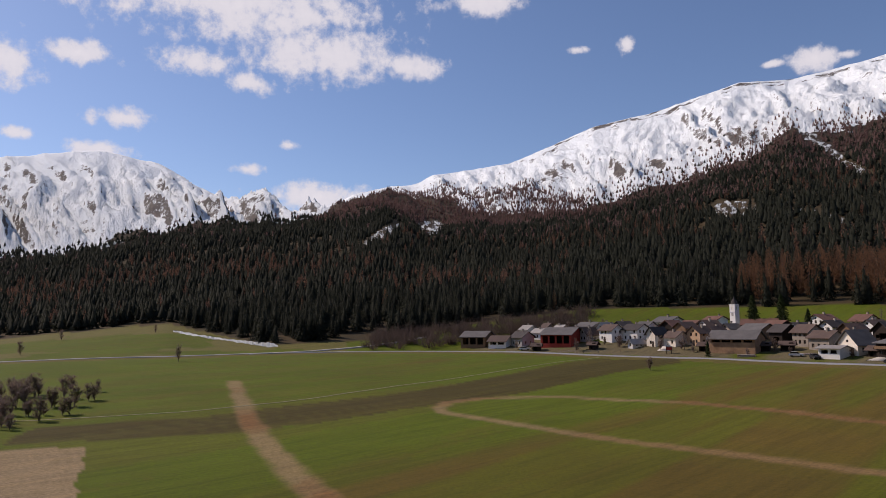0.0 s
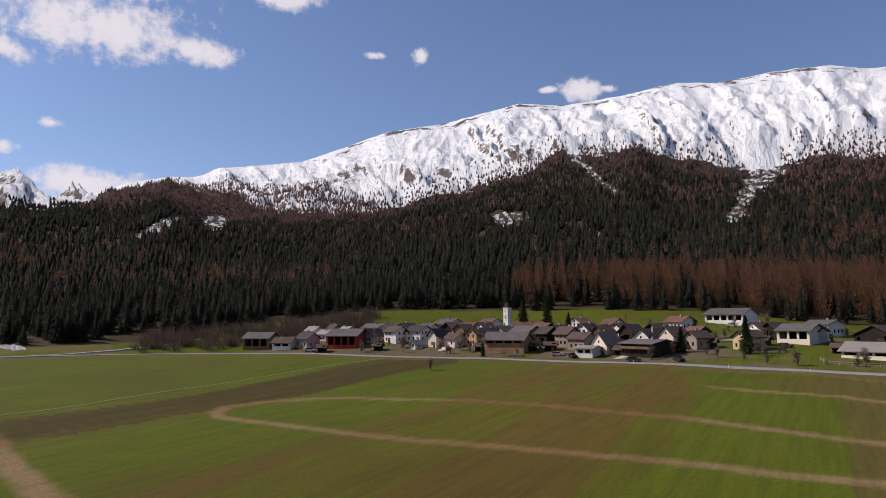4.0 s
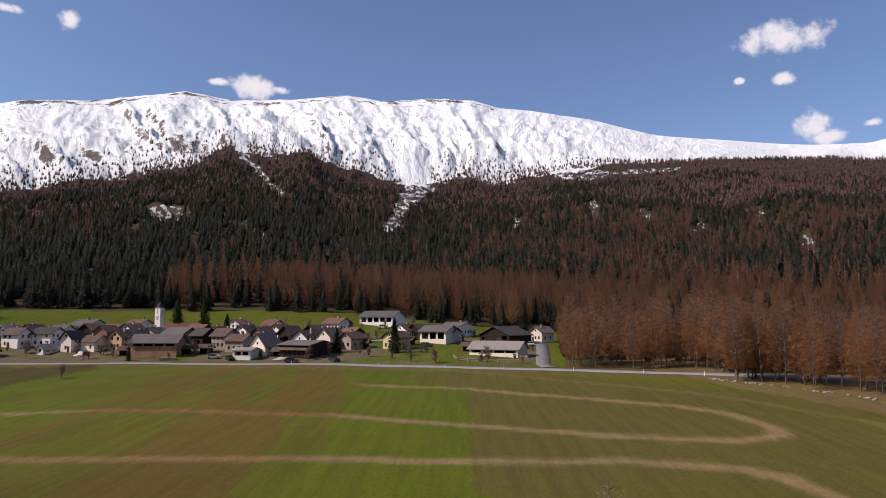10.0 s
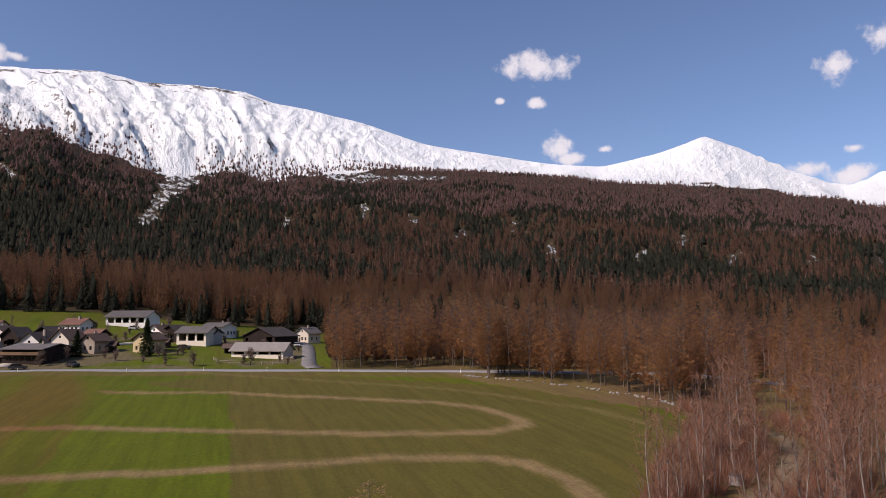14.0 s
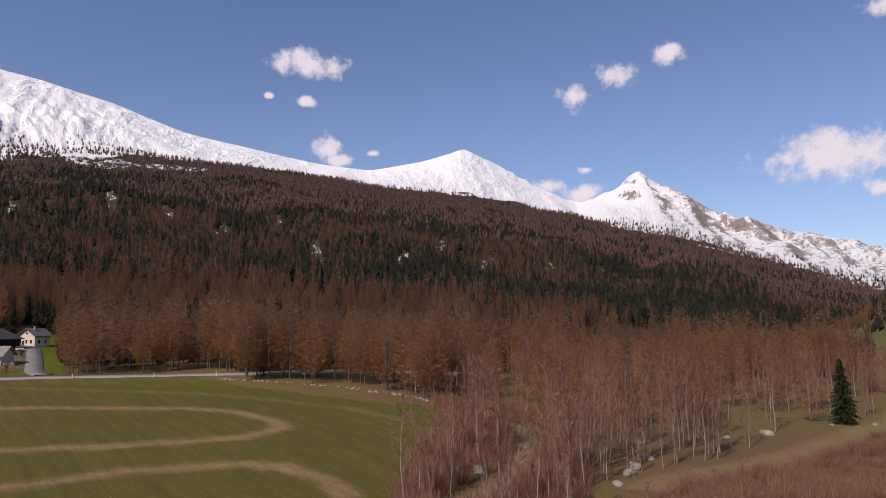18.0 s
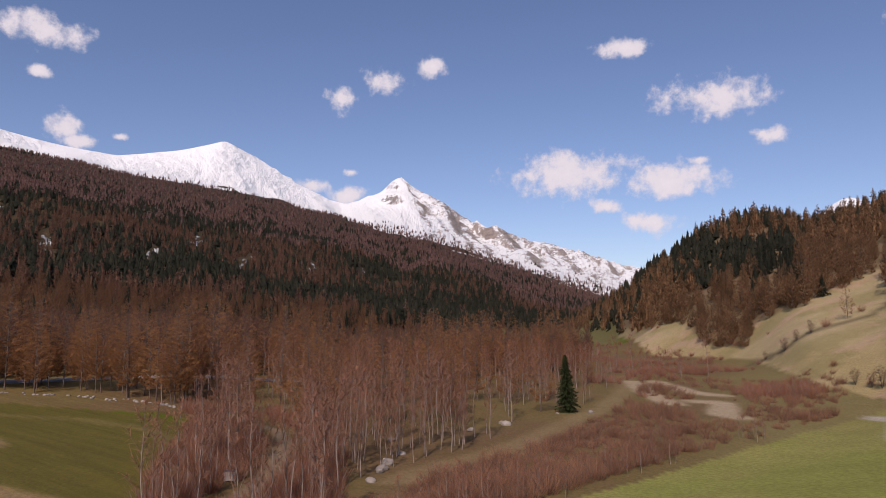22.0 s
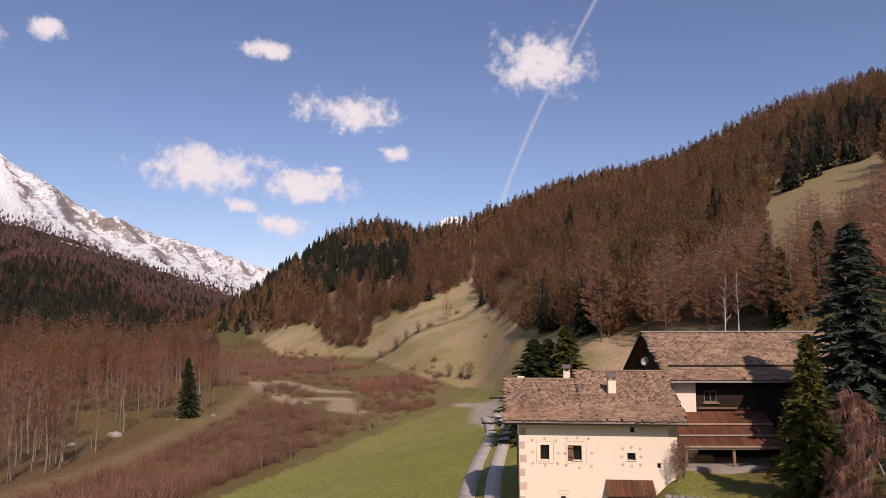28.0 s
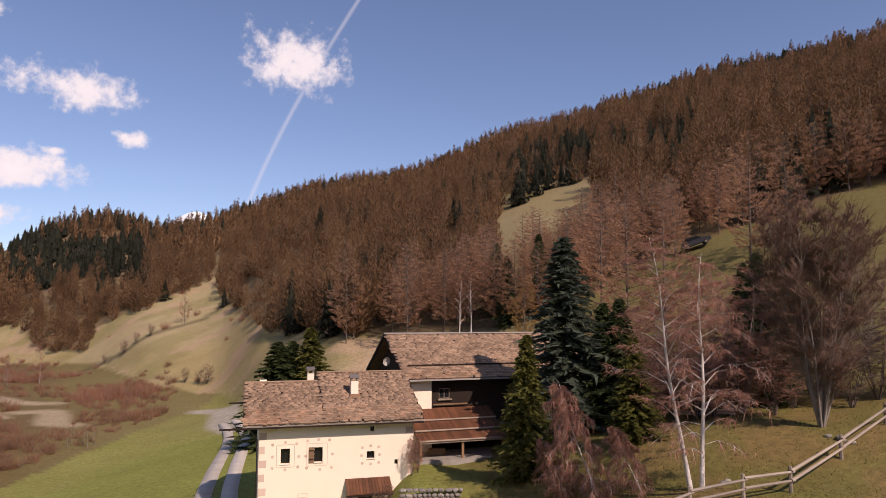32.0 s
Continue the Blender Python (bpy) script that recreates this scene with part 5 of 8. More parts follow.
places = []
pick = random.Random(71)
while len(places) < 44:
    b = pick.uniform(68.5, 85)
    r = float(np.interp(b, [66, 70, 76, 81, 85], [166, 157, 143, 128, 116])) + pick.uniform(3, 26)
    if abs(r - float(road_r(b))) > 5:
        places.append(tuple(float(q) for q in place(b, r)))
tree_things("larch", "tall bare orange-brown larch between the road and the field", "larches by the field", places, larch_near, M["bark"], M["grove_larch"], (13, 19))


def stream_side(B, R):
    """Distance from the lower edge of the farm's meadow, positive towards the farm."""
    x, y = place(B, R)
    return -(x - 62.5) * 0.882 - (y + 29) * 0.47


GRAVEL_BED = [(108, -76), (118, -86), (131, -92), (146, -99), (160, -101), (200, -112)]


def below_path(x, y):
    """Between the path along the stream and the farm's meadow."""
    return inside([(60, -4), (78, -18), (93, -36), (125, -67), (160, -91), (190, -107), (150, -150), (108, -118), (62.5, -29), (50, -10)], x, y)


def thicket(B, R, g):
    x, y = place(B, R)
    s = stream_side(B, R)
    field = B < np.interp(R, [60, 75, 113, 126, 140, 160], [79.5, 80.5, 84.5, 83.5, 79.5, 76])
    path = near_line(STREAM_PATH, x, y) < 4
    path |= (near_line(DIRT_TRACK, x, y) < 3) | (near_line(GRAVEL_BED, x, y) < 6)
    glade = (fbm(x * 0.035, y * 0.035, 3, 131) > 0.60) & (R < 170)
    glade |= (((x - 114) / 27) ** 2 + ((y + 45) / 14) ** 2 < 1) & (g.random(len(B)) < 0.8)
    brush = below_path(x, y) & (s < -7)
    return ~((R < 78) & (B < 93) & (g.random(len(B)) < 0.6)) & (s < -2) & ~field & ~path & ~glade & ~brush & (R < np.interp(B, [76, 84, 90, 100, 120, 128], [125, 140, 235, 240, 260, 200])) & (np.abs(R - road_r(B)) > 4)


B, R = scatter(74, 129, 60, 260, 1.0, 0.047, 4, thicket)
X, Y = place(B, R)

low = below_path(X, Y)
near = np.argsort(np.argsort(np.where(low, 999, R))) < 290
q = ~near
tall = (6 + 7 * g.random(len(B))) * np.where(low, 0.4, 1)
grow("alder_thicket", "bare alder and birch thicket on the gravel flats", "thicket", X[q], Y[q], tall[q], tall[q], alder, [M["pale_bark"], M["twigs"]])
tree_things("alder", "slender bare alder with pale grey stem in the riverside thicket", "alders by the stream", list(zip(X[near], Y[near])), alder, M["pale_bark"], M["twig_tree"], (5, 12))



places = []
pick = random.Random(44)
while len(places) < 64:
    b, r = pick.uniform(86, 116), pick.uniform(112, 225)
    x, y = place(b, r)
    if near_line(STREAM_PATH, np.array([x]), np.array([y]))[0] > 7 and near_line(DIRT_TRACK, np.array([x]), np.array([y]))[0] > 4 and near_line(GRAVEL_BED, np.array([x]), np.array([y]))[0] > 8:
        places.append((float(x), float(y)))
tree_things("larch", "bare reddish-brown larch among the alders", "larches in the thicket", places, larch_near, M["bark"], M["grove_larch"], (9, 16))


def brush_flat(B, R, g):
    x, y = place(B, R)
    s = stream_side(B, R)
    return below_path(x, y) & (s < -4) & (fbm(x * 0.09, y * 0.09, 3, 331) + 0.25 * (g.random(len(B)) - 0.5) > 0.43) & (near_line(GRAVEL_BED, x, y) > 4) & (near_line(STREAM_PATH, x, y) > 3.2)


def tuft(rng, n, wide, blade):
    """A low bare shrub of unit height: many thin rising rods."""
    v, f = [], []
    for _ in range(n):
        a, q, h = rng.random() * 6.2832, wide * rng.random() ** 0.7 * 0.5, 0.45 + 0.55 * rng.random()
        x0, y0, g = math.cos(a) * q * 0.5, math.sin(a) * q * 0.5, blade * (0.6 + 0.8 * rng.random())
        b = rng.random() * 6.2832
        z0 = h * 0.35 * rng.random()
        k = len(v)
        v += [(x0 + g * math.cos(b), y0 + g * math.sin(b), z0), (x0 - g * math.cos(b), y0 - g * math.sin(b), z0), (math.cos(a) * q * 1.3 + 0.1 * math.cos(b), math.sin(a) * q * 1.3 + 0.1 * math.sin(b), h)]
        f.append((k, k + 1, k + 2))
    return np.array(v), np.array(f), np.array([0 if i % 7 == 0 else 1 for i in range(len(f))])


shrub = [tuft(rng, 110, 1.0, 0.008) for _ in range(6)]
B, R = scatter(86, 134, 62, 230, 0.5, 0.026, 14, brush_flat)
X, Y = place(B, R)
tall = 1.1 + 2.6 * g.random(len(B)) * fbm(X * 0.12, Y * 0.12, 2, 341)
grow("willow_brush", "low red-brown willow brush between the stream and the meadow", "brush", X, Y, tall, tall * 1.2, shrub, [M["bark"], M["willow"]])
B, R = scatter(78, 96, 60, 128, 0.6, 0.03, 61, lambda B, R, g: (B > np.interp(R, [60, 75, 113, 126], [79.5, 80.5, 84.5, 83.5])) & (near_line(DIRT_TRACK, *place(B, R)) > 2.5) & (g.random(len(B)) < 0.8))
X, Y = place(B, R)
tall = 1.2 + 2.6 * g.random(len(B))
grow("edge_scrub", "grey-brown bare scrub at the edge of the field", "brush", X, Y, tall, tall * 1.1, shrub, [M["pale_bark"], M["twigs"]])
B, R = scatter(108, 134, 165, 430, 0.42, 0.028, 16, lambda B, R, g: (R < hill_r(B) * 1.02) & (stream_side(B, R) < -2) & (np.min([near_line(p, *place(B, R)) for p in SAND], 0) > 4) & (fbm(place(B, R)[0] * 0.05, place(B, R)[1] * 0.05, 3, 261) > 0.52))
X, Y = place(B, R)
tall = 1.5 + 2.2 * g.random(len(B))
grow("flat_scrub", "grey-brown bare scrub on the sandy flats", "brush", X, Y, tall, tall * 1.2, shrub, [M["pale_bark"], M["twigs"]])
B, R = scatter(119, 139, 150, 420, 0.8, 0.07, 15, lambda B, R, g: (R > hill_r(B) * 0.97) & (g.random(len(B)) < 0.14))
X, Y = place(B, R)
tall = 1.5 + 2.5 * g.random(len(B))
grow("bank_shrubs", "scattered bare shrubs on the dry grassy bank", "shrub", X, Y, tall, tall * 1.2, shrub, [M["bark"], M["twigs"]])

# ---- building helpers ----
def part(name, bm, material, parent, label="", smooth_faces=False):
    """Links a bmesh as one mesh object under a thing or a part."""
    me = bpy.data.meshes.new(name)
    bmesh.ops.recalc_face_normals(bm, faces=bm.faces)
    bm.to_mesh(me)
    bm.free()
    me.materials.append(material)
    if smooth_faces:
        me.polygons.foreach_set("use_smooth", np.ones(len(me.polygons), bool))
    ob = new(name, me)
    ob.parent = parent
    return tagged(ob, label) if label else ob


def box(bm, x0, x1, y0, y1, z0, z1, m=None):
    c = [(x, y, z) for z in (z0, z1) for y in (y0, y1) for x in (x0, x1)]
    v = [bm.verts.new(m @ Vector(p) if m else p) for p in c]
    for f in ((0, 1, 3, 2), (4, 6, 7, 5), (0, 4, 5, 1), (2, 3, 7, 6), (0, 2, 6, 4), (1, 5, 7, 3)):
        bm.faces.new([v[i] for i in f])
    return v


def boxed(*a, bevel=0.0):
    bm = bmesh.new()
    box(bm, *a)
    if bevel:
        bmesh.ops.bevel(bm, geom=bm.edges[:], offset=bevel, segments=1, affect="EDGES")
    return bm


def prism(bm, outline, y0, y1, axis="y"):
    """A flat outline of (a, z) drawn out along y, or along x."""
    def at(a, q, z):
        return (a, q, z) if axis == "y" else (q, a, z)
    n = len(outline)
    v0 = [bm.verts.new(at(a, y0, z)) for a, z in outline]
    v1 = [bm.verts.new(at(a, y1, z)) for a, z in outline]
    bm.faces.new(v0)
    bm.faces.new(v1[::-1])
    for i in range(n):
        bm.faces.new((v0[i], v1[i], v1[(i + 1) % n], v0[(i + 1) % n]))


def pierced(bm, x0, x1, z0, z1, y0, y1, holes, axis="y"):
    """A wall slab with openings (x0, x1, z0, z1) that go through it."""
    xs = sorted({x0, x1, *[h[0] for h in holes], *[h[1] for h in holes]})
    zs = sorted({z0, z1, *[h[2] for h in holes], *[h[3] for h in holes]})

    def solid(i, k):
        if not (0 <= i < len(xs) - 1 and 0 <= k < len(zs) - 1):
            return False
        cx, cz = (xs[i] + xs[i + 1]) / 2, (zs[k] + zs[k + 1]) / 2
        return not any(h[0] < cx < h[1] and h[2] < cz < h[3] for h in holes)

    made = {}

    def at(x, y, z):
        key = (x, y, z)
        if key not in made:
            made[key] = bm.verts.new((x, y, z) if axis == "y" else (y, x, z))
        return made[key]

    for i in range(len(xs) - 1):
        for k in range(len(zs) - 1):
            if not solid(i, k):
                continue
            a, b, c, d = xs[i], xs[i + 1], zs[k], zs[k + 1]
            for y in (y0, y1):
                bm.faces.new([at(a, y, c), at(b, y, c), at(b, y, d), at(a, y, d)])
            for (di, dk), (p, q) in {(-1, 0): ((a, c), (a, d)), (1, 0): ((b, c), (b, d)), (0, -1): ((a, c), (b, c)), (0, 1): ((a, d), (b, d))}.items():
                if not solid(i + di, k + dk):
                    bm.faces.new([at(p[0], y0, p[1]), at(q[0], y0, q[1]), at(q[0], y1, q[1]), at(p[0], y1, p[1])])


def window_at(parent, hole, y, axis="y", sill=True, side=-1):
    """A recessed pane with its frame and sill in an opening; side: towards which y the outside lies."""
    x0, x1, z0, z1 = hole

    def bx(a, b, c, d, e, f):
        return boxed(a, b, c, d, e, f) if axis == "y" else boxed(c, d, a, b, e, f)

    t = 0.06
    ya, yb = y, y + 0.05
    bm = bmesh.new()
    for a, b, e, f in ((x0, x0 + t, z0, z1), (x1 - t, x1, z0, z1), (x0 + t, x1 - t, z0, z0 + t), (x0 + t, x1 - t, z1 - t, z1), ((x0 + x1) / 2 - 0.025, (x0 + x1) / 2 + 0.025, z0 + t, z1 - t)):
        box(bm, a, b, ya, yb, e, f) if axis == "y" else box(bm, ya, yb, a, b, e, f)
    w = part("window", bm, M["trim"], parent)
    part("pane", bx(x0 + t, x1 - t, y + 0.015, y + 0.03, z0 + t, z1 - t), M["glass"], w)
    return w


def stand(name, bearing, r, turn=0.0, z=None, label="", category="", group=""):
    """An Empty on the ground at a bearing and distance; its +y points away from the camera, turned by some degrees."""
    x, y, gz = spot(bearing, r)
    ob = tagged(new(name), label, category, group)
    ob.matrix_world = pose(x, y, gz if z is None else z, 0, 0, -bearing - turn)
    return ob


def building(name, label, bearing, r, wide, eave, ridge, face, wall, roof, style="house", turn=0.0, deep=None, group="village houses"):
    """A house or barn: four pierced walls, two roof slopes with overhang, windows, door and chimney.
    face: 'e' shows its eaves to the meadow, 'g' its gable."""
    rnd = random.Random(int(bearing * 10) * 31 + int(r))
    deep = deep or max(6.5, min(13.0, wide * rnd.uniform(0.8, 1.0)))
    wide *= 0.92
    root = stand(name, bearing, r + deep * 0.1, turn, None, label, "barn" if "barn" in name or "shed" in name else "house", group)
    w, base, th = wide / 2, -2.5, 0.35
    ridge = max(ridge, eave + 0.6)

    def grid(x0, x1, z0, z1):
        """Rows of window openings."""
        holes = []
        if style in ("house", "balcony"):
            floors = max(1, int((z1 + 0.1) / 2.35))
            n = max(1, int((x1 - x0) / 1.75))
            for f in range(floors):
                for k in range(n):
                    if rnd.random() < 0.1:
                        continue
                    c = x0 + (k + 0.5) * (x1 - x0) / n + rnd.uniform(-0.12, 0.12)
                    zz = 0.95 + f * 2.35
                    holes.append((c - 0.45, c + 0.45, zz, min(zz + 1.2, z1 - 0.2)))
        elif style == "bays":
            n = max(2, round((x1 - x0) / 3.0))
            s = (x1 - x0) / n
            holes = [(x0 + k * s + 0.35, x0 + (k + 1) * s - 0.35, 1.6, z1 - 0.5) for k in range(n)]
        elif style == "slot":
            n = max(2, round((x1 - x0) / 4.0))
            s = (x1 - x0) / n
            holes = [(x0 + k * s + 0.3, x0 + (k + 1) * s - 0.3, z1 - 1.3, z1 - 0.55) for k in range(n)]
        elif style == "barn":
            holes = [(x0 + 0.6, x0 + 1.8, 1.2, 2.3), (x1 - 3.4, x1 - 0.8, 0.2, 2.7)]
        return [h for h in holes if h[3] - h[2] > 0.4]

    gable = lambda half: [(-half, eave), (half, eave), (0, ridge)]
    front = grid(-w + 0.5, w - 0.5, 0.3, eave)
    side = grid(0.8, deep - 0.8, 0.3, eave) if style in ("house", "balcony") else []
    bm = bmesh.new()
    pierced(bm, -w, w, base, eave, 0, th, front)
    if face == "g":
        prism(bm, gable(w), 0, th)
    part("wall", bm, M[wall], root)
    bm = boxed(-w, w, deep - th, deep, base, eave)
    if face == "g":
        prism(bm, gable(w), deep - th, deep)
    part("wall", bm, M[wall], root)
    for s in (-1, 1):
        bm = bmesh.new()
        a, b = (s * w, s * (w - th)) if s < 0 else (w - th, w)
        pierced(bm, th, deep - th, base, eave, a, b, side, "x")
        if face == "e":
            prism(bm, [(0, eave), (deep, eave), (deep / 2, ridge)], a, b, "x")
        part("wall", bm, M[wall], root)
    # near-black deck and sheet: the rooms' shade put into colour behind the openings
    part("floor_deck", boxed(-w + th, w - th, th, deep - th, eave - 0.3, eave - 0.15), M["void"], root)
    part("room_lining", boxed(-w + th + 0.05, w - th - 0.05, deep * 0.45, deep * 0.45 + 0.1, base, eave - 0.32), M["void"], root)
    over, t = 0.75, 0.2
    if face == "e":
        half, rise, y0, y1 = deep / 2, ridge - eave, -over, deep + over
        slope = rise / half
        for k, (ya, yb, za, zb) in enumerate(((-over, half, eave - over * slope, ridge), (deep + over, half, eave - over * slope, ridge))):
            bm = bmesh.new()
            prism(bm, [(ya, za), (yb, zb), (yb, zb + t), (ya, za + t)], -w - over, w + over, "x")
            part("roof_slope", bm, M[roof], root)
    else:
        slope = (ridge - eave) / w
        for s in (-1, 1):
            bm = bmesh.new()
            prism(bm, [(s * (w + over), eave - over * slope), (0, ridge), (0, ridge + t), (s * (w + over), eave - over * slope + t)], -over, deep + over)
            part("roof_slope", bm, M[roof], root)
    if style in ("house", "balcony"):
        cx, cy = rnd.uniform(-w * 0.4, w * 0.4), deep * 0.5 + rnd.uniform(-1, 1)
        ch = part("chimney", boxed(cx - 0.3, cx + 0.3, cy - 0.3, cy + 0.3, eave, ridge + 0.9), M["stone"], root)
        part("cap", boxed(cx - 0.38, cx + 0.38, cy - 0.38, cy + 0.38, ridge + 0.9, ridge + 1.0), M["dark"], ch)
        for h in front:
            window_at(root, h, 0.15)
        for h in side:
            window_at(root, h, w - 0.2, "x")
            window_at(root, h, -w + 0.15, "x")
        dx = rnd.uniform(-w * 0.5, w * 0.5)
        if not any(h[0] - 0.6 < dx < h[1] + 0.6 and h[2] < 1.9 for h in front):
            part("door", boxed(dx - 0.5, dx + 0.5, -0.04, 0.02, -0.2, 1.95), M["door"], root)
        if face == "g" and ridge - eave > 1.6:
            part("gable_window", boxed(-0.35, 0.35, -0.03, 0.02, eave + 0.3, eave + 1.0), M["glass"], root)
    if style == "balcony":
        for z in (2.4, 4.6):
            if z + 1 < eave:
                b = part("balcony", boxed(-w + 0.2, w - 0.2, -1.1, 0, z, z + 0.12), M["dark_timber"], root)
                part("railing", boxed(-w + 0.2, w - 0.2, -1.1, -1.04, z + 0.2, z + 1.0), M["timber"], b)
    return root


def ribbon(name, label, pts, wide, material, lift=0.05, kind="structure", step=2.0, category="road"):
    """A road or path laid over the ground along points."""
    p = [Vector((x, y)) for x, y in pts]
    # round the corners
    for _ in range(3):
        q = [p[0]]
        for a, b in zip(p[:-1], p[1:]):
            q += [a * 0.75 + b * 0.25, a * 0.25 + b * 0.75]
        p = q + [p[-1]]
    fine = []
    for a, b in zip(p[:-1], p[1:]):
        n = max(1, int((b - a).length / step))
        fine += [a + (b - a) * k / n for k in range(n)]
    fine.append(p[-1])
    v, f = [], []
    for i, c in enumerate(fine):
        d = (fine[min(i + 1, len(fine) - 1)] - fine[max(i - 1, 0)]).normalized()
        side = Vector((d.y, -d.x)) * wide / 2
        z = max(float(ground_z(c.x, c.y)), float(ground_z(c.x + side.x, c.y + side.y)), float(ground_z(c.x - side.x, c.y - side.y)))
        for k, dz in ((-1.06, -0.6), (-1, 0), (1, 0), (1.06, -0.6)):
            v.append((c.x + side.x * k, c.y + side.y * k, z + lift + dz))
    for i in range(len(fine) - 1):
        for k in range(3):
            a = i * 4 + k
            f.append((a, a + 4, a + 5, a + 1))
    ob = new(name, mesh_of(name, np.array(v), np.array(f), material))
    return tagged(ob, label, category, kind=kind)

# ---- the farm ----
def farm_house():
    """Old plastered farmhouse with painted quoins and a stone-slab roof, its eaves towards the meadow."""
    root = tagged(new("farmhouse"), "old cream-plastered farmhouse with painted window ornaments and stone slab roof", "house")
    cx, cy, _ = spot(140.25, 46.0)
    root.matrix_world = pose(cx, cy, 0, 0, 0, -139.5)
    W, D, EAVE = 10.05, 9.6, 11.95
    LOW = 3.6
    wins = [(1.37, 1.94, 9.08, 10.02), (3.47, 4.02, 9.08, 10.02), (7.12, 7.40, 10.87, 11.22), (6.90, 7.42, 9.13, 9.60), (8.76, 9.0, 8.66, 8.98), (2.64, 2.95, 6.5, 6.82)]
    door = (6.35, 7.35, 4.7, 6.85)
    bm = bmesh.new()
    pierced(bm, 0, W, LOW, EAVE, 0, 0.5, wins + [door])
    part("wall", bm, M["farm_plaster"], root, "cream plastered front wall with small deep windows")
    for x0, x1 in ((0, 0.5), (W - 0.5, W)):
        bm = boxed(x0, x1, 0.5, D, LOW, EAVE)
        prism(bm, [(0.5, EAVE), (D, EAVE), (D / 2, EAVE + 2.1)], x0 + 0.01, x1 - 0.01, "x")
        part("wall", bm, M["farm_plaster"], root)
    part("wall", boxed(0.5, W - 0.5, D - 0.5, D, LOW, EAVE), M["farm_plaster"], root)
    # near-black floor and sheet stand in for the dark of the rooms
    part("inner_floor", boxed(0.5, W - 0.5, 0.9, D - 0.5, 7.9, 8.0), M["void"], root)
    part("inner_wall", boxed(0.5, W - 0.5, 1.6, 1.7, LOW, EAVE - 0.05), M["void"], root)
    for h in wins:
        x0, x1, z0, z1 = h
        t = 0.045
        bm = bmesh.new()
        for a, b, e, f in ((x0, x0 + t, z0, z1), (x1 - t, x1, z0, z1), (x0 + t, x1 - t, z0, z0 + t), (x0 + t, x1 - t, z1 - t, z1)):
            box(bm, a, b, 0.26, 0.32, e, f)
        if x1 - x0 > 0.4:
            box(bm, (x0 + x1) / 2 - 0.02, (x0 + x1) / 2 + 0.02, 0.26, 0.32, z0 + t, z1 - t)
        w = part("window", bm, M["dark_timber"], root, "small window deep in the wall")
        part("pane", boxed(x0 + t, x1 - t, 0.285, 0.297, z0 + t, z1 - t), M["glass"], w)
        if x1 - x0 > 0.4:
            part("sill", boxed(x0 - 0.06, x1 + 0.06, -0.05, 0.26, z0 - 0.06, z0 - 0.002, bevel=0.01), M["cream"], w)
    sh = part("shutter", boxed(3.13, 3.46, -0.05, -0.012, 9.06, 10.04), M["timber"], root, "half-open brown wooden shutter")
    for z in (9.25, 9.8):
        part("batten", boxed(3.15, 3.44, -0.075, -0.05, z, z + 0.07), M["dark_timber"], sh)
    d = part("door", boxed(6.4, 7.3, 0.28, 0.34, 4.7, 6.8), M["door"], root, "dark board door in a deep opening")
    part("door_handle", boxed(7.14, 7.2, 0.22, 0.28, 5.7, 5.82), M["copper"], d)
    # board canopy over the door
    can = part("canopy", bmesh.new(), M["boards"], root, "sloping board canopy over the door")
    n = 14
    for k in range(n):
        a = 5.5 + 2.95 * k / n
        bm = bmesh.new()
        prism(bm, [(-1.15, 7.12), (0.0, 7.86), (0.0, 7.92), (-1.15, 7.18)], a, a + 2.95 / n - 0.015, "x")
        part("board", bm, M["boards"], can)
    part("edge_beam", boxed(5.45, 8.5, -1.12, -1.0, 6.98, 7.1), M["dark_timber"], can)
    for x in (5.7, 8.2):
        bm = bmesh.new()
        prism(bm, [(-0.95, 7.0), (-0.82, 7.0), (0.0, 6.2), (0.0, 6.02)], x, x + 0.12, "x")
        part("bracket", bm, M["dark_timber"], can)
    # painted quoins and rosettes, raised a hair as limewash coats
    for x0, wide in ((0.0, 0.5), (W - 0.55, 0.55)):
        for k in range(9):
            z = LOW + 1.0 + k * 0.86
            w_ = wide if k % 2 else wide * 0.78
            x = x0 if x0 == 0 else W - w_
            part("quoin", boxed(x + 0.02, x + w_ - 0.02, -0.004, 0.0, z, z + 0.46), M["painted"], root)
    ring = [(0.85, 10.3), (1.65, 10.42), (2.35, 10.3), (0.85, 9.55), (2.5, 9.5), (0.85, 8.85), (1.65, 8.72), (2.45, 8.85), (3.05, 10.45), (3.75, 10.5), (4.45, 10.45), (4.65, 9.55), (2.95, 9.5), (3.0, 8.75),
            (3.85, 8.62), (4.6, 8.7), (6.6, 9.85), (7.16, 9.95), (7.7, 9.85), (6.55, 9.35), (7.75, 9.35), (6.6, 8.85), (7.16, 8.78), (7.7, 8.85), (1.45, 6.4), (2.2, 6.2), (3.5, 6.25)]
    for x, z in ring:
        bm = bmesh.new()
        bmesh.ops.create_circle(bm, cap_ends=True, radius=0.10, segments=10, matrix=pose(x, -0.005, z, 90))
        part("rosette", bm, M["painted"], root)
    for x0, x1, z0, z1 in ((1.12, 2.2, 8.88, 10.25), (3.02, 4.3, 8.88, 10.25), (2.5, 3.1, 6.95, 7.15)):
        bm = bmesh.new()
        for a, b, e, f in ((x0, x1, z1, z1 + 0.035), (x0, x1, z0 - 0.035, z0), (x0 - 0.035, x0, z0, z1), (x1, x1 + 0.035, z0, z1)):
            box(bm, a, b, -0.005, 0.0, e, f)
        part("painted_border", bm, M["painted"], root)
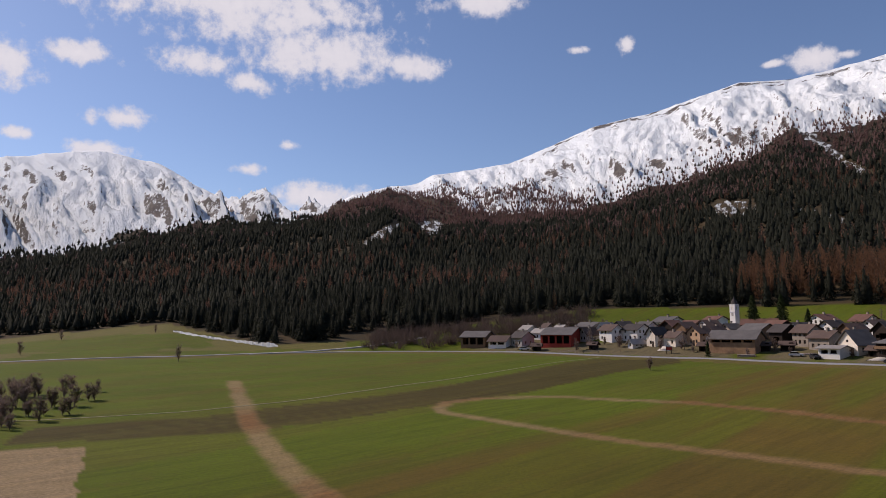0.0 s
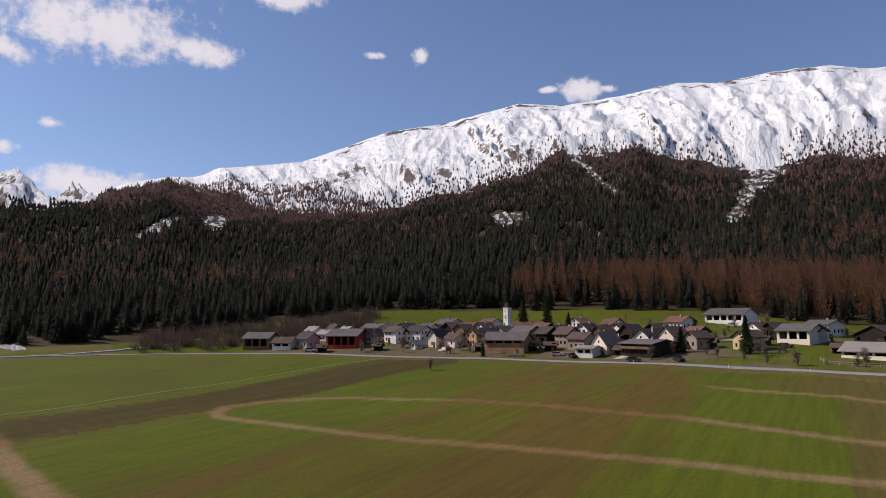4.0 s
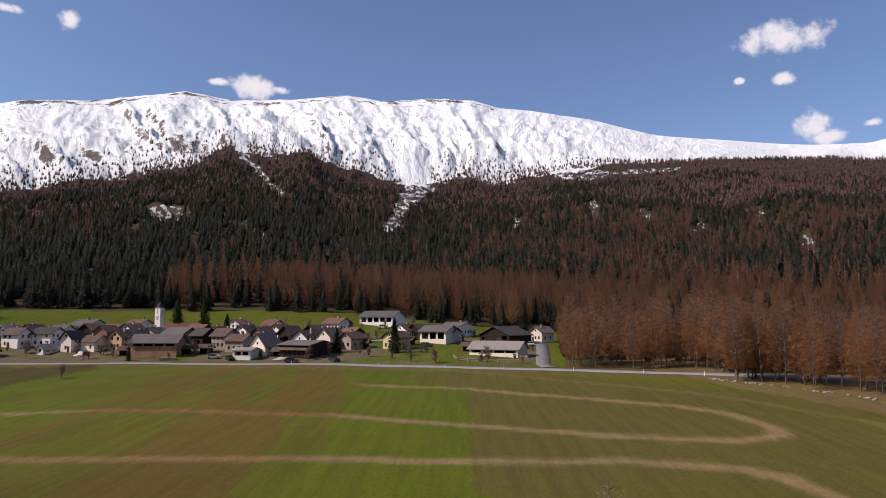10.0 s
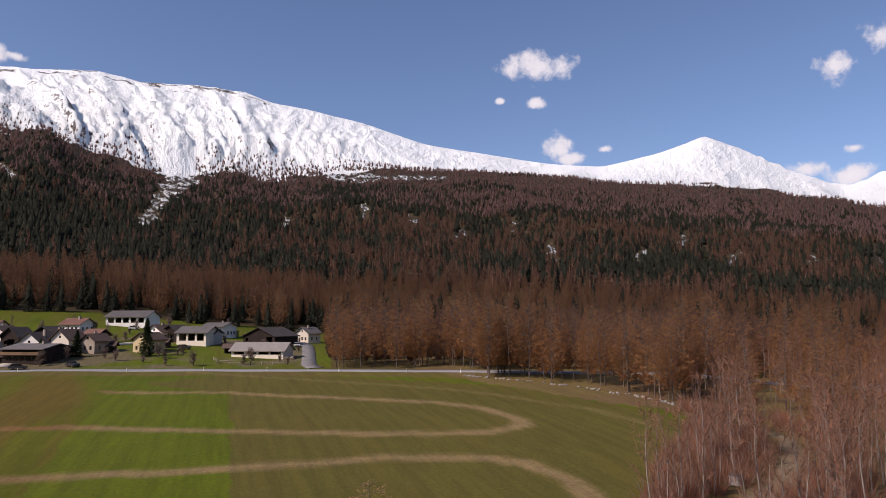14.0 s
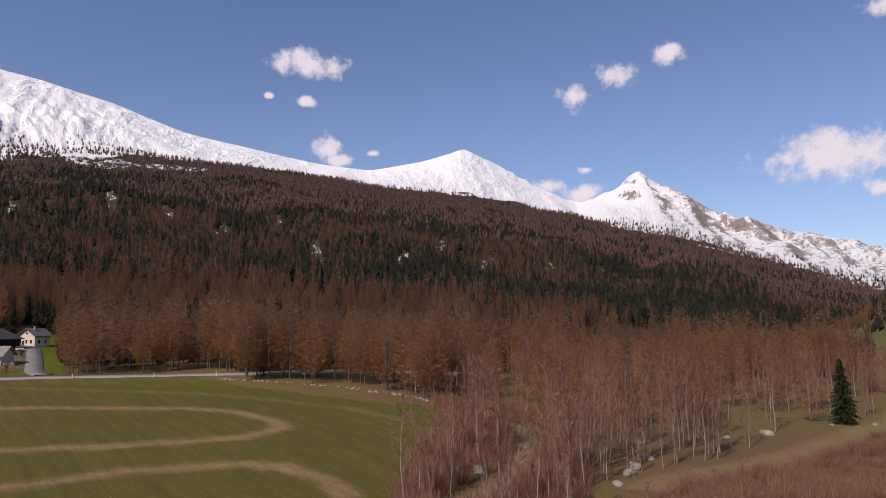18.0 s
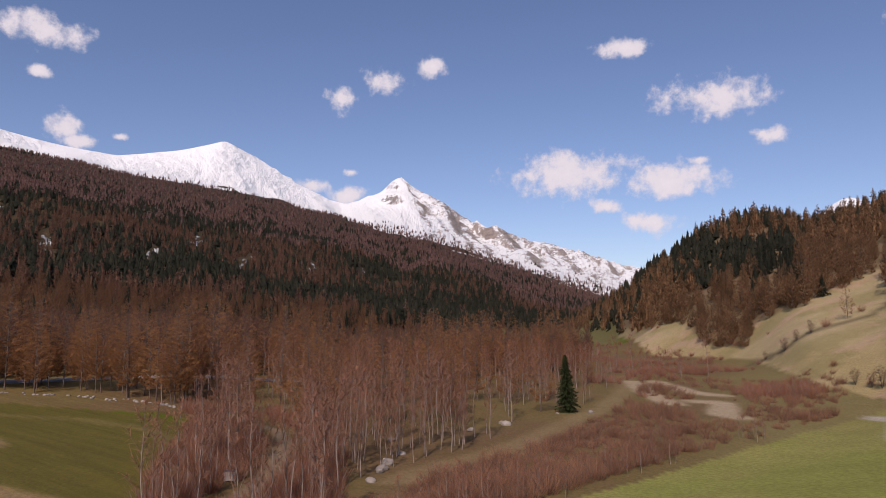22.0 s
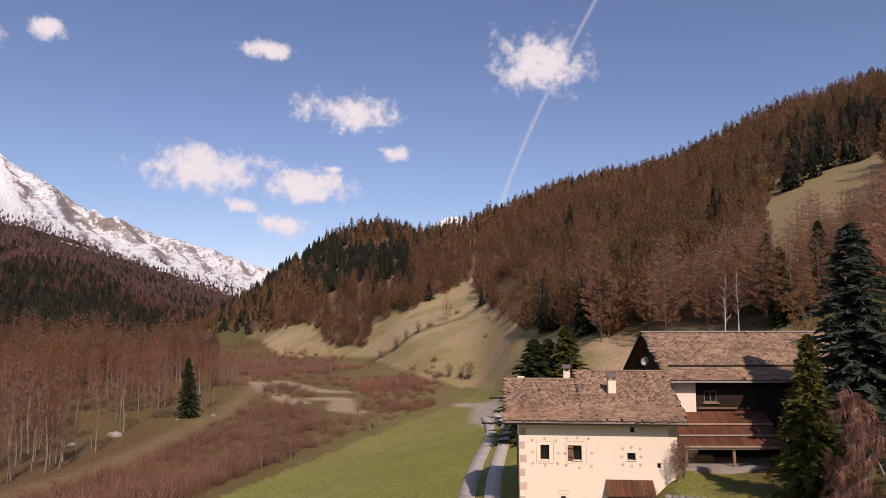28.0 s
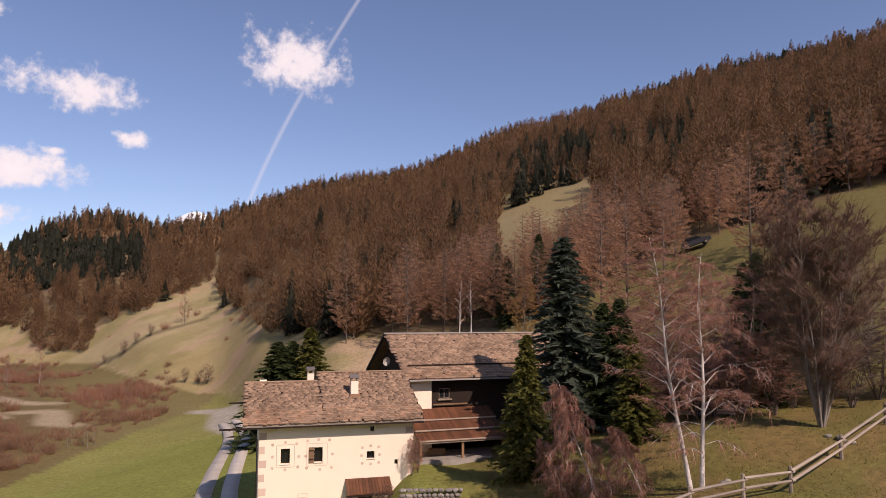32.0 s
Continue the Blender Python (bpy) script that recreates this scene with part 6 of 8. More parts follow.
    # roof: a lower part and a deeper, higher one; boards under, stone slabs on top
    pitch = math.tan(radians(25))
    for x0, x1, half in ((-1.02, 4.0, 4.1), (4.0, 10.65, 5.2)):
        for front in (True, False):
            bm = bmesh.new()
            a, b = (-0.62, half) if front else (2 * half + 0.3, half)
            top = 11.95 + half * pitch
            low = top - abs(b - a) * pitch
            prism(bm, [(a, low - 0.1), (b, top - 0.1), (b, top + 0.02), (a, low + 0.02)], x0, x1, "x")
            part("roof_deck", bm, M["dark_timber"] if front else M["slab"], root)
    part("fascia", boxed(-1.02, 10.65, -0.68, -0.6, 11.42, 11.64), M["rail"], root, "grey eaves board")
    bm = bmesh.new()
    prism(bm, [(4.1, 11.95 + 4.1 * pitch), (5.2, 11.95 + 5.2 * pitch), (6.3, 11.95 + 4.1 * pitch)], 3.9, 4.0, "x")
    part("gable_end", bm, M["dark_timber"], root)
    rnd = random.Random(8)
    shapes = []
    for k in range(6):
        bm = bmesh.new()
        pts = [(-0.27, -0.26), (-0.05 + rnd.uniform(-0.1, 0.1), -0.33), (0.27, -0.26), (0.27, 0.26), (-0.27, 0.26)]
        pts = [(x * rnd.uniform(0.85, 1.1), y * rnd.uniform(0.9, 1.1)) for x, y in pts]
        lo, hi = [bm.verts.new((x, y, -0.02)) for x, y in pts], [bm.verts.new((x, y, 0.025)) for x, y in pts]
        bm.faces.new(lo[::-1])
        bm.faces.new(hi)
        for i in range(5):
            bm.faces.new((lo[i], lo[(i + 1) % 5], hi[(i + 1) % 5], hi[i]))
        pair = []
        for m in ("slab", "lichen"):
            me = bpy.data.meshes.new("slab")
            bm.to_mesh(me)
            me.materials.append(M[m])
            pair.append(me)
        shapes.append(pair)
        bm.free()
    ang = radians(25)
    count, rest = 0, []
    for x0, x1, half in ((-1.02, 4.0, 4.1), (4.0, 10.65, 5.2)):
        rows = int((half + 0.62) / math.cos(ang) / 0.23)
        for j in range(rows + 1):
            y = -0.55 + j * 0.23 * math.cos(ang)
            cols = int((x1 - x0) / 0.31)
            for i in range(cols + 1):
                x = x0 + 0.2 + (i + (0.5 if j % 2 else 0)) * 0.31 + rnd.uniform(-0.1, 0.1)
                if x > x1 - 0.1 or y > half - 0.05:
                    continue
                z = 11.95 + y * pitch + 0.06 + rnd.uniform(0, 0.02)
                m = Matrix.LocRotScale((x, y, z), Euler((ang - 0.09 + rnd.uniform(-0.03, 0.03), rnd.uniform(-0.06, 0.06), rnd.uniform(-0.2, 0.2))), (rnd.uniform(0.5, 0.9), rnd.uniform(0.6, 0.85), 1))
                warm = rnd.random() < (0.7 if x < 1.4 else 0.3 if j < 4 else 0.2)
                if j >= 8:
                    rest.append((rnd.choice(shapes)[0], m))
                    continue
                ob = new("slab", rnd.choice(shapes)[1 if warm else 0])
                ob.parent, ob.matrix_local = root, m
                count += 1
        ridge = boxed(x0, x1, half - 0.16, half + 0.16, 11.95 + half * pitch + 0.03, 11.95 + half * pitch + 0.13, bevel=0.03)
        part("ridge_stone", ridge, M["slab"], root)
    vs, fs = [], []
    for me, m in rest:
        n = len(vs)
        vs += [tuple(m @ p.co) for p in me.vertices]
        for p in me.polygons:
            q = list(p.vertices)
            fs += [(n + q[0], n + q[k], n + q[k + 1]) for k in range(1, len(q) - 1)]
    field = new("slab_field", mesh_of("slab_field", np.array(vs), np.array(fs), M["slabs"]))
    field.parent = root
    tagged(field, kind="stuff")
    # chimneys
    for x, y, z0, z1, w in ((6.35, 2.3, 12.4, 14.35, 0.26), (3.55, 5.0, 12.8, 14.75, 0.24)):
        ch = part("chimney", boxed(x - w, x + w, y - w, y + w, z0, z1 - 0.35, bevel=0.02), M["farm_plaster"], root, "plastered chimney with a stone hood")
        part("foot", boxed(x - w - 0.08, x + w + 0.08, y - w - 0.12, y + w + 0.05, z0 + 0.3, z0 + 0.75), M["lichen"], ch)
        for dx, dy in ((-1, -1), (1, -1), (-1, 1), (1, 1)):
            part("hood_post", boxed(x + dx * (w - 0.06) - 0.05, x + dx * (w - 0.06) + 0.05, y + dy * (w - 0.06) - 0.05, y + dy * (w - 0.06) + 0.05, z1 - 0.35, z1 - 0.12), M["stone"], ch)
        bm = bmesh.new()
        prism(bm, [(y - w - 0.08, z1 - 0.12), (y + w + 0.08, z1 - 0.12), (y, z1 + 0.14)], x - w - 0.06, x + w + 0.06, "x")
        part("hood", bm, M["grey"], ch)
    # gutter spouts that reach out at the eaves, and the down pipe
    part("gutter", boxed(-2.4, 10.6, -0.82, -0.7, 11.42, 11.52), M["dark_timber"], root, "wooden gutter with a long spout")
    part("spout", boxed(-2.0, -0.9, 3.1, 3.22, 12.6, 12.7), M["dark_timber"], root)
    bm = bmesh.new()
    v, f = tube([(-0.55, -0.7, 11.35), (-0.3, -0.45, 11.0), (-0.12, -0.1, 10.7), (-0.1, -0.08, 8.0), (-0.1, -0.08, 5.4)], [0.05] * 5, 6)
    vs = [bm.verts.new(p) for p in v]
    for t in f:
        bm.faces.new([vs[i] for i in t])
    part("down_pipe", bm, M["copper"], root)
    return root


def barn_house():
    """The long barn dwelling behind: stone roof, dark boarded front, lean-to roofs over an open porch."""
    root = tagged(new("barn"), "long old barn with weathered stone slab roof and dark boarded front", "barn")
    x, y, _ = spot(151.9, 52.0)
    root.matrix_world = pose(x, y, 0, 0, 0, -135)
    L, D = 16.5, 12.2
    eave, ridge, half = 13.8, 17.1, 6.1
    slope = (ridge - eave) / half
    base = 5.5
    bm = bmesh.new()
    pierced(bm, 0.7, L - 0.7, base, eave + 0.2, 0.9, 1.2, [(2.95, 3.85, 12.2, 13.0), (9.0, 9.8, 12.1, 12.8), (3.0, 9.5, 8.2, 9.75)])
    part("wall", bm, M["dark_timber"], root, "dark weathered board wall")
    part("pier", boxed(0.6, 2.3, 0.75, 1.3, base, eave + 0.35), M["farm_plaster"], root, "plastered corner pier")
    for x0 in (0.7, L - 1.0):
        bm = boxed(x0, x0 + 0.3, 1.2, D - 1.2, base, eave)
        prism(bm, [(1.0, eave), (D - 1.0, eave), (half, ridge - 0.5)], x0, x0 + 0.3, "x")
        part("gable_wall", bm, M["dark_timber"], root)
    part("wall", boxed(0.7, L - 0.7, D - 1.2, D - 0.9, base, eave), M["dark_timber"], root)
    # near-black sheet in place of the dark inside the barn
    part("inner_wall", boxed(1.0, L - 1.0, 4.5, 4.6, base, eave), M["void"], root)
    for h in ((2.95, 3.85, 12.2, 13.0), (9.0, 9.8, 12.1, 12.8)):
        w = window_at(root, h, 0.95)
        part("sill", boxed(h[0] - 0.12, h[1] + 0.12, 0.75, 0.95, h[2] - 0.12, h[2] - 0.01), M["trim"], w)
    part("balcony_rail", boxed(2.4, 5.2, 0.6, 0.68, 11.75, 11.85), M["timber"], root)
    for front in (True, False):
        bm = bmesh.new()
        a, b = (0, half) if front else (D, half)
        prism(bm, [(a, eave - 0.12), (b, ridge - 0.12), (b, ridge), (a, eave)], 0, L, "x")
        part("roof_deck", bm, M["dark_timber"] if front else M["slab"], root)
    rnd = random.Random(12)
    ang = math.atan(slope)
    run = half / math.cos(ang)
    vs, fs = [], []
    n_near = 0
    me = None
    bm = bmesh.new()
    box(bm, -0.31, 0.31, -0.24, 0.24, -0.02, 0.025)
    me = bpy.data.meshes.new("slab")
    bm.to_mesh(me)
    bm.free()
    me.materials.append(M["slab"])
    me2 = me.copy()
    me2.materials[0] = M["lichen"]
    rows = int(run / 0.24)
    for j in range(rows):
        d = 0.12 + j * 0.24
        for i in range(int(L / 0.40) + 1):
            x = 0.15 + (i + (0.5 if j % 2 else 0)) * 0.40 + rnd.uniform(-0.09, 0.09)
            if x > L - 0.1:
                continue
            yy, zz = d * math.cos(ang), eave + d * math.sin(ang) + 0.05 + rnd.uniform(0, 0.02)
            m = Matrix.LocRotScale((x, yy, zz), Euler((ang - 0.08, rnd.uniform(-0.05, 0.05), rnd.uniform(-0.16, 0.16))), (rnd.uniform(0.45, 0.95), rnd.uniform(0.65, 0.9), 1))
            warm = rnd.random() < (0.45 if j < 4 or x < 0.8 else 0.05)
            if j < 7:
                ob = new("slab", me2 if warm else me)
                ob.parent, ob.matrix_local = root, m
            else:
                n = len(vs)
                vs += [tuple(m @ Vector(p)) for p in ((-0.31, -0.24, -0.02), (0.31, -0.24, -0.02), (0.31, 0.24, -0.02), (-0.31, 0.24, -0.02), (-0.31, -0.24, 0.025), (0.31, -0.24, 0.025), (0.31, 0.24, 0.025), (-0.31, 0.24, 0.025))]
                fs += [tuple(n + k for k in q) for q in ((4, 5, 6, 7), (0, 1, 5, 4), (1, 2, 6, 5), (3, 0, 4, 7), (2, 3, 7, 6))]
    ob = new("slab_field", mesh_of("slab_field", np.array(vs), np.array(fs), M["slabs"]))
    ob.parent = root
    tagged(ob, kind="stuff")
    part("ridge_board", boxed(-0.1, L + 0.1, half - 0.2, half + 0.2, ridge + 0.02, ridge + 0.12), M["pale"], root, "pale ridge board")
    part("snow_pole", boxed(0.6, L - 0.4, 1.38, 1.48, eave + 1.46 * slope + 0.12, eave + 1.46 * slope + 0.22), M["dark_timber"], root, "pole along the roof that holds the snow")
    part("gutter", boxed(0, L, -0.14, 0.0, eave - 0.14, eave - 0.02), M["pale"], root, "pale metal gutter")
    for s, (ya, yb) in enumerate(((-0.02, half), (D + 0.02, half))):
        bm = bmesh.new()
        prism(bm, [(ya, eave - 0.25), (yb, ridge - 0.25), (yb, ridge + 0.05), (ya, eave + 0.05)], -0.08, 0.0, "x")
        part("barge_board", bm, M["dark_timber"], root)
    # satellite dish at the gable
    dish = bmesh.new()
    bmesh.ops.create_uvsphere(dish, u_segments=14, v_segments=8, radius=0.5)
    bmesh.ops.delete(dish, geom=[v for v in dish.verts if v.co.z > -0.2], context="VERTS")
    d = part("satellite_dish", dish, M["grey_wall"], root, "grey satellite dish on the gable")
    d.matrix_local = pose(-0.3, 3.6, 14.9, 100, 0, 20)
    # lean-to: three stepped board roofs over the porch
    for k, (y0, y1, z0, z1) in enumerate(((0.85, -0.55, 11.5, 10.85), (-0.4, -1.65, 10.75, 10.25), (-1.5, -2.7, 10.12, 9.68))):
        lean = part("lean_to_roof", boxed(0.3, 7.0, y1 + 0.05, y1 + 0.1, z1 - 0.2, z1 - 0.05), M["edge"], root, "stepped lean-to roof of brown boards")
        n = 30
        for i in range(n):
            a = 0.2 + 6.9 * i / n
            bm = bmesh.new()
            prism(bm, [(y0, z0), (y1, z1), (y1, z1 + 0.05), (y0, z0 + 0.05)], a, a + 6.9 / n - 0.012, "x")
            part("board", bm, M["boards"], lean)
        part("edge_board", boxed(0.2, 7.1, y1 - 0.06, y1, z1 - 0.05, z1 + 0.05), M["edge"], lean)
    for x in (0.4, 3.6, 6.8):
        part("porch_post", boxed(x - 0.09, x + 0.09, -2.5, -2.32, 6.5, 9.7, bevel=0.015), M["timber"], root)
    part("porch_floor", boxed(0.2, 7.2, -2.8, 0.9, 6.5, 8.32), M["fieldstone"], root, "stone porch floor")
    part("trough", boxed(1.6, 2.8, -1.0, -0.5, 8.32, 8.8, bevel=0.04), M["timber"], root)
    part("side_roof", boxed(7.4, 9.4, -1.8, 0.8, 10.1, 10.2), M["pale"], root, "small pale sheet roof")
    part("side_post", boxed(7.5, 7.7, -1.7, -1.5, 6.5, 10.1), M["dark_timber"], root)
    return root


farm_house()
barn_house()


def stone_wall():
    """Dry-stone retaining wall of the garden, stone by stone."""
    root = tagged(new("garden_wall"), "dry-stone retaining wall of grey fieldstones below the garden", "wall")
    x, y, _ = spot(151.4, 41.0)
    root.matrix_world = pose(x, y, 0, 0, 0, -153)
    rnd = random.Random(3)
    shapes = []
    for k in range(5):
        bm = bmesh.new()
        bmesh.ops.create_icosphere(bm, subdivisions=1, radius=0.5)
        for v in bm.verts:
            v.co = Vector((v.co.x * 1.1, v.co.y, v.co.z * 0.75)) * rnd.uniform(0.85, 1.15)
        me = bpy.data.meshes.new("stone")
        bm.to_mesh(me)
        bm.free()
        me.materials.append(M["fieldstone"])
        shapes.append(me)
    part("core", boxed(0, 3.6, 0.3, 0.6, 5.5, 7.9), M["fieldstone"], root)
    for j in range(9):
        x = 0.0
        while x < 3.5:
            w = rnd.uniform(0.25, 0.5)
            ob = new("stone", rnd.choice(shapes))
            ob.parent = root
            ob.matrix_local = Matrix.LocRotScale((x + w / 2, 0.15 + 0.03 * j, 5.95 + j * 0.29), Euler((rnd.uniform(-0.3, 0.3), rnd.uniform(-0.2, 0.2), rnd.uniform(-0.3, 0.3))), (w * 1.05, 0.4, 0.34))
            x += w


stone_wall()


def rail_fence():
    """Grey split-rail fence that climbs the lawn."""
    root = tagged(new("rail_fence"), "weathered grey two-rail wooden fence climbing the lawn", "fence")
    stops = [(171.5, 30.5), (174.4, 31.5), (178.2, 33.0), (181.4, 35.0), (184.7, 39.5), (187.5, 44.0), (191, 49.0)]
    pts = [Vector(spot(*s)) for s in stops]
    for a, b in zip(pts[:-1], pts[1:]):
        for off, up in ((0.95, 0.04), (0.55, 0.02)):
            p, q = a + Vector((0, 0, off + up)), b + Vector((0, 0, off - up))
            v, f = tube([(0, 0, 0), (0, 0, 0.5), (0, 0, 1)], [0.075, 0.07, 0.06], 6)
            d = q - p
            m = Matrix.Translation(p - d * 0.03) @ d.to_track_quat("Z", "Y").to_matrix().to_4x4() @ Matrix.Diagonal((1, 1, d.length * 1.06, 1))
            bm = bmesh.new()
            vs = [bm.verts.new(m @ Vector(c)) for c in v]
            for t in f:
                bm.faces.new([vs[i] for i in t])
            bm.faces.new(vs[:6])
            bm.faces.new(vs[-6:])
            part("rail", bm, M["rail"], root)
    for p in pts:
        bm = bmesh.new()
        v, f = tube([(p.x + 0.12, p.y, p.z - 0.4), (p.x + 0.12, p.y + 0.02, p.z + 0.5), (p.x + 0.1, p.y, p.z + 1.15)], [0.095, 0.09, 0.08], 7)
        vs = [bm.verts.new(c) for c in v]
        for t in f:
            bm.faces.new([vs[i] for i in t])
        bm.faces.new(vs[-7:])
        part("post", bm, M["rail"], root)


rail_fence()

# trees round the farm
rng = random.Random(21)
spruce_near = [conifer(rng, 240, 0.46, 0.03, 0.45, 0.10, 0.75, twigs=40, twig_len=0.042, lift=0.1) for _ in range(3)]
birch_left = [bare_tree(rng, 36, 0.56, 0.28, 7, 16, 0.0095, lean=0.10, up=0.7, droop=0.45, twig_len=0.06, twig_w=0.0009)]
birch_right = [bare_tree(rng, 40, 0.56, 0.14, 8, 16, 0.0105, lean=-0.04, up=0.6, droop=0.8, twig_len=0.06, twig_w=0.0009)]
birch_far = [bare_tree(rng, 18, 0.34, 0.25, 5, 8, 0.014, lean=0.05, up=1.0, droop=0.1, twig_len=0.05, twig_w=0.0014)]
birch_weep = [bare_tree(rng, 40, 0.62, 0.10, 9, 18, 0.012, lean=0.34, up=0.35, droop=1.3, twig_len=0.085, twig_w=0.0018) for _ in range(2)]
many_stem = [bare_tree(rng, 16, 0.46, 0.10, 7, 16, 0.0065, stems=17, fan=0.24, up=1.9, droop=0.03, twig_len=0.07, twig_w=0.0010)]
bushy = [bare_tree(rng, 12, 0.6, 0.10, 6, 14, 0.008, stems=8, fan=0.3, up=0.9, droop=0.1, twig_len=0.08, twig_w=0.0016) for _ in range(2)]


def at(*pairs):
    return [spot(b, r)[:2] for b, r in pairs]


tree_things("blue_spruce", "tall blue-green spruce with layered boughs beside the barn", "", at((165.2, 50)), spruce_near[:1], M["bark"], M["blue_spruce"], (14.1, 14.2), 1.4)
tree_things("thorn_bush", "dark bare thicket behind the many-stemmed tree", "bushes above the lawn", at((181.6, 50), (183.6, 53), (185.4, 51), (182.8, 57), (187.0, 55), (180.6, 55)), bushy, M["bark"], M["dark_twigs"], (5.0, 7.5), 1.2)
tree_things("spruce", "dark green spruce beside the barn", "spruces by the farm", at((167.9, 54), (169.2, 49)), spruce_near[1:], M["bark"], M["spruce_tree"], (8.6, 9), 1.5)
tree_things("young_spruce", "yellow-green young spruce in front of the barn", "young spruces in the yard", at((161.6, 42.3)), spruce_near[1:2], M["bark"], M["olive_spruce"], (8.4, 8.5), 1.35)
tree_things("young_spruce", "broad olive-green young spruce beside the birches", "young spruces in the yard", at((170.2, 42.5)), spruce_near[2:], M["bark"], M["olive_spruce"], (6.3, 6.4), 1.6)
tree_things("spruce", "dark bushy spruce behind the farmhouse", "spruces by the farm", at((141.4, 76), (142.6, 79)), spruce_near, M["bark"], M["spruce_tree"], (10.5, 11.5), 1.9)
tree_things("spruce", "olive-green bushy spruce behind the farmhouse", "spruces by the farm", at((144.4, 77)), spruce_near[1:2], M["bark"], M["olive_spruce"], (12, 12.2), 1.6)
tree_things("spruce", "dark spruce at the wood's edge", "spruces by the farm", at((160.4, 101), (163.0, 103), (178.6, 58), (179.9, 51), (159.5, 108)), spruce_near, M["bark"], M["spruce_tree"], (10, 11.5), 1.15)
tree_things("golden_larch", "orange-brown young larch behind the barn", "", at((161.7, 92)), larch_near[:1], M["bark"], M["orange_larch"], (9.6, 9.8), 1.2)
tree_things("birch", "slender leaning white birch with bare pinkish-brown twigs", "birches by the farm", at((174.4, 35.3)), birch_left, M["birch_bark"], M["birch_twigs"], (12.6, 12.7), 1.0, 0.1)
tree_things("birch", "white birch with hanging bare red-brown twigs", "birches by the farm", at((175.1, 35.6)), birch_right, M["birch_bark"], M["birch_twigs"], (11.6, 11.7), 1.0, 0.1)
tree_things("birch", "bare white-stemmed birch behind the barn", "birches by the farm", at((156.3, 101), (157.3, 102)), birch_far, M["birch_bark"], M["birch_twigs"], (9.2, 9.8), 1.0)
tree_things("weeping_birch", "bare drooping birch with red-brown twigs and leaning white stem", "birches by the farm", at((167.4, 38.3)), birch_weep[:1], M["birch_bark"], M["birch_twigs"], (6.2, 6.3), 1.0, 0.2)
tree_things("weeping_birch", "low drooping birch with red-brown twigs", "birches by the farm", at((170.8, 37.2), (165.0, 39)), birch_weep, M["birch_bark"], M["birch_twigs"], (3.0, 3.8), 1.1, 0.2)
tree_things("bare_tree", "bare bushy tree with reddish-brown twigs behind the birches", "bare trees above the lawn", at((173.2, 56), (176.4, 58), (178.2, 48), (171.2, 60), (180.2, 66), (168.6, 66)), bushy, M["grey_bark"], M["birch_twigs"], (7.5, 9.5), 1.1)
tree_things("thorn_bush", "dense bare red-brown bush below the birches", "bushes below the birches", at((172.0, 45), (173.4, 47), (174.8, 45.5), (176.2, 46), (177.6, 47.5), (171.0, 49), (179.0, 50), (175.4, 51), (173.0, 52), (177.2, 53), (180.4, 47)), bushy, M["bark"], M["birch_twigs"], (3.4, 5.4), 1.25)
tree_things("larch", "tall bare larch above the farm", "larches above the farm", at((170.1, 76), (172.8, 76), (179.3, 92), (168, 92), (152, 108), (147, 118), (182, 95)), larch_near, M["bark"], M["larch_tree"], (16, 19))
tree_things("many_stemmed_tree", "bare many-stemmed tree with grey-brown twigs above the fence", "", at((183.4, 43)), many_stem, M["grey_bark"], M["grey_twigs"], (12.2, 12.3), 1.1)
tree_things("many_stemmed_tree", "bare bushy tree on the upper lawn", "", at((190.0, 56), (186.5, 64)), bushy, M["grey_bark"], M["grey_twigs"], (7, 8.5), 1.1)
tree_things("spruce", "single dark spruce among the bare alders", "", at((114.0, 132)), spruce_near[:1], M["bark"], M["spruce_tree"], (10.6, 10.8), 1.05)
tree_things("larch", "young bare larch in the field below", "", at((58.8, 40)), larch_near[:1], M["bark"], M["larch_tree"], (8.6, 8.8), 1.2)
tree_things("larch", "bare larch in the thicket beside the dirt track", "", at((87.6, 97)), larch_near[1:2], M["bark"], M["larch_tree"], (11.5, 12), 1.0)


def log_pile():
    """Pale poles stacked under the trees."""
    root = tagged(new("log_pile"), "stack of pale weathered poles under the birches", "logs")
    x, y, z = spot(175.6, 47)
    root.matrix_world = pose(x, y, z, 0, 0, -176)
    rnd = random.Random(31)
    for j in range(5):
        for i in range(3):
            bm = bmesh.new()
            v, f = tube([(0, 0, 0), (0, 0, 1.6), (0, 0, 3.2)], [0.085, 0.08, 0.07], 7)
            m = pose(-1.6 + rnd.uniform(-0.35, 0.35), 0.2 * i - 0.2, 0.08 + 0.16 * j, 0, 90 + rnd.uniform(-2, 2), rnd.uniform(-4, 4))
            vs = [bm.verts.new(m @ Vector(c)) for c in v]
            for t in f:
                bm.faces.new([vs[k] for k in t])
            bm.faces.new(vs[:7])
            bm.faces.new(vs[-7:])
            part("pole", bm, M["rail"], root)


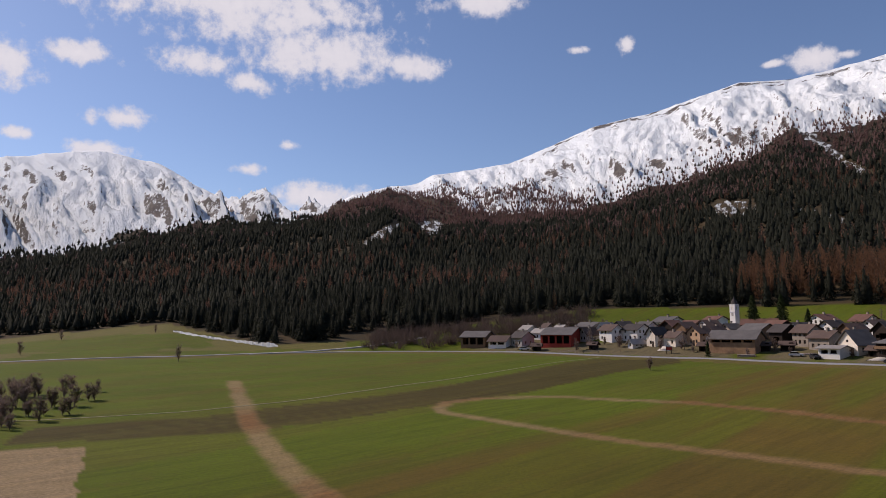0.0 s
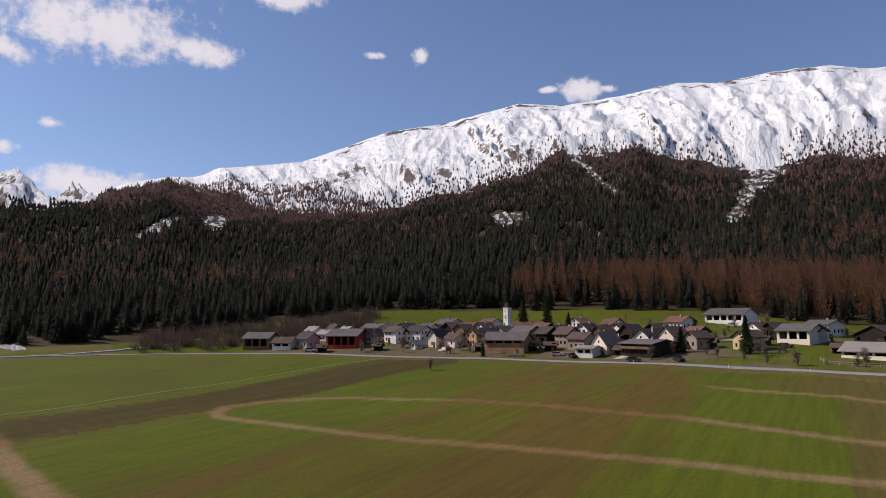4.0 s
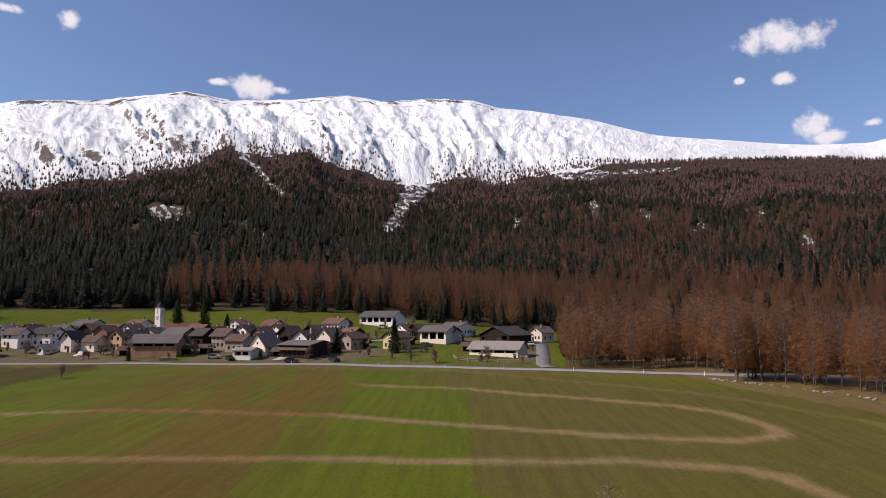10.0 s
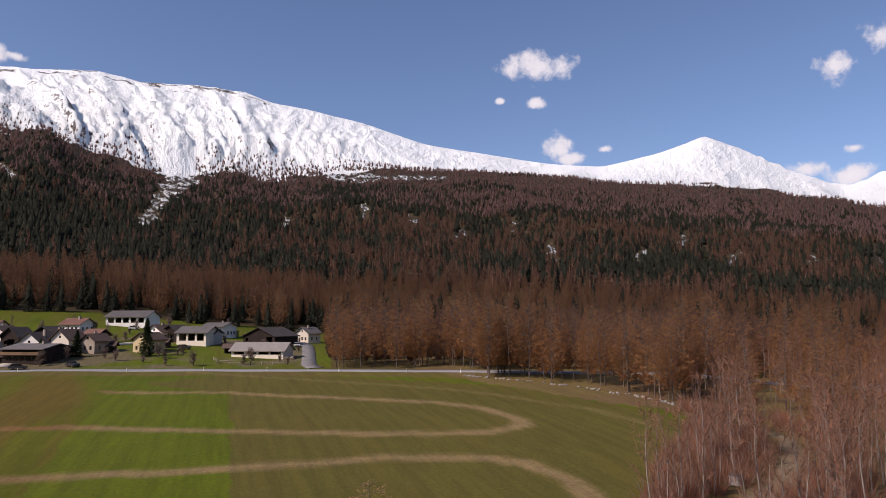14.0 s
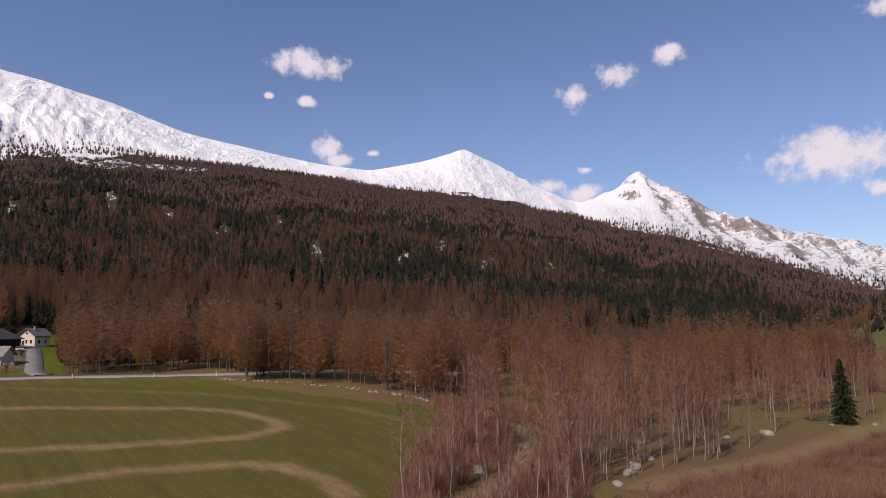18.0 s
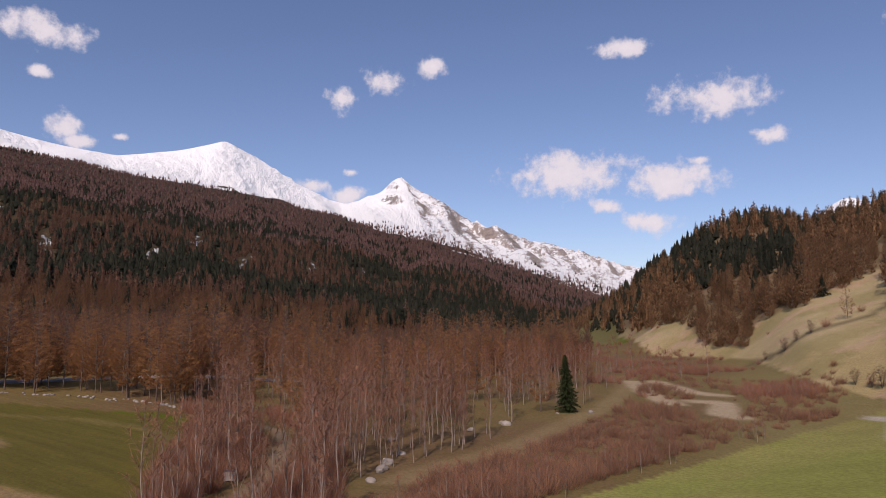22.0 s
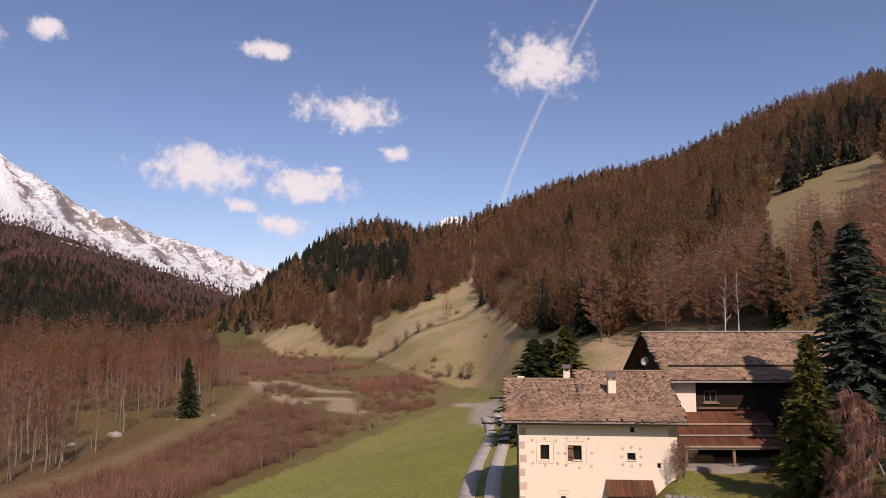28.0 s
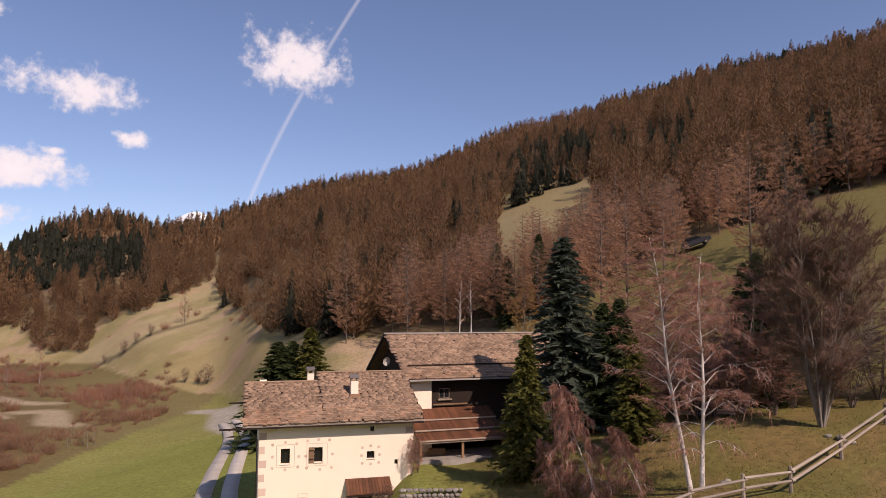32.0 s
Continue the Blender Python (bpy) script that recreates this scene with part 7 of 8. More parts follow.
log_pile()
tree_things("corner_shrub", "bare red-brown shrub at the corner of the farmhouse", "shrubs by the house", at((152.4, 46.3), (152.9, 46.8)), bushy, M["bark"], M["birch_twigs"], (2.6, 3.0), 0.6)
tree_things("corner_shrub", "low bare shrub below the farmhouse wall", "shrubs by the house", at((150.4, 44.0), (149.6, 43.6)), bushy, M["bark"], M["grey_twigs"], (1.5, 1.9), 1.0)
tree_things("larch", "lone bare larch on the dry bank", "", at((134.4, 255)), larch_near[2:3], M["bark"], M["larch_tree"], (11.5, 11.8), 0.85)
tree_things("bank_bush", "small bare bush at the foot of the dry bank", "bushes on the bank", at((134.6, 186), (135.6, 181), (136.2, 178), (130.2, 250), (131.0, 251), (132.0, 250), (128.9, 258)), bushy, M["bark"], M["grey_twigs"], (3.0, 5.0), 1.0)


def field_hut():
    """Small weathered box hut beside the dirt track."""
    root = tagged(new("field_hut"), "small pale grey box hut beside the dirt track", "hut")
    x, y, z = spot(87.1, 79.5)
    root.matrix_world = pose(x, y, z, 0, 0, -105) @ Matrix.Scale(0.62, 4)
    part("body", boxed(-0.9, 0.9, -0.7, 0.7, 0.25, 1.9, bevel=0.02), M["pale"], root)
    part("roof", boxed(-1.05, 1.05, -0.85, 0.85, 1.9, 2.0), M["grey"], root)
    for dx in (-0.8, 0.8):
        for dy in (-0.6, 0.6):
            part("leg", boxed(dx - 0.07, dx + 0.07, dy - 0.07, dy + 0.07, -0.3, 0.26), M["rail"], root)


field_hut()


def boulders(places, label, group, small, large, seed):
    """Single weathered stones lying on the ground."""
    rnd = random.Random(seed)
    shapes = []
    for k in range(4):
        bm = bmesh.new()
        bmesh.ops.create_icosphere(bm, subdivisions=2, radius=0.5)
        for v in bm.verts:
            n = fbm(np.array([v.co.x * 1.7 + k * 9]), np.array([v.co.y * 1.7 + v.co.z * 2.3]), 3, 300 + k)[0]
            v.co *= 0.7 + 0.6 * n
        me = bpy.data.meshes.new("boulder")
        bm.to_mesh(me)
        bm.free()
        me.materials.append(M["fieldstone"])
        shapes.append(me)
    for x, y in places:
        q = rnd.uniform(small, large)
        ob = tagged(new("boulder", rnd.choice(shapes)), label, "stone", group)
        ob.matrix_world = Matrix.LocRotScale((x, y, float(ground_z(x, y)) + q * 0.12), Euler((rnd.uniform(-0.3, 0.3), rnd.uniform(-0.3, 0.3), rnd.uniform(0, 6))), (q * 1.2, q, q * 0.75))


rnd = random.Random(61)
boulders([(x + rnd.uniform(-2.5, 2.5), y + rnd.uniform(-2.5, 2.5)) for x, y in [(76, -11), (80, -12), (88, -15), (90, -16), (85, -13), (82, -13), (98, -18), (106, -30), (110, -36), (118, -50), (120, -60), (112, -40)]], "pale grey boulder on the gravel by the stream", "stones by the stream", 0.5, 1.4, 5)
row = [(150, 66), (148, 61), (146, 49), (141, 34), (133, 22), (126, 12), (118, 9)]
heap = []
for (ax, ay), (bx, by) in zip(row[:-1], row[1:]):
    for k in range(20):
        u = rnd.random()
        heap.append((ax + (bx - ax) * u + rnd.uniform(-0.9, 0.9), ay + (by - ay) * u + rnd.uniform(-0.9, 0.9)))
boulders(heap, "grey fieldstone heaped along the field's edge", "stones along the field", 0.28, 0.7, 6)
boulders([spot(b, r)[:2] for b, r in ((176.6, 36.2), (177.0, 36.6), (173.5, 34.5), (183.8, 41.6), (184.6, 41.3), (185.2, 41.0))], "small grey stone in the rough lawn", "stones in the lawn", 0.3, 0.6, 7)


def lawn_cover():
    """Short grass, dry blades and fallen leaves on the rough lawn."""
    q = np.random.default_rng(77)
    n = 42000
    b, r = 150 + 44 * q.random(n), 24 + 46 * q.random(n) ** 1.1
    x, y = place(b, r)
    w = fbm(x * 0.3, y * 0.3, 3, 201) + 0.25 * q.random(n) > 0.48
    x, y, n = x[w], y[w], int(w.sum())
    z = ground_z(x, y)
    flat = q.random(n) < 0.4
    a, size = q.random(n) * 6.28, 0.04 + 0.07 * q.random(n)
    dx, dy = np.cos(a) * size, np.sin(a) * size
    tip = np.where(flat, 0.02, 0.03 + 0.06 * q.random(n))
    v = np.stack([np.stack([x - dx * 0.5, y - dy * 0.5, z - 0.01], -1), np.stack([x + dx * 0.5, y + dy * 0.5, z + np.where(flat, 0.03, -0.01)], -1),
                  np.stack([x - dy * np.where(flat, 0.8, 0.4), y + dx * np.where(flat, 0.8, 0.4), z + tip], -1)], 1)
    ob = new("lawn_grass", mesh_of("lawn_grass", v.reshape(-1, 3), np.arange(3 * n).reshape(-1, 3), [M["lawn_blades"], M["dry_leaves"]], False, flat.astype(int)))
    tagged(ob, "short olive grass with dry blades and fallen leaves on the lawn", "grass", kind="stuff")


lawn_cover()

# ---- the village ----
WORDS = {"white": "white-plastered", "cream": "cream-plastered", "ochre": "ochre-plastered", "yellow": "yellow-plastered", "stone": "rough stone-walled", "grey_wall": "grey-plastered",
         "timber": "weathered timber", "sunlit_timber": "sunlit-toned weathered timber", "dark_timber": "dark timber", "red": "red-boarded"}
ROOFS = {"grey": "grey slate", "brown": "brown tile", "dark": "dark shingle", "pale": "pale sheet-metal", "red_roof": "red-brown tile"}
# bearing, distance, width, eaves, ridge, face, wall, roof, style, turn
HOUSES = [
    (2.4, 298, 12.4, 4.9, 7.2, "e", "timber", "grey", "bays", 6), (4.4, 291, 8.7, 3.1, 5.2, "e", "white", "brown", "bays", 8), (6.0, 290, 9.5, 4.4, 6.8, "e", "grey_wall", "dark", "house", 22),
    (6.6, 309, 6.4, 3.2, 5.2, "e", "white", "pale", "house", -10), (9.2, 279, 14.5, 5.2, 7.8, "e", "red", "grey", "bays", 4), (8.2, 307, 4.4, 3.4, 5.5, "e", "stone", "brown", "house", 12),
    (9.3, 301, 5.4, 3.5, 5.2, "e", "stone", "pale", "house", -6), (11.5, 294, 11.6, 4.6, 6.4, "e", "stone", "grey", "house", 5), (11.4, 284, 6.2, 3.6, 6.2, "g", "grey_wall", "brown", "house", 14),
    (12.8, 288, 6.6, 4.5, 7.0, "g", "white", "pale", "house", -12), (13.2, 281, 9.3, 5.3, 7.5, "e", "white", "brown", "house", 18), (15.1, 279, 10.1, 5.2, 7.4, "e", "white", "dark", "house", 8),
    (15.1, 266, 3.4, 2.4, 3.8, "g", "white", "pale", "house", -14), (16.7, 267, 5.6, 5.4, 7.9, "g", "cream", "dark", "house", -10), (18.1, 265, 8.0, 3.8, 6.0, "e", "cream", "brown", "house", -16),
    (19.9, 263, 7.9, 5.2, 7.7, "g", "ochre", "brown", "house", -12), (18.9, 276, 6.2, 4.6, 6.6, "g", "timber", "brown", "barn", 10), (22.6, 245, 16.4, 4.9, 7.4, "e", "sunlit_timber", "grey", "slot", -7),
    (17.5, 301, 12.0, 3.2, 5.5, "e", "white", "grey", "house", 10), (21.2, 303, 8.5, 2.9, 4.3, "e", "white", "red_roof", "house", -4), (22.2, 277, 6.7, 3.2, 5.2, "g", "stone", "grey", "house", 6),
    (23.9, 268, 10.0, 3.6, 5.7, "e", "timber", "grey", "barn", -8), (25.7, 257, 6.0, 4.6, 6.8, "e", "dark_timber", "dark", "barn", 14), (27.3, 252, 8.4, 5.4, 7.9, "e", "stone", "brown", "house", -12),
    (28.5, 244, 9.8, 4.6, 6.8, "e", "stone", "brown", "house", -6), (29.1, 229, 6.6, 3.1, 3.8, "e", "white", "pale", "bays", -8), (30.3, 235, 9.7, 3.8, 8.0, "g", "cream", "grey", "house", -16),
    (28.4, 293, 9.8, 2.6, 4.8, "g", "white", "red_roof", "house", 8), (29.0, 274, 7.3, 3.0, 5.2, "g", "white", "dark", "house", -8), (31.0, 284, 8.4, 3.0, 5.2, "e", "white", "red_roof", "house", 14),
    (32.4, 255, 6.8, 3.8, 6.4, "g", "dark_timber", "dark", "barn", 8), (33.2, 225, 13.5, 4.2, 5.4, "e", "dark_timber", "grey", "balcony", -4), (33.6, 244, 11.8, 3.0, 6.8, "g", "white", "dark", "house", 4),
    (35.5, 239, 8.7, 4.9, 8.0, "g", "cream", "brown", "house", -12), (37.3, 238, 7.4, 4.3, 6.4, "g", "stone", "brown", "house", 16), (36.1, 280, 10.7, 3.7, 5.9, "e", "white", "red_roof", "house", 6),
    (39.8, 302, 17.6, 4.0, 6.4, "e", "white", "grey", "bays", -3), (40.9, 235, 8.6, 4.8, 6.9, "g", "yellow", "brown", "house", -18), (41.8, 263, 9.3, 3.6, 6.2, "g", "white", "brown", "house", 12),
    (44.5, 251, 11.5, 4.4, 6.4, "e", "cream", "grey", "bays", -5), (46.0, 277, 13.0, 4.4, 6.0, "e", "white", "grey", "house", 3), (49.6, 260, 16.2, 3.0, 6.0, "g", "dark_timber", "dark", "barn", -8),
    (49.5, 220, 18.1, 2.4, 4.6, "e", "cream", "pale", "slot", -4), (53.0, 276, 9.4, 4.2, 6.6, "g", "cream", "grey", "house", 18)]
HOUSES += [
    (10.3, 291, 6.0, 4.0, 6.0, "g", "white", "brown", "house", 8), (7.6, 299, 6.5, 3.4, 5.2, "e", "white", "pale", "house", 6), (14.2, 292, 7.0, 4.2, 6.2, "g", "grey_wall", "dark", "house", 12),
    (16.0, 288, 7.6, 4.2, 6.2, "e", "white", "grey", "house", 4), (17.9, 284, 6.8, 4.0, 6.2, "g", "dark_timber", "red_roof", "barn", 9), (20.6, 281, 7.2, 4.4, 6.5, "g", "white", "brown", "house", 14),
    (19.4, 289, 7.0, 3.0, 4.8, "e", "timber", "red_roof", "barn", 5), (21.1, 268, 6.4, 4.0, 6.2, "g", "ochre", "brown", "house", 2), (26.9, 269, 7.0, 3.8, 5.8, "g", "white", "dark", "house", 9),
    (25.4, 274, 7.4, 3.8, 5.6, "e", "dark_timber", "red_roof", "barn", 4), (30.2, 258, 6.4, 3.6, 5.8, "g", "timber", "brown", "barn", 12), (31.6, 269, 7.2, 3.4, 5.4, "g", "white", "brown", "house", 7),
    (34.4, 263, 7.0, 3.2, 5.2, "g", "dark_timber", "dark", "barn", 6), (35.0, 254, 6.6, 3.6, 5.8, "g", "stone", "brown", "house", 14), (37.4, 256, 6.0, 3.2, 5.0, "e", "dark_timber", "red_roof", "barn", 3),
    (42.9, 262, 7.0, 3.6, 5.6, "g", "dark_timber", "dark", "barn", 10), (45.6, 256, 6.2, 3.8, 5.2, "e", "grey_wall", "grey", "bays", 4)]
for b, r, w, e, rg, face, wall, roof, style, turn in HOUSES:
    if style == "house":
        w, e, rg = w * 0.82, e * 0.9, rg * 0.9
    kind = {"barn": "barn", "slot": "shed", "bays": "farm_building"}.get(style, "house")
    deep = 9.0 if style == "slot" else None
    building(kind, f"{WORDS[wall]} village {kind.replace('_', ' ')} with a {ROOFS[roof]} roof", b, r, w, e, rg, face, wall, roof, style, 22 if style == "slot" else 26 if style == "bays" else 38 + abs(turn) * 0.5, deep)


def church():
    """Small village church: nave with a steep roof and a white tower with a dark cap."""
    root = stand("church", 24.6, 279, 4, None, "white village church with red-brown roof and slender tower", "church", "")
    bm = bmesh.new()
    pierced(bm, -6, 6, -2.5, 3.6, 0, 0.5, [(x - 0.35, x + 0.35, 1.2, 3.0) for x in (-4, -1.3, 1.3, 4)])
    part("wall", bm, M["white"], root)
    for x0 in (-6, 5.5):
        bm = boxed(x0, x0 + 0.5, 0.5, 7.5, -2.5, 3.6)
        prism(bm, [(0, 3.6), (8, 3.6), (4, 5.6)], x0, x0 + 0.5, "x")
        part("wall", bm, M["white"], root)
    part("wall", boxed(-6, 6, 7.5, 8, -2.5, 3.6), M["white"], root)
    for x in (-4, -1.3, 1.3, 4):
        window_at(root, (x - 0.35, x + 0.35, 1.2, 3.0), 0.2)
    for a in (-0.5, 8.5):
        bm = bmesh.new()
        prism(bm, [(a, 3.3), (4, 5.6), (4, 5.85), (a, 3.55)], -6.5, 6.5, "x")
        part("roof_slope", bm, M["red_roof"], root)
    x, y, z = spot(22.95, 286)
    tower = tagged(new("church_tower"), "slender white church tower with a dark shingled cap", "tower")
    tower.matrix_world = pose(x, y, z, 0, 0, -62) @ Matrix.Diagonal((0.78, 0.78, 1.0, 1.0))
    bm = bmesh.new()
    holes = [(-0.35, 0.35, 8.4, 9.8)]
    pierced(bm, -1.55, 1.55, -2, 10.6, -1.55, -1.25, holes)
    pierced(bm, -1.55, 1.55, -2, 10.6, 1.25, 1.55, holes)
    pierced(bm, -1.25, 1.25, -2, 10.6, -1.55, -1.25, holes, "x")
    pierced(bm, -1.25, 1.25, -2, 10.6, 1.25, 1.55, holes, "x")
    part("shaft", bm, M["white"], tower)
    # near-black slab, darkens the bell openings by colour
    part("belfry", boxed(-1.2, 1.2, -1.2, 1.2, 8.0, 8.2), M["void"], tower)
    for z0 in (7.6, 10.55):
        part("cornice", boxed(-1.7, 1.7, -1.7, 1.7, z0, z0 + 0.2), M["white"], tower)
    bm = bmesh.new()
    v, f = tube([(0, 0, 10.75), (0, 0, 11.3), (0, 0, 12.0), (0, 0, 12.6), (0, 0, 13.6)], [1.75, 1.5, 1.1, 0.5, 0.05], 8)
    vs = [bm.verts.new(p) for p in v]
    for t in f:
        bm.faces.new([vs[i] for i in t])
    part("cap", bm, M["dark"], tower)
    part("clock_face", boxed(-0.55, 0.55, -1.6, -1.56, 6.2, 7.3), M["grey_wall"], tower)


church()
main_road = [(math.sin(radians(b)) * float(road_r(b)), math.cos(radians(b)) * float(road_r(b))) for b in (-60, -45, -30, -20, -13, -6, 0, 6, 12, 17, 23, 30, 36, 44, 53, 60, 67, 73, 78, 85, 92, 98)]
ribbon("road", "grey asphalt valley road along the fields", main_road, 5.6, M["road"], 0.10)
ribbon("side_road", "asphalt side road into the village", [(154.6, 111.5), (160, 118), (170, 125.5), (193, 142.5), (213, 158), (224, 172)], 4.2, M["lane_asphalt"], 0.16)
ribbon("village_lane", "pale gravel lane between the houses", [(78, 246), (84, 256), (92, 262), (110, 262), (140, 262)], 4.0, M["gravel"], 0.12)
ribbon("village_lane", "pale gravel lane up to the farm", [(118, 190), (128, 196), (150, 200), (176, 196), (190, 190)], 4.0, M["gravel"], 0.12)
ribbon("field_track", "gravel track on the far meadow", [(-80, 282), (-60, 300), (-30, 318), (-8, 332)], 3.0, M["gravel"], 0.15)
for off in (-0.95, 0.95):
    rut = []
    for (ax, ay), (bx, by) in zip(FARM_TRACK[:-3], FARM_TRACK[1:-2]):
        d = Vector((bx - ax, by - ay)).normalized()
        rut += [(ax + d.y * off, ay - d.x * off), (bx + d.y * off - d.x * 2, by - d.x * off - d.y * 2)]
    ribbon("farm_track", "pale gravel wheel track past the farmhouse", rut, 1.2, M["gravel"], 0.04, step=1.0, category="track")

ribbon("footpath", "narrow worn footpath across the fields", FOOTPATH, 0.5, M["worn_path"], 0.05, step=1.5, category="path")


def vehicle(name, label, bearing, r, turn, paint, group="parked cars", x=None):
    """A parked car: body with cabin, panes and four wheels."""
    root = stand(name, bearing, r, turn, None, label, "car", group)
    bm = bmesh.new()
    prism(bm, [(-2.1, 0.35), (2.1, 0.35), (2.15, 0.75), (1.9, 0.95), (1.0, 1.0), (-1.95, 1.02), (-2.15, 0.7)], -0.85, 0.85, "y")
    body = part("body", bm, paint, root)
    bm = bmesh.new()
    prism(bm, [(-1.8, 1.0), (1.0, 1.0), (0.35, 1.48), (-1.45, 1.5)], -0.75, 0.75, "y")
    part("cabin", bm, M["glass"], body)
    part("roof_panel", boxed(-1.4, 0.3, -0.7, 0.7, 1.5, 1.54), paint, body)
    for wx in (-1.3, 1.3):
        for wy in (-0.8, 0.8):
            bm = bmesh.new()
            bmesh.ops.create_cone(bm, cap_ends=True, segments=14, radius1=0.32, radius2=0.32, depth=0.2, matrix=pose(wx, wy, 0.32, 90))
            w = part("wheel", bm, M["rubber"], root)
            part("rim", boxed(wx - 0.15, wx + 0.15, wy - 0.115 if wy < 0 else wy + 0.1, wy - 0.1 if wy < 0 else wy + 0.115, 0.17, 0.47), M["trim"], w)
    return root


for b, r, turn, paint, word in ((6.7, 281, 10, "car_white", "white"), (52.6, 258, 80, "car_white", "white"), (50.9, 226, 30, "car_dark", "dark"), (51.3, 222, 25, "car_white", "white"), (33.0, 217, 15, "car_dark", "dark"),
                                (36.4, 214, 60, "car_dark", "dark"), (27.0, 236, 5, "car_white", "white"), (28.2, 231, 70, "car_dark", "dark"), (44.0, 243, 20, "car_dark", "dark"), (40.4, 294, 5, "car_white", "white")):
    vehicle("car", f"{word} car parked beside the village houses", b, r, turn, M[paint])
slope_car = vehicle("car", "dark car parked on the steep meadow track", 175.5, 105, -6, M["car_dark"], "")
slope_car.matrix_world = slope_car.matrix_world @ pose(0, 0, 0.35, 0, -19, 0)


def board_stack(name, label, bearing, r, turn, n, long, mat, seed):
    """A pile of sawn boards or logs."""
    root = stand(name, bearing, r, turn, None, label, "pile", "")
    g = random.Random(seed)
    for k in range(n):
        row = k // 6
        bm = boxed(-long / 2, long / 2, (k % 6) * 0.4, (k % 6) * 0.4 + 0.36, row * 0.3, row * 0.3 + 0.27, bevel=0.03)
        ob = part("log", bm, M[mat], root)
        ob.matrix_local = pose(g.uniform(-0.3, 0.3), 0, 0, 0, 0, g.uniform(-2, 2))


board_stack("log_pile", "stacked pale logs beside the barn", 23.6, 238, 4, 18, 5, "edge", 1)
board_stack("log_pile", "stacked grey logs beside the shed", 51.8, 218, 12, 18, 4, "rail", 2)
board_stack("log_pile", "stacked logs below the lane", 27.6, 238, 0, 12, 4, "edge", 3)


def kiosk():
    root = stand("roadside_shelter", 18.05, 253, 10, None, "small red roadside shelter with a pale roof", "shelter", "")
    part("post", boxed(-0.9, -0.7, -0.5, -0.3, -0.3, 1.6), M["dark_timber"], root)
    part("post", boxed(0.7, 0.9, -0.5, -0.3, -0.3, 1.6), M["dark_timber"], root)
    part("panel", boxed(-1.0, 1.0, -0.5, 0.5, 1.2, 2.3), M["car_red"], root)
    bm = bmesh.new()
    prism(bm, [(-1.3, 2.3), (1.3, 2.3), (0, 2.9)], -0.8, 0.8)
    part("roof", bm, M["pale"], root)


kiosk()


def fence_line(name, label, stops, gap=2.5, tall=1.1):
    root = tagged(new(name), label, "fence")
    pts = [Vector(spot(*s)) for s in stops]
    for a, b in zip(pts[:-1], pts[1:]):
        n = max(1, int((b - a).length / gap))
        last = None
        for k in range(n + 1):
            p = a + (b - a) * k / n
            p.z = float(ground_z(p.x, p.y))
            part("post", boxed(p.x - 0.07, p.x + 0.07, p.y - 0.07, p.y + 0.07, p.z - 0.3, p.z + tall), M["rail"], root)
            if last is not None:
                d = p - last
                m = Matrix.Translation(last + Vector((0, 0, tall - 0.15))) @ d.to_track_quat("X", "Z").to_matrix().to_4x4()
                for dz in (0, -0.45):
                    bm = bmesh.new()
                    box(bm, 0, d.length, -0.03, 0.03, dz - 0.06, dz + 0.06, m)
                    part("rail", bm, M["rail"], root)
            last = p


fence_line("paddock_fence", "low grey wooden fence round the shed yard", [(46.2, 216), (46.6, 209), (49, 206), (51.6, 205)])
fence_line("garden_fence", "low wooden garden fence near the road", [(9.6, 268), (11.4, 263), (12.6, 262)])

# roadside posts
for b in (33.0, 40.0, 45.5, 50.3, 56.0, 61.5, 66.0, 70.0):
    x, y, z = spot(b, float(road_r(b)) - 3.6)
    mark = tagged(new("marker_post"), "white roadside marker post", "post", "roadside marker posts")
    mark.matrix_world = pose(x, y, z)
    part("shaft", boxed(-0.06, 0.06, -0.06, 0.06, -0.2, 1.0), M["white"], mark)
    part("band", boxed(-0.065, 0.065, -0.065, 0.065, 0.7, 0.85), M["car_dark"], mark)

# trees and shrubs of the village
rng = random.Random(33)
fruit = [leafless(rng, 16, 0.6, 0.25, 34, 0.016, 0.14, 0.0035, 1, 0.7) for _ in range(3)]
bush = [leafless(rng, 6, 0.5, 0.1, 26, 0.010, 0.22, 0.006, 6, 0.8) for _ in range(4)]
tree_things("spruce", "dark tall spruce beside the church", "spruces by the church", at((24.25, 285), (26.25, 285)), spruce_near[:2], M["bark"], M["spruce_tree"], (13.5, 14.5), 1.2)
tree_things("spruce", "dark spruce on the village lawn", "", at((41.3, 228)), spruce_near[2:], M["bark"], M["spruce_tree"], (11.5, 11.8), 1.1)
tree_things("spruce", "dark spruce between the houses", "spruces in the village", at((34.3, 236), (36.6, 232), (20.9, 243), (10.6, 285), (27.9, 282)), spruce_near, M["bark"], M["spruce_tree"], (5, 9), 1.1)
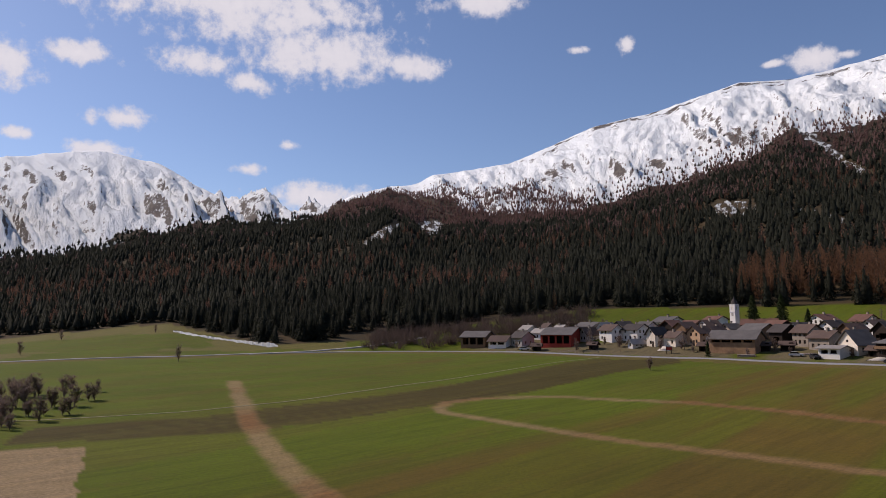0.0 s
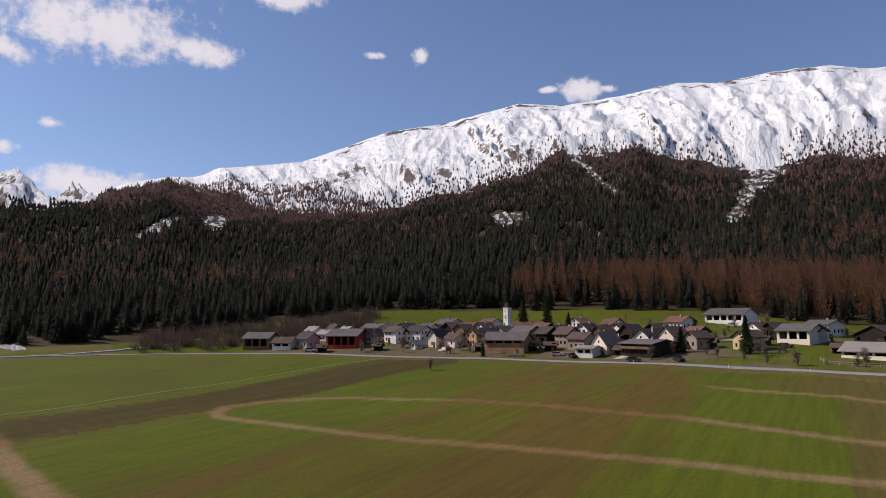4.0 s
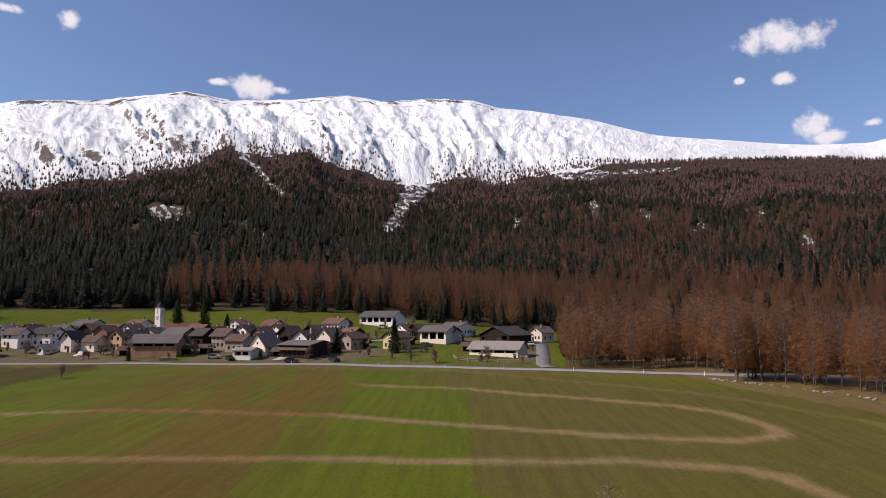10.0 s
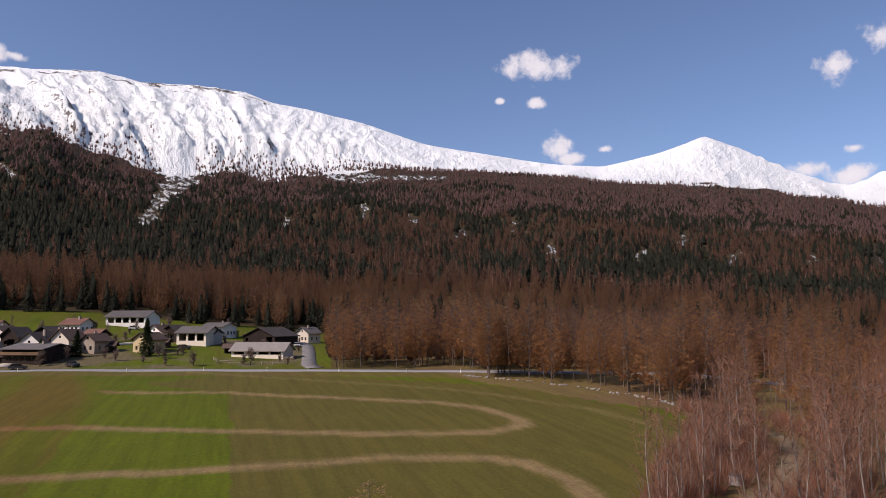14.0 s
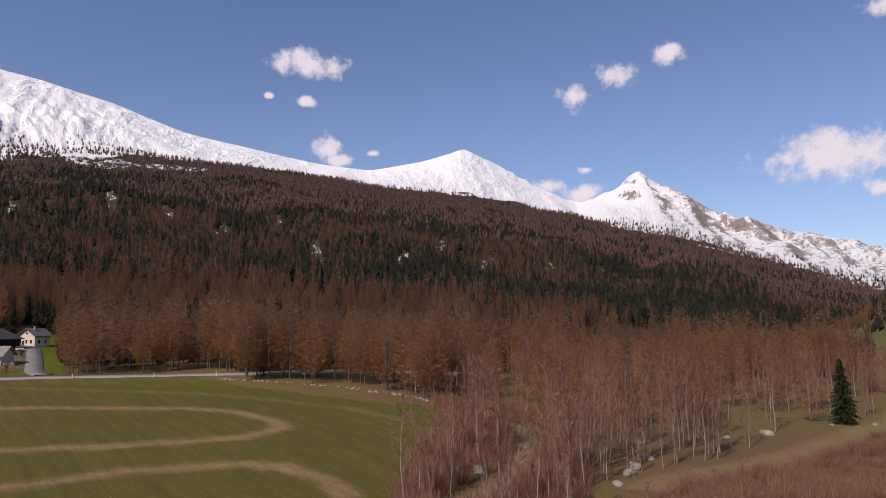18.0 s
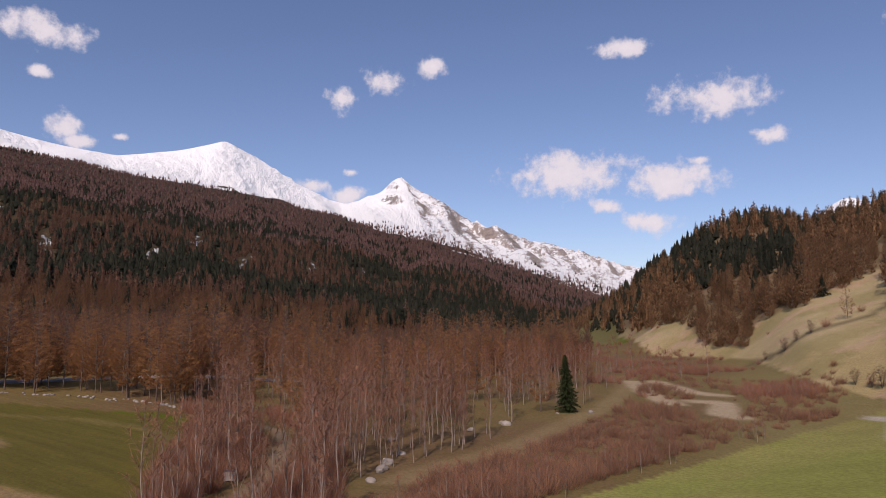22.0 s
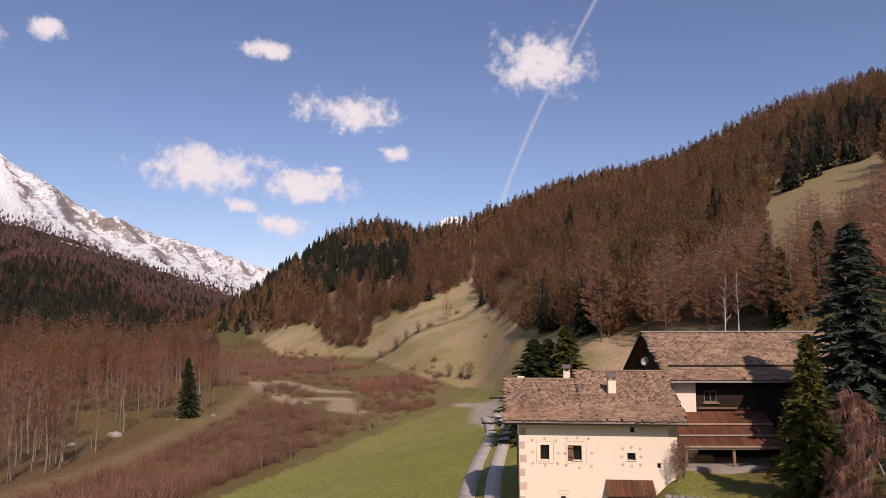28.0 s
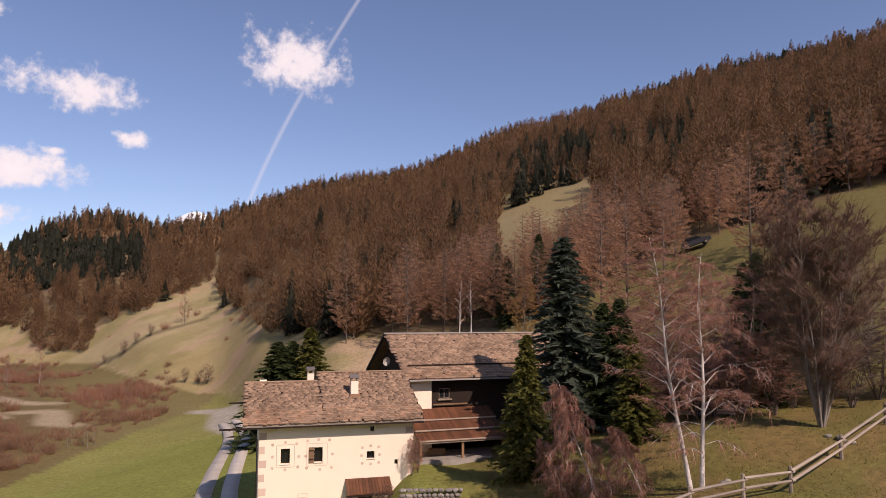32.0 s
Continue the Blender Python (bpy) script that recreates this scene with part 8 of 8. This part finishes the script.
tree_things("fruit_tree", "bare fruit tree in the village", "fruit trees", at((13.0, 296), (10.2, 300), (21.0, 246), (30.9, 262), (32.5, 296), (26.2, 262), (14.3, 262), (18.7, 290), (38.6, 262), (44.2, 290), (42.9, 300), (47.2, 286), (12.0, 270), (10.8, 268), (19.2, 256), (36.3, 292)), fruit, M["bark"], M["dark_twigs"], (4.5, 8))
pick = random.Random(52)
spots = []
while len(spots) < 70:
    b = pick.uniform(2.5, 53)
    r = pick.uniform(float(road_r(b)) + 9, 300)
    if all(abs(math.sin(radians(b - h[0]))) * r > h[2] * 0.55 + 1.2 or abs(r - h[1] - 4) > 8 for h in HOUSES):
        spots.append((b, r))
tree_things("garden_bush", "dark bare bush between the village houses", "garden bushes", at(*spots), bush, M["bark"], M["dark_twigs"], (2.0, 4.5), 1.2)
for b, r, w, turn in ((7.6, 276, 3.4, 10), (12.1, 268, 3.0, 22), (20.6, 252, 3.6, 14), (26.4, 246, 4.2, 8), (31.8, 231, 3.2, 30), (38.6, 240, 4.4, 16), (42.4, 246, 3.4, 24), (47.4, 232, 4.0, 12), (24.9, 247, 3.0, 10), (36.6, 250, 4.6, 20)):
    building("shed", "small dark timber shed between the village houses", b, r, w, 2.1, 3.0, "e", "dark_timber", "brown", "barn", turn, 3.2, "village sheds")
tree_things("field_bush", "bare dark bush in the open field", "", at((16.55, 196)), bush[:1], M["bark"], M["dark_twigs"], (3.6, 3.8), 1.1)
tree_things("field_tree", "small bare tree beside the far road", "trees by the far road", at((-21.0, 262), (-22.7, 420), (-29, 430), (-31.5, 330)), bush, M["bark"], M["dark_twigs"], (4.5, 6), 0.9)
g = np.random.default_rng(77)
B, R = scatter(-6, 12, 312, 345, 0.55, 0.022, 31)
X, Y = place(B, R)
tall = 4 + 4 * g.random(len(B))
grow("hedge_wood", "grey-brown bare hedge and saplings below the wood", "thicket", X, Y, tall, tall * 1.3, shrub, [M["bark"], M["twigs_grey"]])
B, R = scatter(-38, -26.5, 118, 210, 0.8, 0.06, 32, lambda B, R, g: (np.abs(R - np.interp(B, [-38, -31, -26], [150, 158, 165])) < np.interp(B, [-38, -26], [45, 14])) & (g.random(len(B)) < 0.75))
tree_things("stream_willow", "dark bare willow bush on the stream's bank", "willows by the stream", list(zip(*place(B, R))), bush, M["bark"], M["dark_twigs"], (2.4, 5.0), 1.3)
